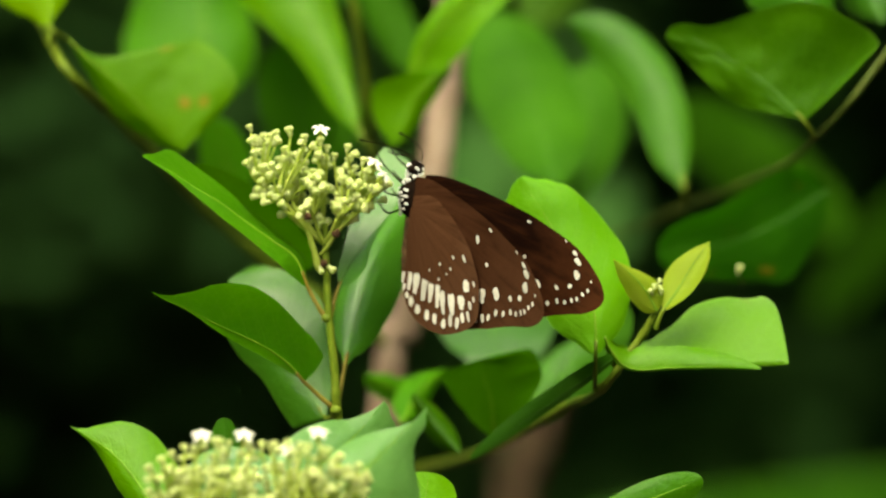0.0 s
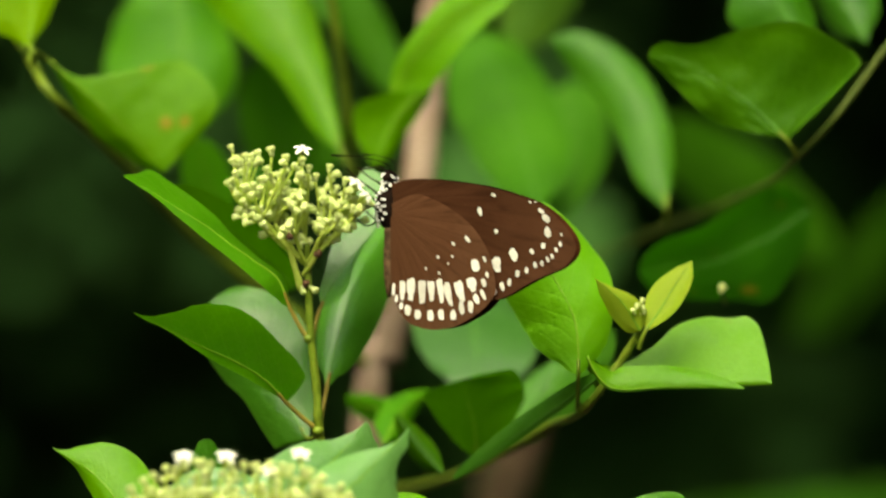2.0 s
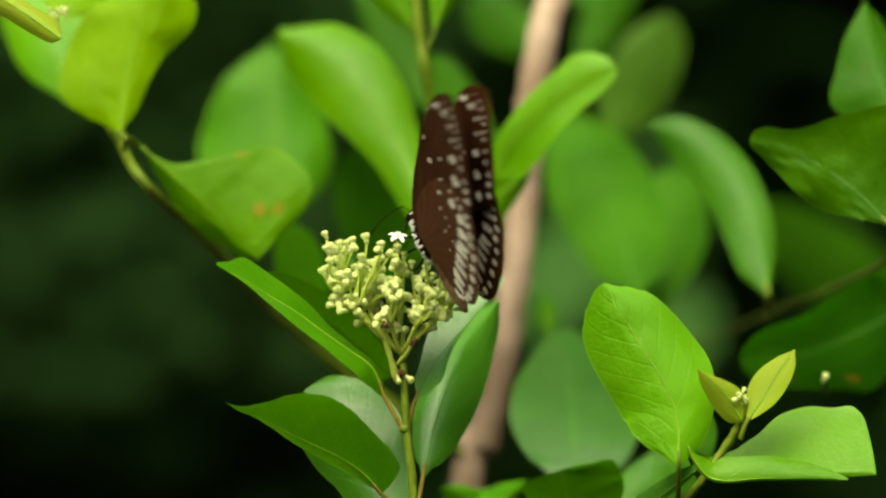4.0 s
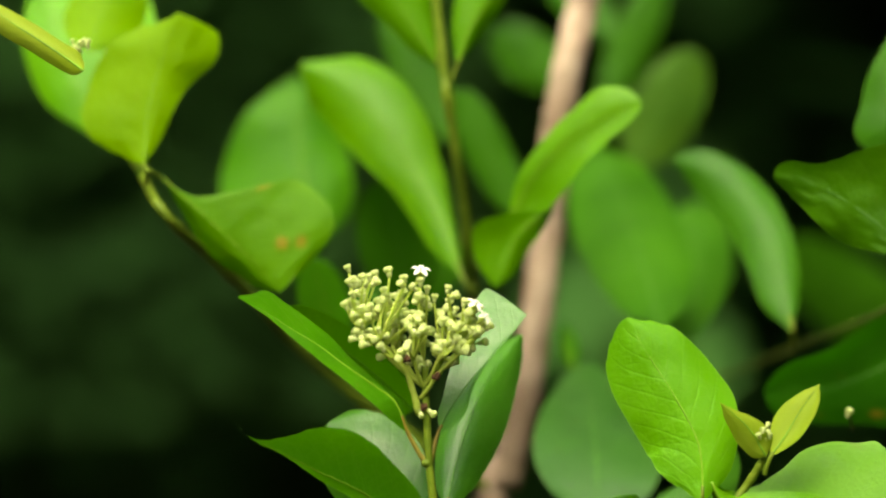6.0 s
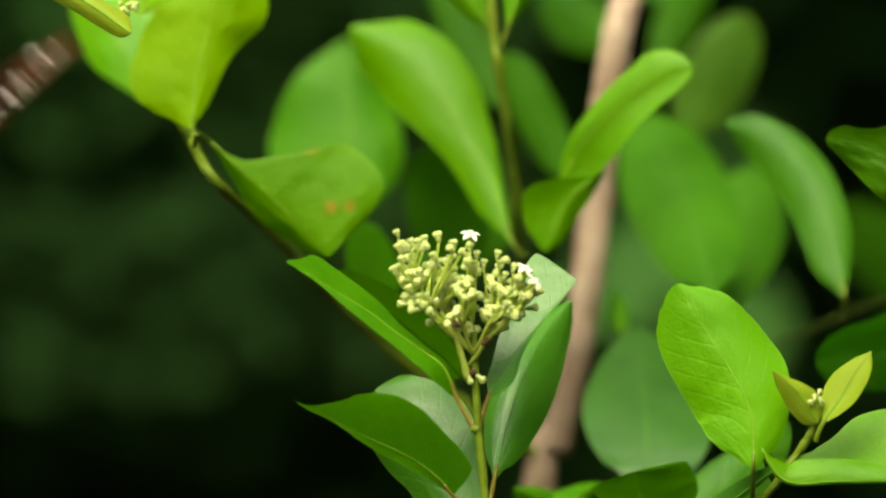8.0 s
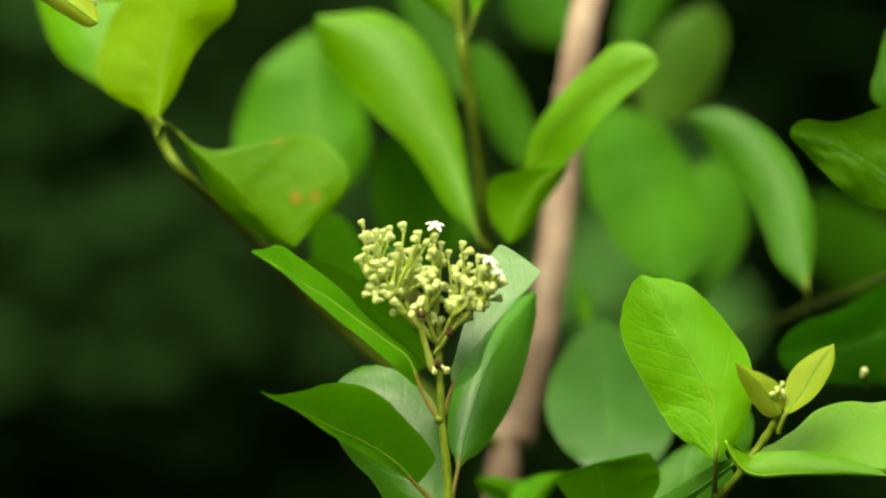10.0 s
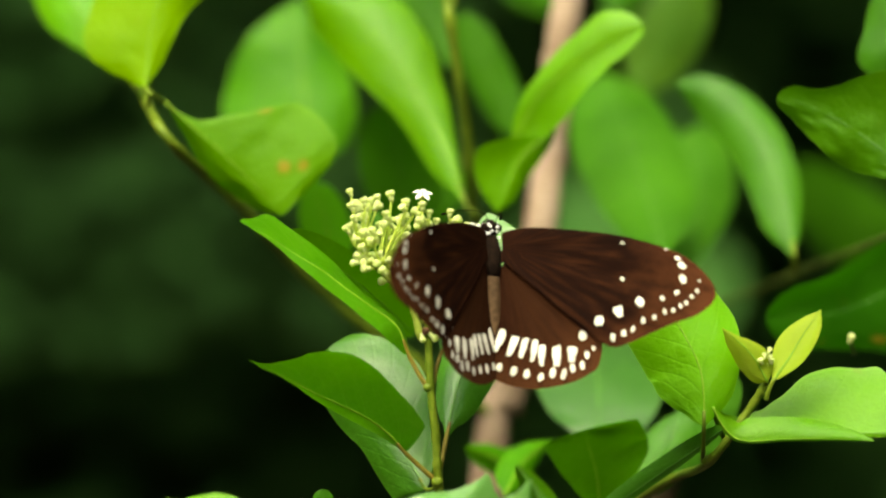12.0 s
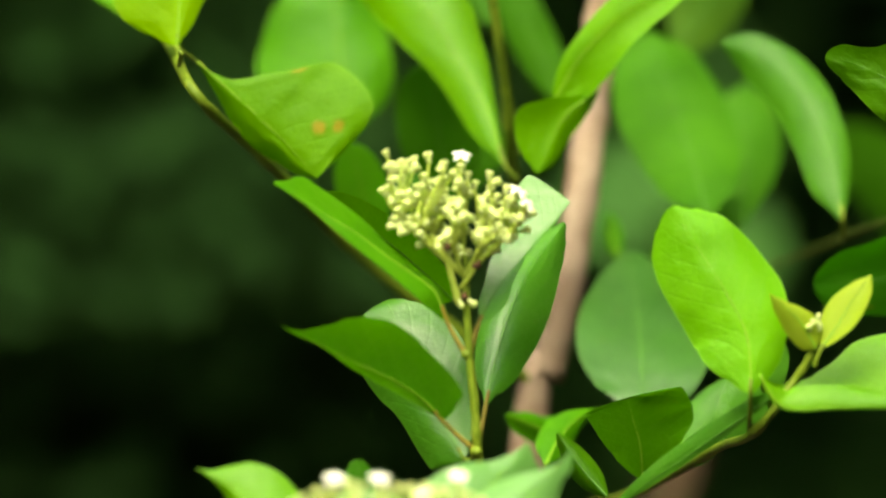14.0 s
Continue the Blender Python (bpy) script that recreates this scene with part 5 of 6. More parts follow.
fore_r = wing("forewing", FORE, FORE_SPOTS, 1, fly, "dark brown forewing with cream spots", M_FORE_UNDER, 0.0)
hind_l = wing("hindwing", HIND, HIND_SPOTS, -1, fly, "brown hindwing with a band of cream bars", M_HIND_UNDER, 0.0006)
hind_r = wing("hindwing", HIND, HIND_SPOTS, 1, fly, "brown hindwing with a band of cream bars", M_HIND_UNDER, 0.0006)


# ---- a small orange-brown insect that darts past ----
bug = new("flying_insect")
tagged(bug, "small orange-brown insect darting past on grey wings", "insect")
part("abdomen", *loft([(-6.0, .2, .2, -.2), (-5.0, 1.0, .9, -.1), (-3.2, 1.5, 1.3, 0), (-1.4, 1.3, 1.2, 0), (-.6, .6, .6, 0)]), M_AMBER, bug)
part("thorax", *loft([(-.8, .6, .6, 0), (.2, 1.4, 1.4, .1), (1.6, 1.5, 1.5, .1), (2.6, .8, .8, 0)]), M_AMBER, bug)
part("head", *loft([(2.4, .6, .6, 0), (3.0, 1.1, 1.0, 0), (3.8, .9, .8, 0), (4.2, .3, .3, -.1)]), M_FLY, bug)
for side in (-1, 1):
    v, f = [], []
    for i in range(7):
        u = i / 6
        w = 1.5 * math.sin(math.pi * (0.12 + 0.84 * u))
        for q in (-1, 0, 1):
            v.append(Vector((side * (0.8 + 2.2 * u), 0.8 - 4.0 * u + q * w * 0.6, 1.2 + 1.8 * u)) * 0.001)
    for i in range(6):
        for j in range(2):
            a = i * 3 + j
            f.append((a, a + 1, a + 4, a + 3))
    part("wing", v, f, M_GAUZE, bug, "thin grey wing")
    for y in (1.6, 0.8, 0.0):
        v, f = tube(glide([Vector(p) * 0.001 for p in ((side * .8, y, -.8), (side * 2.0, y - .4, -1.6), (side * 2.2, y - 1.4, -3.0))], 4), lambda t: 0.00014, 5)
        part("leg", v, f, M_FLY, bug)


# ---- woodland behind ----
def sheet(name, size, z, mat):
    n = 40
    verts, faces = [], []
    for i in range(n + 1):
        for j in range(n + 1):
            x, y = ((i / n * 2 - 1) ** 3) * size, ((j / n * 2 - 1) ** 3) * size
            verts.append(Vector((x, y, z + 0.04 * noise.noise(Vector((x * 1.3, y * 1.3, 0))) * (abs(x) < 30))))
    for i in range(n):
        for j in range(n):
            a = i * (n + 1) + j
            faces.append((a, a + n + 1, a + n + 2, a + 1))
    return part(name, verts, faces, mat)


tagged(sheet("ground", 400, 0, M_SOIL), "dark shaded woodland soil", "ground", kind="structure")


def foliage(name, count, box, size, mat, seed, label):
    """Many leaves in a box (x0, x1, y0, y1, z0, z1), each a folded blade of two halves."""
    rnd = random.Random(seed)
    verts, faces = [], []
    x0, x1, y0, y1, z0, z1 = box
    for _ in range(count):
        c = Vector((rnd.uniform(x0, x1), rnd.uniform(y0, y1), rnd.uniform(z0, z1)))
        m = Euler((rnd.uniform(-1, 1), rnd.uniform(-1, 1), rnd.uniform(0, 6.28))).to_matrix()
        s = size * rnd.uniform(0.6, 1.4)
        o = len(verts)
        for x, y, z in ((0, -.5, 0), (-.22, -.15, .06), (-.2, .2, .06), (0, .5, -.05), (.2, .2, .06), (.22, -.15, .06), (0, 0, 0)):
            verts.append(c + m @ Vector((x, y, z)) * s)
        faces += [(o, o + 6, o + 1), (o + 1, o + 6, o + 2), (o + 2, o + 6, o + 3), (o + 3, o + 6, o + 4), (o + 4, o + 6, o + 5), (o + 5, o + 6, o)]
    ob = part(name, verts, faces, mat)
    return tagged(ob, label, "foliage", kind="stuff")


foliage("undergrowth", 2600, (-2.5, -0.02, 2.0, 3.3, 1.13, 2.3), 0.13, M_FAR, 1, "dark green undergrowth in deep shade")
foliage("undergrowth", 2400, (-2.5, -0.02, 2.7, 3.9, 0.0, 1.2), 0.13, M_FAR, 8, "dark green undergrowth in deep shade")
foliage("undergrowth", 4200, (-0.02, 2.5, 2.4, 3.8, 0.0, 2.6), 0.13, M_FAR, 7, "dark green undergrowth in deep shade")
foliage("undergrowth", 24, (0.05, 0.13, 1.35, 1.7, 1.18, 1.27), 0.08, M_FAR, 4, "dark green undergrowth in deep shade")
# added leaf cover, never in view: it keeps light off the undergrowth
foliage("shade_cover", 5000, (-4, 4, 0.6, 4.5, 2.3, 2.75), 0.30, M_FAR, 2, "unseen leaf cover added to darken the undergrowth")


foliage("hedge", 900, (-0.38, 0.02, 1.66, 1.86, 1.150, 1.250), 0.028, M_FAR, 33, "close dark green hedge of small leaves in shade")
foliage("hedge", 5200, (-0.62, 0.02, 1.84, 2.20, 0.0, 1.12), 0.05, M_FAR, 35, "close dark green hedge of small leaves in shade")
foliage("hedge", 3200, (-0.62, 0.02, 1.80, 2.15, 1.098, 1.40), 0.042, M_FAR, 31, "close dark green hedge of small leaves in shade")
foliage("fern_clump", 60, (0.17, 0.29, 1.35, 1.75, 0.937, 1.033), 0.05, M_FAR_LIGHT, 1023, "lighter green leaves deep in the thicket")


def thicket():
    """The wood all round the clearing: a bumpy green bank, and an unseen crown cover added overhead to block light but
    for the gap above the shrub.
    """
    verts, faces = [], []
    n, rows = 72, 14
    for i in range(rows + 1):
        for k in range(n):
            a = 2 * math.pi * k / n
            z = 3.2 * i / rows
            r = 4.6 + 0.5 * noise.noise(Vector((math.cos(a) * 3, math.sin(a) * 3, z * 1.4))) + 0.25 * noise.noise(Vector((math.cos(a) * 9, math.sin(a) * 9, z * 4)))
            verts.append(Vector((r * math.cos(a), r * math.sin(a), z - 0.1)))
    for i in range(rows):
        for k in range(n):
            a, b = i * n + k, i * n + (k + 1) % n
            faces.append((a, b, b + n, a + n))
    tagged(part("thicket_backdrop", verts, faces, M_FAR), "dark green woodland thicket round the clearing", "thicket", kind="structure")
    verts, faces = [], []
    m = 60
    for i in range(m + 1):
        for j in range(m + 1):
            x, y = -6 + 12 * i / m, -6 + 12 * j / m
            verts.append(Vector((x, y, 2.95 + 0.2 * noise.noise(Vector((x, y, 5))))))
    for i in range(m):
        for j in range(m):
            x, y = -6 + 12 * (i + 0.5) / m, -6 + 12 * (j + 0.5) / m
            if GAP[0] + 0.3 * noise.noise(Vector((y, 0, 1))) < x < GAP[1] and GAP[2] < y < GAP[3] - 0.65 * max(-1.2, min(1.2, x)) + 0.15 * noise.noise(Vector((x * 2, 3, 1))):
                continue
            a = i * (m + 1) + j
            faces.append((a, a + m + 1, a + m + 2, a + 1))
    tagged(part("crown_light_block", verts, faces, M_FAR), "unseen crown cover added overhead to block light", "tree crowns", kind="structure")


# opening in the added crown cover, slanted so more light reaches the left background
GAP = (-2.6, 1.6, -3.0, 0.32)
thicket()


def hinge(side, y, flap, sweep):
    """Pose of a wing in the butterfly's space: flap lifts it over the back, sweep turns it backward; degrees."""
    return pose(side * 0.0016, y, 0.0014) @ pose(0, 0, 0, 0, -side * flap, 0) @ pose(0, 0, 0, 0, 0, -side * sweep)


def motions():
    walk(bug, [
        (0.00, pose(0.2400, 0.030, 1.560, -60, 0, 155)),
        (0.86, pose(0.1299, 0.030, 1.2749, -60, 0, 155)),
        (1.00, pose(0.0949, 0.030, 1.2047, -60, 0, 155)),
        (1.14, pose(0.0599, 0.030, 1.1345, -60, 0, 155)),
        (2.00, pose(-0.2500, 0.200, 0.700, -50, 0, 140)),
        (14.0, pose(-0.6000, 1.000, 0.500, -50, 0, 140)),
    ])
    walk(fly, [
        (0.00, pose(0.0141, 0.0004, 1.1985, 99.5, -6.3, 48.7)),
        (0.05, pose(0.0141, 0.0004, 1.1985, 99.5, -6.3, 48.7)),
        (0.20, pose(0.0146, 0.0000, 1.1996, 90.2, -7.6, 36.0)),
        (0.30, pose(0.0159, 0.0000, 1.2013, 86.2, -4.7, 29.6)),
        (0.50, pose(0.0159, -0.0002, 1.2017, 73.0, 0.1, 14.3)),
        (0.80, pose(0.0141, -0.0003, 1.2006, 88.2, -1.1, 51.5)),
        (1.00, pose(0.0140, -0.0003, 1.2006, 88.2, -1.1, 51.5)),
        (1.50, pose(0.0133, -0.0002, 1.2005, 88.2, -1.6, 58.1)),
        (2.00, pose(0.0130, -0.0003, 1.2007, 88.6, -1.2, 58.3)),
        (2.10, pose(0.0131, -0.0003, 1.2007, 88.6, -1.2, 58.3)),
        (2.20, pose(0.0119, -0.0060, 1.2049, 91.0, -10.7, 61.2)),
        (2.30, pose(0.0086, -0.0072, 1.2080, 51.0, 6.6, 32.8)),
        (2.50, pose(-0.0002, -0.0097, 1.2125, 35.8, -3.5, 15.0)),
        (2.70, pose(-0.0011, -0.0120, 1.2131, 32.5, -9.1, 16.8)),
        (3.00, pose(-0.0028, -0.0081, 1.2132, 32.0, -10.5, 25.5)),
        (3.10, pose(-0.0012, -0.0040, 1.2128, 40.6, -11.7, 20.4)),
        (3.30, pose(-0.0011, -0.0045, 1.2119, 49.8, -14.7, 27.3)),
        (3.50, pose(-0.0007, -0.0045, 1.2125, 50.3, -15.2, 26.8)),
        (3.60, pose(-0.0007, -0.0045, 1.2125, 50.3, -15.2, 26.8)),
        (3.70, pose(-0.0007, -0.0045, 1.2125, 50.3, -15.2, 26.8)),
        (3.95, pose(-0.0007, -0.0045, 1.2124, 50.3, -15.2, 26.8)),
        (4.40, pose(0.0244, -0.0100, 1.2401, 45.5, 9.2, -35.8)),
        (4.90, pose(0.0704, 0.0100, 1.2752, 30.4, 6.6, -31.7)),
        (5.40, pose(0.0966, 0.0200, 1.2877, 49.0, -0.6, 8.7)),
        (5.80, pose(0.0767, -0.0047, 1.2787, 65.7, 11.2, 9.5)),
        (6.00, pose(0.1223, 0.0200, 1.2788, 53.7, 13.2, -1.2)),
        (6.20, pose(0.1398, 0.0200, 1.2626, 58.1, 3.2, 5.1)),
        (6.40, pose(0.1583, 0.0100, 1.2752, 56.2, -3.7, 16.3)),
        (6.55, pose(0.1470, 0.0100, 1.2965, 61.8, -7.1, 23.9)),
        (6.70, pose(0.0627, -0.0100, 1.2723, 70.9, -1.2, 56.7)),
        (6.80, pose(0.0129, -0.0150, 1.2649, 69.5, -6.0, 37.0)),
        (6.90, pose(-0.0330, -0.0200, 1.2542, 60.1, -4.4, 9.9)),
        (6.96, pose(-0.0697, -0.0218, 1.2343, 57.3, 6.8, -26.3)),
        (7.00, pose(-0.0747, -0.0220, 1.2313, 58.0, 8.0, -30.8)),
        (7.04, pose(-0.0746, -0.0220, 1.2313, 58.0, 8.0, -30.8)),
        (7.30, pose(-0.0687, -0.0267, 1.1979, 60.2, 9.4, -48.0)),
        (7.50, pose(-0.0387, -0.0301, 1.1879, 56.7, 4.1, -39.0)),
        (7.60, pose(-0.0389, -0.0286, 1.1865, 59.8, -8.1, -29.3)),
        (7.70, pose(-0.0736, -0.0271, 1.1878, 74.8, -8.6, 30.8)),
        (7.80, pose(-0.0964, -0.0257, 1.1955, 31.2, 17.1, 38.0)),
        (7.90, pose(-0.1140, -0.0243, 1.2033, 1.3, 2.2, 42.6)),
        (8.00, pose(-0.1341, -0.0229, 1.2271, -6.5, 1.7, 43.1)),
        (8.20, pose(-0.1774, 0.0000, 1.2474, 12.5, -11.6, 38.0)),
        (8.70, pose(-0.1849, 0.0500, 1.3297, 37.3, 14.0, -3.6)),
        (9.30, pose(-0.0106, 0.0800, 1.3672, 19.1, 19.2, -71.0)),
        (9.90, pose(0.1455, 0.0500, 1.3177, 55.1, 29.0, -86.2)),
        (10.25, pose(0.1456, 0.0200, 1.2240, 81.4, 15.2, 15.1)),
        (10.46, pose(0.0980, 0.0000, 1.1892, 75.0, 11.2, -26.0)),
        (10.50, pose(0.0963, 0.0000, 1.1892, 75.0, 11.2, -26.0)),
        (10.54, pose(0.0860, 0.0000, 1.1892, 72.0, 12.5, -10.0)),
        (10.60, pose(0.0479, -0.0000, 1.1900, 62.1, 18.1, 31.2)),
        (10.70, pose(0.0398, 0.0000, 1.1870, 67.3, 1.2, -2.2)),
        (10.90, pose(0.0449, 0.0030, 1.2056, 73.5, -26.8, -4.4)),
        (10.96, pose(0.0255, -0.0035, 1.2054, 53.3, -7.1, 40.1)),
        (11.00, pose(0.0227, -0.0043, 1.2054, 52.0, -4.4, 45.3)),
        (11.04, pose(0.0207, -0.0045, 1.2049, 52.9, -3.9, 44.0)),
        (11.10, pose(0.0053, -0.0053, 1.2011, 69.8, -0.5, 28.2)),
        (11.30, pose(0.0122, -0.0120, 1.1967, 73.9, -14.7, -6.6)),
        (11.50, pose(0.0100, -0.0115, 1.2006, 72.7, -5.4, 14.7)),
        (11.60, pose(0.0085, -0.0103, 1.2008, 96.5, -3.9, 32.4)),
        (11.80, pose(0.0070, -0.0091, 1.2016, 98.2, -1.6, 29.8)),
        (12.00, pose(0.0083, -0.0090, 1.1999, 74.9, 4.2, 21.5)),
        (12.10, pose(0.0080, -0.0080, 1.1995, 86.3, 2.4, 26.5)),
        (12.30, pose(0.0091, -0.0080, 1.1994, 88.8, 0.4, 30.4)),
        (12.50, pose(0.0091, -0.0080, 1.2001, 89.3, 0.3, 30.3)),
        (12.60, pose(0.0083, -0.0150, 1.2035, 65.3, -7.0, 10.5)),
        (12.70, pose(-0.0004, -0.0220, 1.2182, 59.0, -12.6, -14.5)),
        (12.80, pose(-0.0107, -0.0285, 1.2176, 52.4, -15.8, -2.2)),
        (12.90, pose(-0.0264, -0.0350, 1.2069, 46.6, -5.5, -4.9)),
        (13.00, pose(-0.0394, -0.0344, 1.2004, 69.2, 4.7, -31.7)),
        (13.10, pose(-0.0435, -0.0350, 1.2024, 99.5, 10.2, 23.3)),
        (13.20, pose(-0.0340, -0.0350, 1.2054, 89.7, 10.5, 19.5)),
        (13.30, pose(-0.0323, -0.0331, 1.2127, 49.1, -1.7, 21.0)),
        (13.40, pose(-0.0388, -0.0312, 1.2297, 72.4, -10.4, 57.9)),
        (13.50, pose(-0.0655, -0.0294, 1.2462, 58.7, -5.5, 52.0)),
        (13.60, pose(-0.1110, -0.0270, 1.2400, 60.0, -5.0, 40.0)),
        (13.60, pose(-0.1061, 0.0000, 1.2704, 53.7, -14.3, 32.8)),
        (13.80, pose(-0.1703, 0.0100, 1.2883, 39.4, -16.2, 37.3)),
        (14.00, pose(-0.2246, 0.0200, 1.3080, 39.4, -16.2, 37.3)),
    ])
    walk(fore_l, [
        (0.00, hinge(-1, 0.0022, 77, 19)), (0.05, hinge(-1, 0.0022, 77, 19)), (0.20, hinge(-1, 0.0022, 49, 9)), (0.30, hinge(-1, 0.0022, 29, 5)),
        (0.46, hinge(-1, 0.0022, 34, 23)), (0.50, hinge(-1, 0.0022, 34, 23)), (0.54, hinge(-1, 0.0022, 34, 23)), (0.80, hinge(-1, 0.0022, 90, 9)),
        (1.00, hinge(-1, 0.0022, 90, 9)), (1.50, hinge(-1, 0.0022, 83, 12)), (2.00, hinge(-1, 0.0022, 83, 11)), (2.10, hinge(-1, 0.0022, 83, 11)),
        (2.20, hinge(-1, 0.0022, 15, -22)), (2.30, hinge(-1, 0.0022, 18, 1)), (2.50, hinge(-1, 0.0022, 39, 3)), (2.70, hinge(-1, 0.0022, 22, 5)),
        (2.96, hinge(-1, 0.0022, 20, 9)), (3.00, hinge(-1, 0.0022, 20, 9)), (3.04, hinge(-1, 0.0022, 20, 9)), (3.10, hinge(-1, 0.0022, 72, 4)),
        (3.30, hinge(-1, 0.0022, 88, 1)), (3.50, hinge(-1, 0.0022, 88, 1)), (3.60, hinge(-1, 0.0022, 88, 1)), (3.70, hinge(-1, 0.0022, 88, 1)),
        (3.95, hinge(-1, 0.0022, 88, 1)), (4.05, hinge(-1, 0.0022, 68, 2)), (4.15, hinge(-1, 0.0022, -12, 2)), (4.25, hinge(-1, 0.0022, 68, 2)),
        (4.35, hinge(-1, 0.0022, -12, 2)), (4.45, hinge(-1, 0.0022, 68, 2)), (4.55, hinge(-1, 0.0022, -12, 2)), (4.65, hinge(-1, 0.0022, 68, 2)),
        (4.75, hinge(-1, 0.0022, -12, 2)), (4.85, hinge(-1, 0.0022, 68, 2)), (4.95, hinge(-1, 0.0022, -12, 2)), (5.05, hinge(-1, 0.0022, 68, 2)),
        (5.15, hinge(-1, 0.0022, -12, 2)), (5.25, hinge(-1, 0.0022, 68, 2)), (5.35, hinge(-1, 0.0022, -12, 2)), (5.45, hinge(-1, 0.0022, 68, 2)),
        (5.55, hinge(-1, 0.0022, -12, 2)), (5.65, hinge(-1, 0.0022, 68, 2)), (5.80, hinge(-1, 0.0022, 14, 27)), (5.90, hinge(-1, 0.0022, -12, 2)),
        (6.00, hinge(-1, 0.0022, 68, 2)), (6.10, hinge(-1, 0.0022, -12, 2)), (6.20, hinge(-1, 0.0022, 68, 2)), (6.30, hinge(-1, 0.0022, -12, 2)),
        (6.40, hinge(-1, 0.0022, 68, 2)), (6.50, hinge(-1, 0.0022, -12, 2)), (6.60, hinge(-1, 0.0022, 68, 2)), (6.70, hinge(-1, 0.0022, -5, -5)),
        (6.80, hinge(-1, 0.0022, 34, -8)), (6.90, hinge(-1, 0.0022, 15, 4)), (6.96, hinge(-1, 0.0022, -6, 7)), (7.00, hinge(-1, 0.0022, -6, 7)),
        (7.04, hinge(-1, 0.0022, -6, 7)), (7.30, hinge(-1, 0.0022, -31, -10)), (7.45, hinge(-1, 0.0022, -38, -12)), (7.50, hinge(-1, 0.0022, -24, -12)),
        (7.55, hinge(-1, 0.0022, -10, -12)), (7.60, hinge(-1, 0.0022, -32, -13)), (7.70, hinge(-1, 0.0022, 48, 10)), (7.80, hinge(-1, 0.0022, 36, 25)),
        (7.90, hinge(-1, 0.0022, 40, 37)), (7.95, hinge(-1, 0.0022, 28, 30)), (8.00, hinge(-1, 0.0022, 36, 30)), (8.05, hinge(-1, 0.0022, 44, 30)),
        (8.10, hinge(-1, 0.0022, -12, 2)), (8.20, hinge(-1, 0.0022, 68, 2)), (8.30, hinge(-1, 0.0022, -12, 2)), (8.40, hinge(-1, 0.0022, 68, 2)),
        (8.50, hinge(-1, 0.0022, -12, 2)), (8.60, hinge(-1, 0.0022, 68, 2)), (8.70, hinge(-1, 0.0022, -12, 2)), (8.80, hinge(-1, 0.0022, 68, 2)),
        (8.90, hinge(-1, 0.0022, -12, 2)), (9.00, hinge(-1, 0.0022, 68, 2)), (9.10, hinge(-1, 0.0022, -12, 2)), (9.20, hinge(-1, 0.0022, 68, 2)),
        (9.30, hinge(-1, 0.0022, -12, 2)), (9.40, hinge(-1, 0.0022, 68, 2)), (9.50, hinge(-1, 0.0022, -12, 2)), (9.60, hinge(-1, 0.0022, 68, 2)),
        (9.70, hinge(-1, 0.0022, -12, 2)), (9.80, hinge(-1, 0.0022, 68, 2)), (9.90, hinge(-1, 0.0022, -12, 2)), (10.00, hinge(-1, 0.0022, 68, 2)),
        (10.10, hinge(-1, 0.0022, -12, 2)), (10.20, hinge(-1, 0.0022, 68, 2)), (10.30, hinge(-1, 0.0022, -12, 2)), (10.40, hinge(-1, 0.0022, 68, 2)),
        (10.46, hinge(-1, 0.0022, 85, 7)), (10.50, hinge(-1, 0.0022, 85, 7)), (10.54, hinge(-1, 0.0022, 85, 7)), (10.60, hinge(-1, 0.0022, 24, -1)),
        (10.70, hinge(-1, 0.0022, 46, 15)), (10.90, hinge(-1, 0.0022, 26, 1)), (10.96, hinge(-1, 0.0022, -25, -12)), (11.00, hinge(-1, 0.0022, -25, -12)),
        (11.04, hinge(-1, 0.0022, -25, -12)), (11.10, hinge(-1, 0.0022, 18, -10)), (11.30, hinge(-1, 0.0022, 39, 3)), (11.46, hinge(-1, 0.0022, 39, 9)),
        (11.50, hinge(-1, 0.0022, 39, 9)), (11.54, hinge(-1, 0.0022, 39, 9)), (11.60, hinge(-1, 0.0022, 68, 7)), (11.80, hinge(-1, 0.0022, 18, 3)),
        (11.96, hinge(-1, 0.0022, 40, 18)), (12.00, hinge(-1, 0.0022, 40, 18)), (12.04, hinge(-1, 0.0022, 40, 18)), (12.10, hinge(-1, 0.0022, 82, 12)),
        (12.30, hinge(-1, 0.0022, 82, 9)), (12.46, hinge(-1, 0.0022, 82, 8)), (12.50, hinge(-1, 0.0022, 82, 8)), (12.54, hinge(-1, 0.0022, 82, 8)),
        (12.60, hinge(-1, 0.0022, 40, -1)), (12.70, hinge(-1, 0.0022, 35, 12)), (12.80, hinge(-1, 0.0022, 24, -2)), (12.90, hinge(-1, 0.0022, 28, 3)),
        (12.95, hinge(-1, 0.0022, 4, -8)), (13.00, hinge(-1, 0.0022, -17, -8)), (13.05, hinge(-1, 0.0022, -38, -8)), (13.10, hinge(-1, 0.0022, 47, -4)),
        (13.20, hinge(-1, 0.0022, 54, -4)), (13.30, hinge(-1, 0.0022, 49, 22)), (13.40, hinge(-1, 0.0022, 8, -8)), (13.45, hinge(-1, 0.0022, 3, 2)),
        (13.50, hinge(-1, 0.0022, 10, 2)), (13.55, hinge(-1, 0.0022, 16, 2)), (13.60, hinge(-1, 0.0022, -12, 2)), (13.70, hinge(-1, 0.0022, 68, 2)),
        (13.80, hinge(-1, 0.0022, -12, 2)), (13.90, hinge(-1, 0.0022, 68, 2)), (14.00, hinge(-1, 0.0022, 40, 2)),
    ])
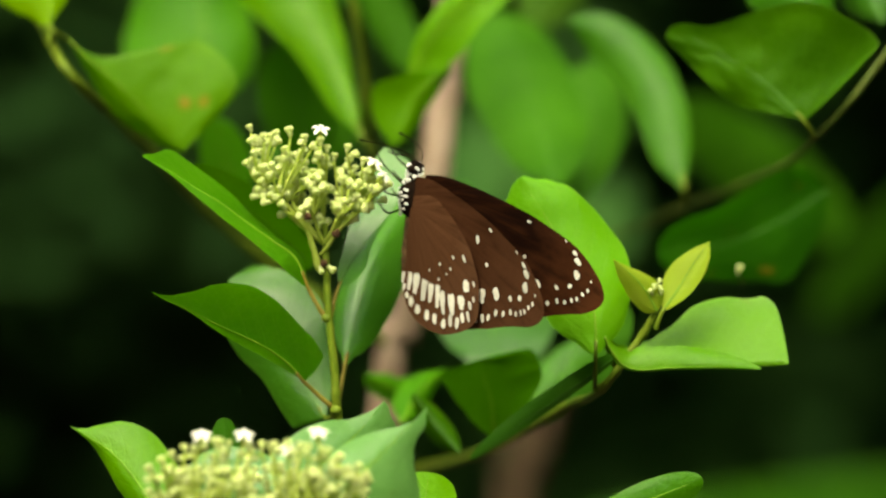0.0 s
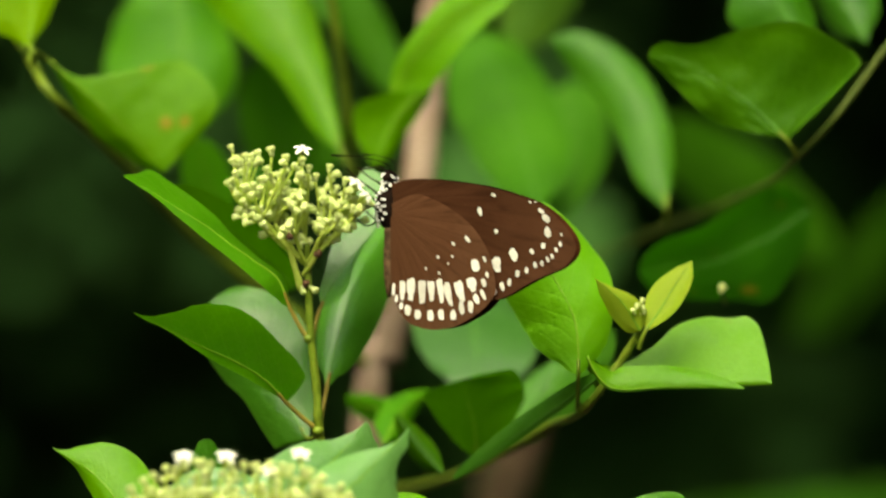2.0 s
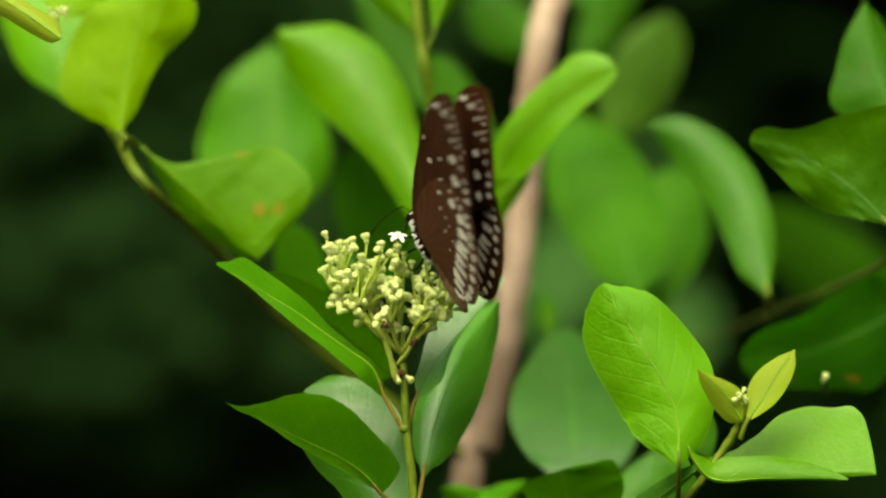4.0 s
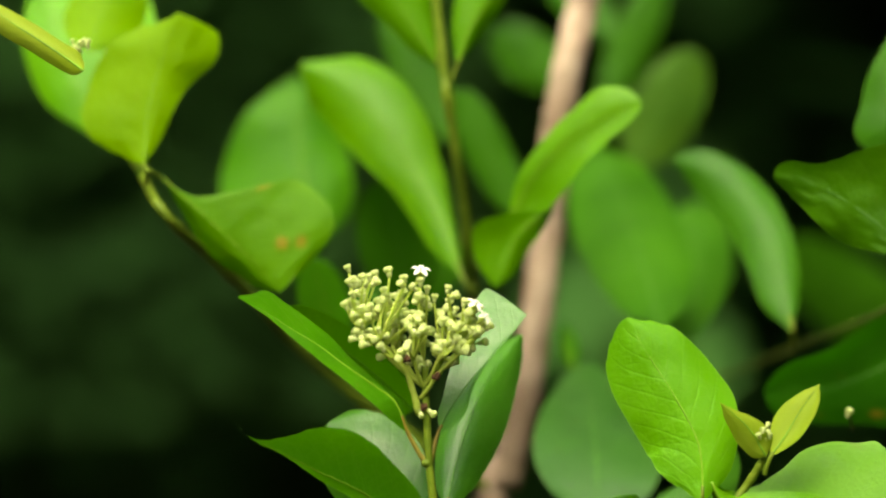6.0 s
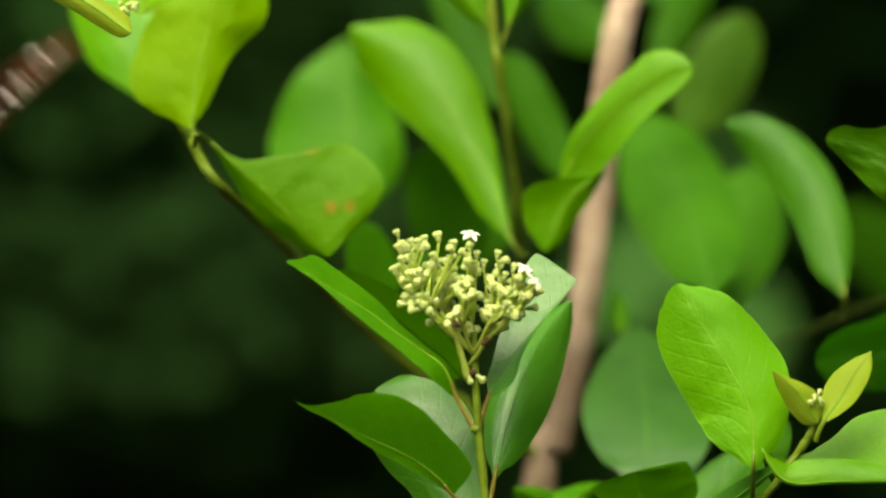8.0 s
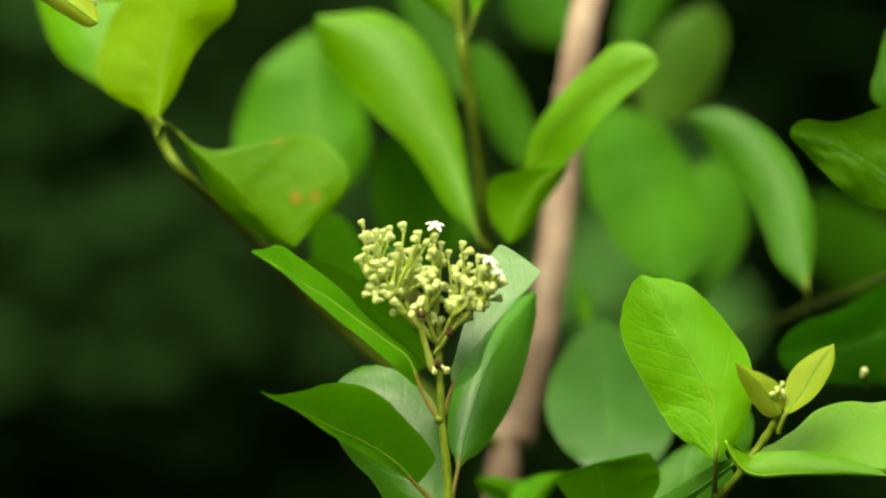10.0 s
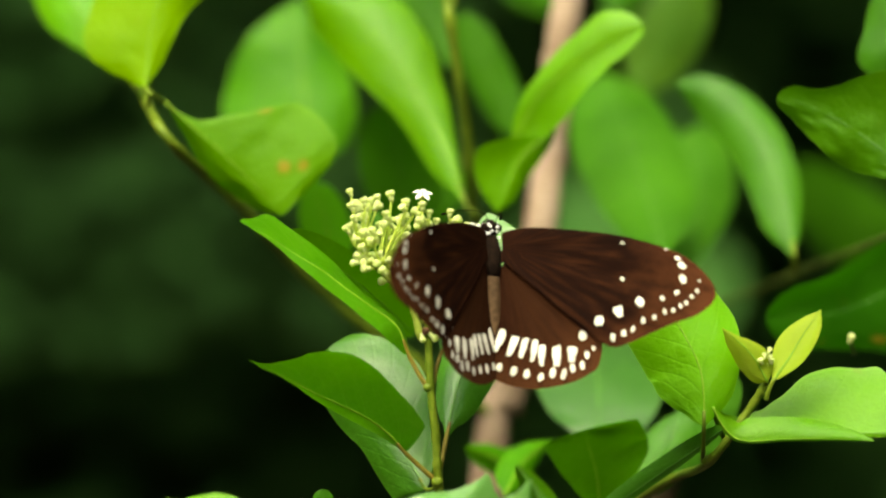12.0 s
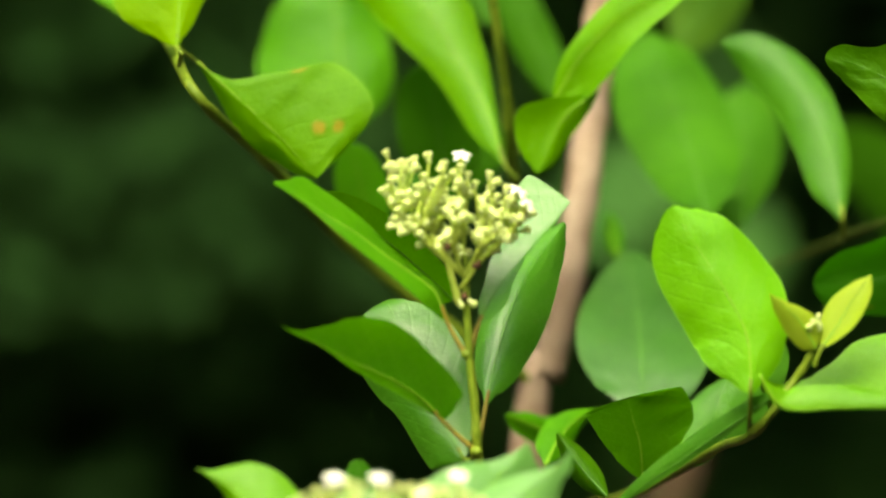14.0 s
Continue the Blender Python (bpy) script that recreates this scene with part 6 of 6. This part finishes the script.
    walk(fore_r, [
        (0.00, hinge(1, 0.0022, 79, 18)), (0.05, hinge(1, 0.0022, 79, 18)), (0.20, hinge(1, 0.0022, 18, 9)), (0.30, hinge(1, 0.0022, 79, 5)),
        (0.46, hinge(1, 0.0022, 70, 20)), (0.50, hinge(1, 0.0022, 70, 20)), (0.54, hinge(1, 0.0022, 70, 20)), (0.80, hinge(1, 0.0022, 91, 9)),
        (1.00, hinge(1, 0.0022, 91, 9)), (1.50, hinge(1, 0.0022, 95, 11)), (2.00, hinge(1, 0.0022, 95, 11)), (2.10, hinge(1, 0.0022, 95, 11)),
        (2.20, hinge(1, 0.0022, 39, -22)), (2.30, hinge(1, 0.0022, 59, 1)), (2.50, hinge(1, 0.0022, 54, 1)), (2.70, hinge(1, 0.0022, 33, 5)),
        (2.96, hinge(1, 0.0022, 31, 9)), (3.00, hinge(1, 0.0022, 31, 9)), (3.04, hinge(1, 0.0022, 31, 9)), (3.10, hinge(1, 0.0022, 81, 4)),
        (3.30, hinge(1, 0.0022, 91, 1)), (3.50, hinge(1, 0.0022, 91, 1)), (3.60, hinge(1, 0.0022, 91, 1)), (3.70, hinge(1, 0.0022, 91, 1)),
        (3.95, hinge(1, 0.0022, 91, 1)), (4.05, hinge(1, 0.0022, 68, 2)), (4.15, hinge(1, 0.0022, -12, 2)), (4.25, hinge(1, 0.0022, 68, 2)),
        (4.35, hinge(1, 0.0022, -12, 2)), (4.45, hinge(1, 0.0022, 68, 2)), (4.55, hinge(1, 0.0022, -12, 2)), (4.65, hinge(1, 0.0022, 68, 2)),
        (4.75, hinge(1, 0.0022, -12, 2)), (4.85, hinge(1, 0.0022, 68, 2)), (4.95, hinge(1, 0.0022, -12, 2)), (5.05, hinge(1, 0.0022, 68, 2)),
        (5.15, hinge(1, 0.0022, -12, 2)), (5.25, hinge(1, 0.0022, 68, 2)), (5.35, hinge(1, 0.0022, -12, 2)), (5.45, hinge(1, 0.0022, 68, 2)),
        (5.55, hinge(1, 0.0022, -12, 2)), (5.65, hinge(1, 0.0022, 68, 2)), (5.80, hinge(1, 0.0022, 34, 27)), (5.90, hinge(1, 0.0022, -12, 2)),
        (6.00, hinge(1, 0.0022, 68, 2)), (6.10, hinge(1, 0.0022, -12, 2)), (6.20, hinge(1, 0.0022, 68, 2)), (6.30, hinge(1, 0.0022, -12, 2)),
        (6.40, hinge(1, 0.0022, 68, 2)), (6.50, hinge(1, 0.0022, -12, 2)), (6.60, hinge(1, 0.0022, 68, 2)), (6.70, hinge(1, 0.0022, -2, -5)),
        (6.80, hinge(1, 0.0022, -1, -8)), (6.90, hinge(1, 0.0022, 31, 4)), (6.96, hinge(1, 0.0022, -13, 6)), (7.00, hinge(1, 0.0022, -13, 6)),
        (7.04, hinge(1, 0.0022, -13, 6)), (7.30, hinge(1, 0.0022, -30, -10)), (7.45, hinge(1, 0.0022, -29, -14)), (7.50, hinge(1, 0.0022, -18, -14)),
        (7.55, hinge(1, 0.0022, -7, -14)), (7.60, hinge(1, 0.0022, -8, -13)), (7.70, hinge(1, 0.0022, 32, 10)), (7.80, hinge(1, 0.0022, 37, 25)),
        (7.90, hinge(1, 0.0022, 44, 37)), (7.95, hinge(1, 0.0022, 31, 30)), (8.00, hinge(1, 0.0022, 37, 30)), (8.05, hinge(1, 0.0022, 43, 30)),
        (8.10, hinge(1, 0.0022, -12, 2)), (8.20, hinge(1, 0.0022, 68, 2)), (8.30, hinge(1, 0.0022, -12, 2)), (8.40, hinge(1, 0.0022, 68, 2)),
        (8.50, hinge(1, 0.0022, -12, 2)), (8.60, hinge(1, 0.0022, 68, 2)), (8.70, hinge(1, 0.0022, -12, 2)), (8.80, hinge(1, 0.0022, 68, 2)),
        (8.90, hinge(1, 0.0022, -12, 2)), (9.00, hinge(1, 0.0022, 68, 2)), (9.10, hinge(1, 0.0022, -12, 2)), (9.20, hinge(1, 0.0022, 68, 2)),
        (9.30, hinge(1, 0.0022, -12, 2)), (9.40, hinge(1, 0.0022, 68, 2)), (9.50, hinge(1, 0.0022, -12, 2)), (9.60, hinge(1, 0.0022, 68, 2)),
        (9.70, hinge(1, 0.0022, -12, 2)), (9.80, hinge(1, 0.0022, 68, 2)), (9.90, hinge(1, 0.0022, -12, 2)), (10.00, hinge(1, 0.0022, 68, 2)),
        (10.10, hinge(1, 0.0022, -12, 2)), (10.20, hinge(1, 0.0022, 68, 2)), (10.30, hinge(1, 0.0022, -12, 2)), (10.40, hinge(1, 0.0022, 68, 2)),
        (10.46, hinge(1, 0.0022, 72, 7)), (10.50, hinge(1, 0.0022, 72, 7)), (10.54, hinge(1, 0.0022, 72, 7)), (10.60, hinge(1, 0.0022, 58, -1)),
        (10.70, hinge(1, 0.0022, 45, 15)), (10.90, hinge(1, 0.0022, 72, 1)), (10.96, hinge(1, 0.0022, -28, -12)), (11.00, hinge(1, 0.0022, -28, -12)),
        (11.04, hinge(1, 0.0022, -28, -12)), (11.10, hinge(1, 0.0022, -12, -10)), (11.30, hinge(1, 0.0022, 43, 3)), (11.46, hinge(1, 0.0022, 40, 5)),
        (11.50, hinge(1, 0.0022, 40, 5)), (11.54, hinge(1, 0.0022, 40, 5)), (11.60, hinge(1, 0.0022, 1, 7)), (11.80, hinge(1, 0.0022, 22, 3)),
        (11.96, hinge(1, 0.0022, 40, 16)), (12.00, hinge(1, 0.0022, 40, 16)), (12.04, hinge(1, 0.0022, 40, 16)), (12.10, hinge(1, 0.0022, 86, 12)),
        (12.30, hinge(1, 0.0022, 97, 9)), (12.46, hinge(1, 0.0022, 97, 8)), (12.50, hinge(1, 0.0022, 97, 8)), (12.54, hinge(1, 0.0022, 97, 8)),
        (12.60, hinge(1, 0.0022, 29, -1)), (12.70, hinge(1, 0.0022, 32, 12)), (12.80, hinge(1, 0.0022, 14, -2)), (12.90, hinge(1, 0.0022, 24, 3)),
        (12.95, hinge(1, 0.0022, 6, -7)), (13.00, hinge(1, 0.0022, -10, -7)), (13.05, hinge(1, 0.0022, -26, -7)), (13.10, hinge(1, 0.0022, 6, -4)),
        (13.20, hinge(1, 0.0022, 38, -4)), (13.30, hinge(1, 0.0022, 39, 22)), (13.40, hinge(1, 0.0022, -3, -8)), (13.45, hinge(1, 0.0022, -24, 2)),
        (13.50, hinge(1, 0.0022, -19, 2)), (13.55, hinge(1, 0.0022, -14, 2)), (13.60, hinge(1, 0.0022, -12, 2)), (13.70, hinge(1, 0.0022, 68, 2)),
        (13.80, hinge(1, 0.0022, -12, 2)), (13.90, hinge(1, 0.0022, 68, 2)), (14.00, hinge(1, 0.0022, 40, 2)),
    ])
    walk(hind_l, [
        (0.00, hinge(-1, -0.0012, 76, 18)), (0.05, hinge(-1, -0.0012, 76, 18)), (0.20, hinge(-1, -0.0012, 49, 12)), (0.30, hinge(-1, -0.0012, 29, 5)),
        (0.46, hinge(-1, -0.0012, 33, 27)), (0.50, hinge(-1, -0.0012, 33, 27)), (0.54, hinge(-1, -0.0012, 33, 27)), (0.80, hinge(-1, -0.0012, 89, 15)),
        (1.00, hinge(-1, -0.0012, 89, 15)), (1.50, hinge(-1, -0.0012, 82, 15)), (2.00, hinge(-1, -0.0012, 83, 12)), (2.10, hinge(-1, -0.0012, 83, 12)),
        (2.20, hinge(-1, -0.0012, 15, -2)), (2.30, hinge(-1, -0.0012, 18, 9)), (2.50, hinge(-1, -0.0012, 39, 17)), (2.70, hinge(-1, -0.0012, 22, 16)),
        (2.96, hinge(-1, -0.0012, 20, 28)), (3.00, hinge(-1, -0.0012, 20, 28)), (3.04, hinge(-1, -0.0012, 20, 28)), (3.10, hinge(-1, -0.0012, 72, 11)),
        (3.30, hinge(-1, -0.0012, 88, 4)), (3.50, hinge(-1, -0.0012, 88, 3)), (3.60, hinge(-1, -0.0012, 88, 3)), (3.70, hinge(-1, -0.0012, 88, 3)),
        (3.95, hinge(-1, -0.0012, 88, 3)), (4.05, hinge(-1, -0.0012, 68, 3)), (4.15, hinge(-1, -0.0012, -12, 3)), (4.25, hinge(-1, -0.0012, 68, 3)),
        (4.35, hinge(-1, -0.0012, -12, 3)), (4.45, hinge(-1, -0.0012, 68, 3)), (4.55, hinge(-1, -0.0012, -12, 3)), (4.65, hinge(-1, -0.0012, 68, 3)),
        (4.75, hinge(-1, -0.0012, -12, 3)), (4.85, hinge(-1, -0.0012, 68, 3)), (4.95, hinge(-1, -0.0012, -12, 3)), (5.05, hinge(-1, -0.0012, 68, 3)),
        (5.15, hinge(-1, -0.0012, -12, 3)), (5.25, hinge(-1, -0.0012, 68, 3)), (5.35, hinge(-1, -0.0012, -12, 3)), (5.45, hinge(-1, -0.0012, 68, 3)),
        (5.55, hinge(-1, -0.0012, -12, 3)), (5.65, hinge(-1, -0.0012, 68, 3)), (5.80, hinge(-1, -0.0012, 14, -4)), (5.90, hinge(-1, -0.0012, -12, 3)),
        (6.00, hinge(-1, -0.0012, 68, 3)), (6.10, hinge(-1, -0.0012, -12, 3)), (6.20, hinge(-1, -0.0012, 68, 3)), (6.30, hinge(-1, -0.0012, -12, 3)),
        (6.40, hinge(-1, -0.0012, 68, 3)), (6.50, hinge(-1, -0.0012, -12, 3)), (6.60, hinge(-1, -0.0012, 68, 3)), (6.70, hinge(-1, -0.0012, -5, -23)),
        (6.80, hinge(-1, -0.0012, 34, -2)), (6.90, hinge(-1, -0.0012, 15, 6)), (6.96, hinge(-1, -0.0012, -7, 21)), (7.00, hinge(-1, -0.0012, -7, 21)),
        (7.04, hinge(-1, -0.0012, -7, 21)), (7.30, hinge(-1, -0.0012, -31, -16)), (7.45, hinge(-1, -0.0012, -39, 0)), (7.50, hinge(-1, -0.0012, -25, 0)),
        (7.55, hinge(-1, -0.0012, -11, 0)), (7.60, hinge(-1, -0.0012, -32, 2)), (7.70, hinge(-1, -0.0012, 48, 3)), (7.80, hinge(-1, -0.0012, 36, 35)),
        (7.90, hinge(-1, -0.0012, 40, 12)), (7.95, hinge(-1, -0.0012, 28, 9)), (8.00, hinge(-1, -0.0012, 36, 9)), (8.05, hinge(-1, -0.0012, 44, 9)),
        (8.10, hinge(-1, -0.0012, -12, 3)), (8.20, hinge(-1, -0.0012, 68, 3)), (8.30, hinge(-1, -0.0012, -12, 3)), (8.40, hinge(-1, -0.0012, 68, 3)),
        (8.50, hinge(-1, -0.0012, -12, 3)), (8.60, hinge(-1, -0.0012, 68, 3)), (8.70, hinge(-1, -0.0012, -12, 3)), (8.80, hinge(-1, -0.0012, 68, 3)),
        (8.90, hinge(-1, -0.0012, -12, 3)), (9.00, hinge(-1, -0.0012, 68, 3)), (9.10, hinge(-1, -0.0012, -12, 3)), (9.20, hinge(-1, -0.0012, 68, 3)),
        (9.30, hinge(-1, -0.0012, -12, 3)), (9.40, hinge(-1, -0.0012, 68, 3)), (9.50, hinge(-1, -0.0012, -12, 3)), (9.60, hinge(-1, -0.0012, 68, 3)),
        (9.70, hinge(-1, -0.0012, -12, 3)), (9.80, hinge(-1, -0.0012, 68, 3)), (9.90, hinge(-1, -0.0012, -12, 3)), (10.00, hinge(-1, -0.0012, 68, 3)),
        (10.10, hinge(-1, -0.0012, -12, 3)), (10.20, hinge(-1, -0.0012, 68, 3)), (10.30, hinge(-1, -0.0012, -12, 3)), (10.40, hinge(-1, -0.0012, 68, 3)),
        (10.46, hinge(-1, -0.0012, 84, 8)), (10.50, hinge(-1, -0.0012, 84, 8)), (10.54, hinge(-1, -0.0012, 84, 8)), (10.60, hinge(-1, -0.0012, 24, 4)),
        (10.70, hinge(-1, -0.0012, 46, 0)), (10.90, hinge(-1, -0.0012, 26, -17)), (10.96, hinge(-1, -0.0012, -25, 7)), (11.00, hinge(-1, -0.0012, -25, 7)),
        (11.04, hinge(-1, -0.0012, -25, 7)), (11.10, hinge(-1, -0.0012, 18, -8)), (11.30, hinge(-1, -0.0012, 39, 1)), (11.46, hinge(-1, -0.0012, 39, 28)),
        (11.50, hinge(-1, -0.0012, 39, 28)), (11.54, hinge(-1, -0.0012, 39, 28)), (11.60, hinge(-1, -0.0012, 68, 2)), (11.80, hinge(-1, -0.0012, 18, 7)),
        (11.96, hinge(-1, -0.0012, 39, 29)), (12.00, hinge(-1, -0.0012, 39, 29)), (12.04, hinge(-1, -0.0012, 39, 29)), (12.10, hinge(-1, -0.0012, 82, 11)),
        (12.30, hinge(-1, -0.0012, 82, 13)), (12.46, hinge(-1, -0.0012, 82, 13)), (12.50, hinge(-1, -0.0012, 82, 13)), (12.54, hinge(-1, -0.0012, 82, 13)),
        (12.60, hinge(-1, -0.0012, 40, 13)), (12.70, hinge(-1, -0.0012, 35, 6)), (12.80, hinge(-1, -0.0012, 24, -7)), (12.90, hinge(-1, -0.0012, 28, 5)),
        (12.95, hinge(-1, -0.0012, 1, 7)), (13.00, hinge(-1, -0.0012, -20, 7)), (13.05, hinge(-1, -0.0012, -41, 7)), (13.10, hinge(-1, -0.0012, 47, -12)),
        (13.20, hinge(-1, -0.0012, 54, -4)), (13.30, hinge(-1, -0.0012, 49, 34)), (13.40, hinge(-1, -0.0012, 8, -15)), (13.45, hinge(-1, -0.0012, 3, -8)),
        (13.50, hinge(-1, -0.0012, 10, -8)), (13.55, hinge(-1, -0.0012, 16, -8)), (13.60, hinge(-1, -0.0012, -12, 3)), (13.70, hinge(-1, -0.0012, 68, 3)),
        (13.80, hinge(-1, -0.0012, -12, 3)), (13.90, hinge(-1, -0.0012, 68, 3)), (14.00, hinge(-1, -0.0012, 40, 3)),
    ])
    walk(hind_r, [
        (0.00, hinge(1, -0.0012, 78, 18)), (0.05, hinge(1, -0.0012, 78, 18)), (0.20, hinge(1, -0.0012, 18, 12)), (0.30, hinge(1, -0.0012, 79, 5)),
        (0.46, hinge(1, -0.0012, 70, 33)), (0.50, hinge(1, -0.0012, 70, 33)), (0.54, hinge(1, -0.0012, 70, 33)), (0.80, hinge(1, -0.0012, 90, 15)),
        (1.00, hinge(1, -0.0012, 90, 15)), (1.50, hinge(1, -0.0012, 94, 15)), (2.00, hinge(1, -0.0012, 94, 12)), (2.10, hinge(1, -0.0012, 94, 12)),
        (2.20, hinge(1, -0.0012, 39, -2)), (2.30, hinge(1, -0.0012, 59, 9)), (2.50, hinge(1, -0.0012, 54, 18)), (2.70, hinge(1, -0.0012, 33, 16)),
        (2.96, hinge(1, -0.0012, 31, 27)), (3.00, hinge(1, -0.0012, 31, 27)), (3.04, hinge(1, -0.0012, 31, 27)), (3.10, hinge(1, -0.0012, 81, 11)),
        (3.30, hinge(1, -0.0012, 90, 4)), (3.50, hinge(1, -0.0012, 90, 3)), (3.60, hinge(1, -0.0012, 90, 3)), (3.70, hinge(1, -0.0012, 90, 3)),
        (3.95, hinge(1, -0.0012, 90, 3)), (4.05, hinge(1, -0.0012, 68, 3)), (4.15, hinge(1, -0.0012, -12, 3)), (4.25, hinge(1, -0.0012, 68, 3)),
        (4.35, hinge(1, -0.0012, -12, 3)), (4.45, hinge(1, -0.0012, 68, 3)), (4.55, hinge(1, -0.0012, -12, 3)), (4.65, hinge(1, -0.0012, 68, 3)),
        (4.75, hinge(1, -0.0012, -12, 3)), (4.85, hinge(1, -0.0012, 68, 3)), (4.95, hinge(1, -0.0012, -12, 3)), (5.05, hinge(1, -0.0012, 68, 3)),
        (5.15, hinge(1, -0.0012, -12, 3)), (5.25, hinge(1, -0.0012, 68, 3)), (5.35, hinge(1, -0.0012, -12, 3)), (5.45, hinge(1, -0.0012, 68, 3)),
        (5.55, hinge(1, -0.0012, -12, 3)), (5.65, hinge(1, -0.0012, 68, 3)), (5.80, hinge(1, -0.0012, 34, -4)), (5.90, hinge(1, -0.0012, -12, 3)),
        (6.00, hinge(1, -0.0012, 68, 3)), (6.10, hinge(1, -0.0012, -12, 3)), (6.20, hinge(1, -0.0012, 68, 3)), (6.30, hinge(1, -0.0012, -12, 3)),
        (6.40, hinge(1, -0.0012, 68, 3)), (6.50, hinge(1, -0.0012, -12, 3)), (6.60, hinge(1, -0.0012, 68, 3)), (6.70, hinge(1, -0.0012, -2, -23)),
        (6.80, hinge(1, -0.0012, -1, -2)), (6.90, hinge(1, -0.0012, 31, 6)), (6.96, hinge(1, -0.0012, -14, 22)), (7.00, hinge(1, -0.0012, -14, 22)),
        (7.04, hinge(1, -0.0012, -14, 22)), (7.30, hinge(1, -0.0012, -30, -16)), (7.45, hinge(1, -0.0012, -30, 1)), (7.50, hinge(1, -0.0012, -19, 1)),
        (7.55, hinge(1, -0.0012, -8, 1)), (7.60, hinge(1, -0.0012, -8, 2)), (7.70, hinge(1, -0.0012, 32, 3)), (7.80, hinge(1, -0.0012, 37, 35)),
        (7.90, hinge(1, -0.0012, 44, 12)), (7.95, hinge(1, -0.0012, 31, 9)), (8.00, hinge(1, -0.0012, 37, 9)), (8.05, hinge(1, -0.0012, 43, 9)),
        (8.10, hinge(1, -0.0012, -12, 3)), (8.20, hinge(1, -0.0012, 68, 3)), (8.30, hinge(1, -0.0012, -12, 3)), (8.40, hinge(1, -0.0012, 68, 3)),
        (8.50, hinge(1, -0.0012, -12, 3)), (8.60, hinge(1, -0.0012, 68, 3)), (8.70, hinge(1, -0.0012, -12, 3)), (8.80, hinge(1, -0.0012, 68, 3)),
        (8.90, hinge(1, -0.0012, -12, 3)), (9.00, hinge(1, -0.0012, 68, 3)), (9.10, hinge(1, -0.0012, -12, 3)), (9.20, hinge(1, -0.0012, 68, 3)),
        (9.30, hinge(1, -0.0012, -12, 3)), (9.40, hinge(1, -0.0012, 68, 3)), (9.50, hinge(1, -0.0012, -12, 3)), (9.60, hinge(1, -0.0012, 68, 3)),
        (9.70, hinge(1, -0.0012, -12, 3)), (9.80, hinge(1, -0.0012, 68, 3)), (9.90, hinge(1, -0.0012, -12, 3)), (10.00, hinge(1, -0.0012, 68, 3)),
        (10.10, hinge(1, -0.0012, -12, 3)), (10.20, hinge(1, -0.0012, 68, 3)), (10.30, hinge(1, -0.0012, -12, 3)), (10.40, hinge(1, -0.0012, 68, 3)),
        (10.46, hinge(1, -0.0012, 71, 4)), (10.50, hinge(1, -0.0012, 71, 4)), (10.54, hinge(1, -0.0012, 71, 4)), (10.60, hinge(1, -0.0012, 58, 4)),
        (10.70, hinge(1, -0.0012, 45, 0)), (10.90, hinge(1, -0.0012, 72, -17)), (10.96, hinge(1, -0.0012, -29, 7)), (11.00, hinge(1, -0.0012, -29, 7)),
        (11.04, hinge(1, -0.0012, -29, 7)), (11.10, hinge(1, -0.0012, -12, -8)), (11.30, hinge(1, -0.0012, 43, 1)), (11.46, hinge(1, -0.0012, 40, 28)),
        (11.50, hinge(1, -0.0012, 40, 28)), (11.54, hinge(1, -0.0012, 40, 28)), (11.60, hinge(1, -0.0012, 1, 2)), (11.80, hinge(1, -0.0012, 22, 7)),
        (11.96, hinge(1, -0.0012, 39, 30)), (12.00, hinge(1, -0.0012, 39, 30)), (12.04, hinge(1, -0.0012, 39, 30)), (12.10, hinge(1, -0.0012, 86, 11)),
        (12.30, hinge(1, -0.0012, 96, 13)), (12.46, hinge(1, -0.0012, 96, 13)), (12.50, hinge(1, -0.0012, 96, 13)), (12.54, hinge(1, -0.0012, 96, 13)),
        (12.60, hinge(1, -0.0012, 29, 13)), (12.70, hinge(1, -0.0012, 32, 6)), (12.80, hinge(1, -0.0012, 14, -7)), (12.90, hinge(1, -0.0012, 24, 5)),
        (12.95, hinge(1, -0.0012, 5, 7)), (13.00, hinge(1, -0.0012, -11, 7)), (13.05, hinge(1, -0.0012, -27, 7)), (13.10, hinge(1, -0.0012, 6, -12)),
        (13.20, hinge(1, -0.0012, 38, -4)), (13.30, hinge(1, -0.0012, 39, 34)), (13.40, hinge(1, -0.0012, -3, -15)), (13.45, hinge(1, -0.0012, -24, -8)),
        (13.50, hinge(1, -0.0012, -19, -8)), (13.55, hinge(1, -0.0012, -14, -8)), (13.60, hinge(1, -0.0012, -12, 3)), (13.70, hinge(1, -0.0012, 68, 3)),
        (13.80, hinge(1, -0.0012, -12, 3)), (13.90, hinge(1, -0.0012, 68, 3)), (14.00, hinge(1, -0.0012, 40, 3)),
    ])


motions()
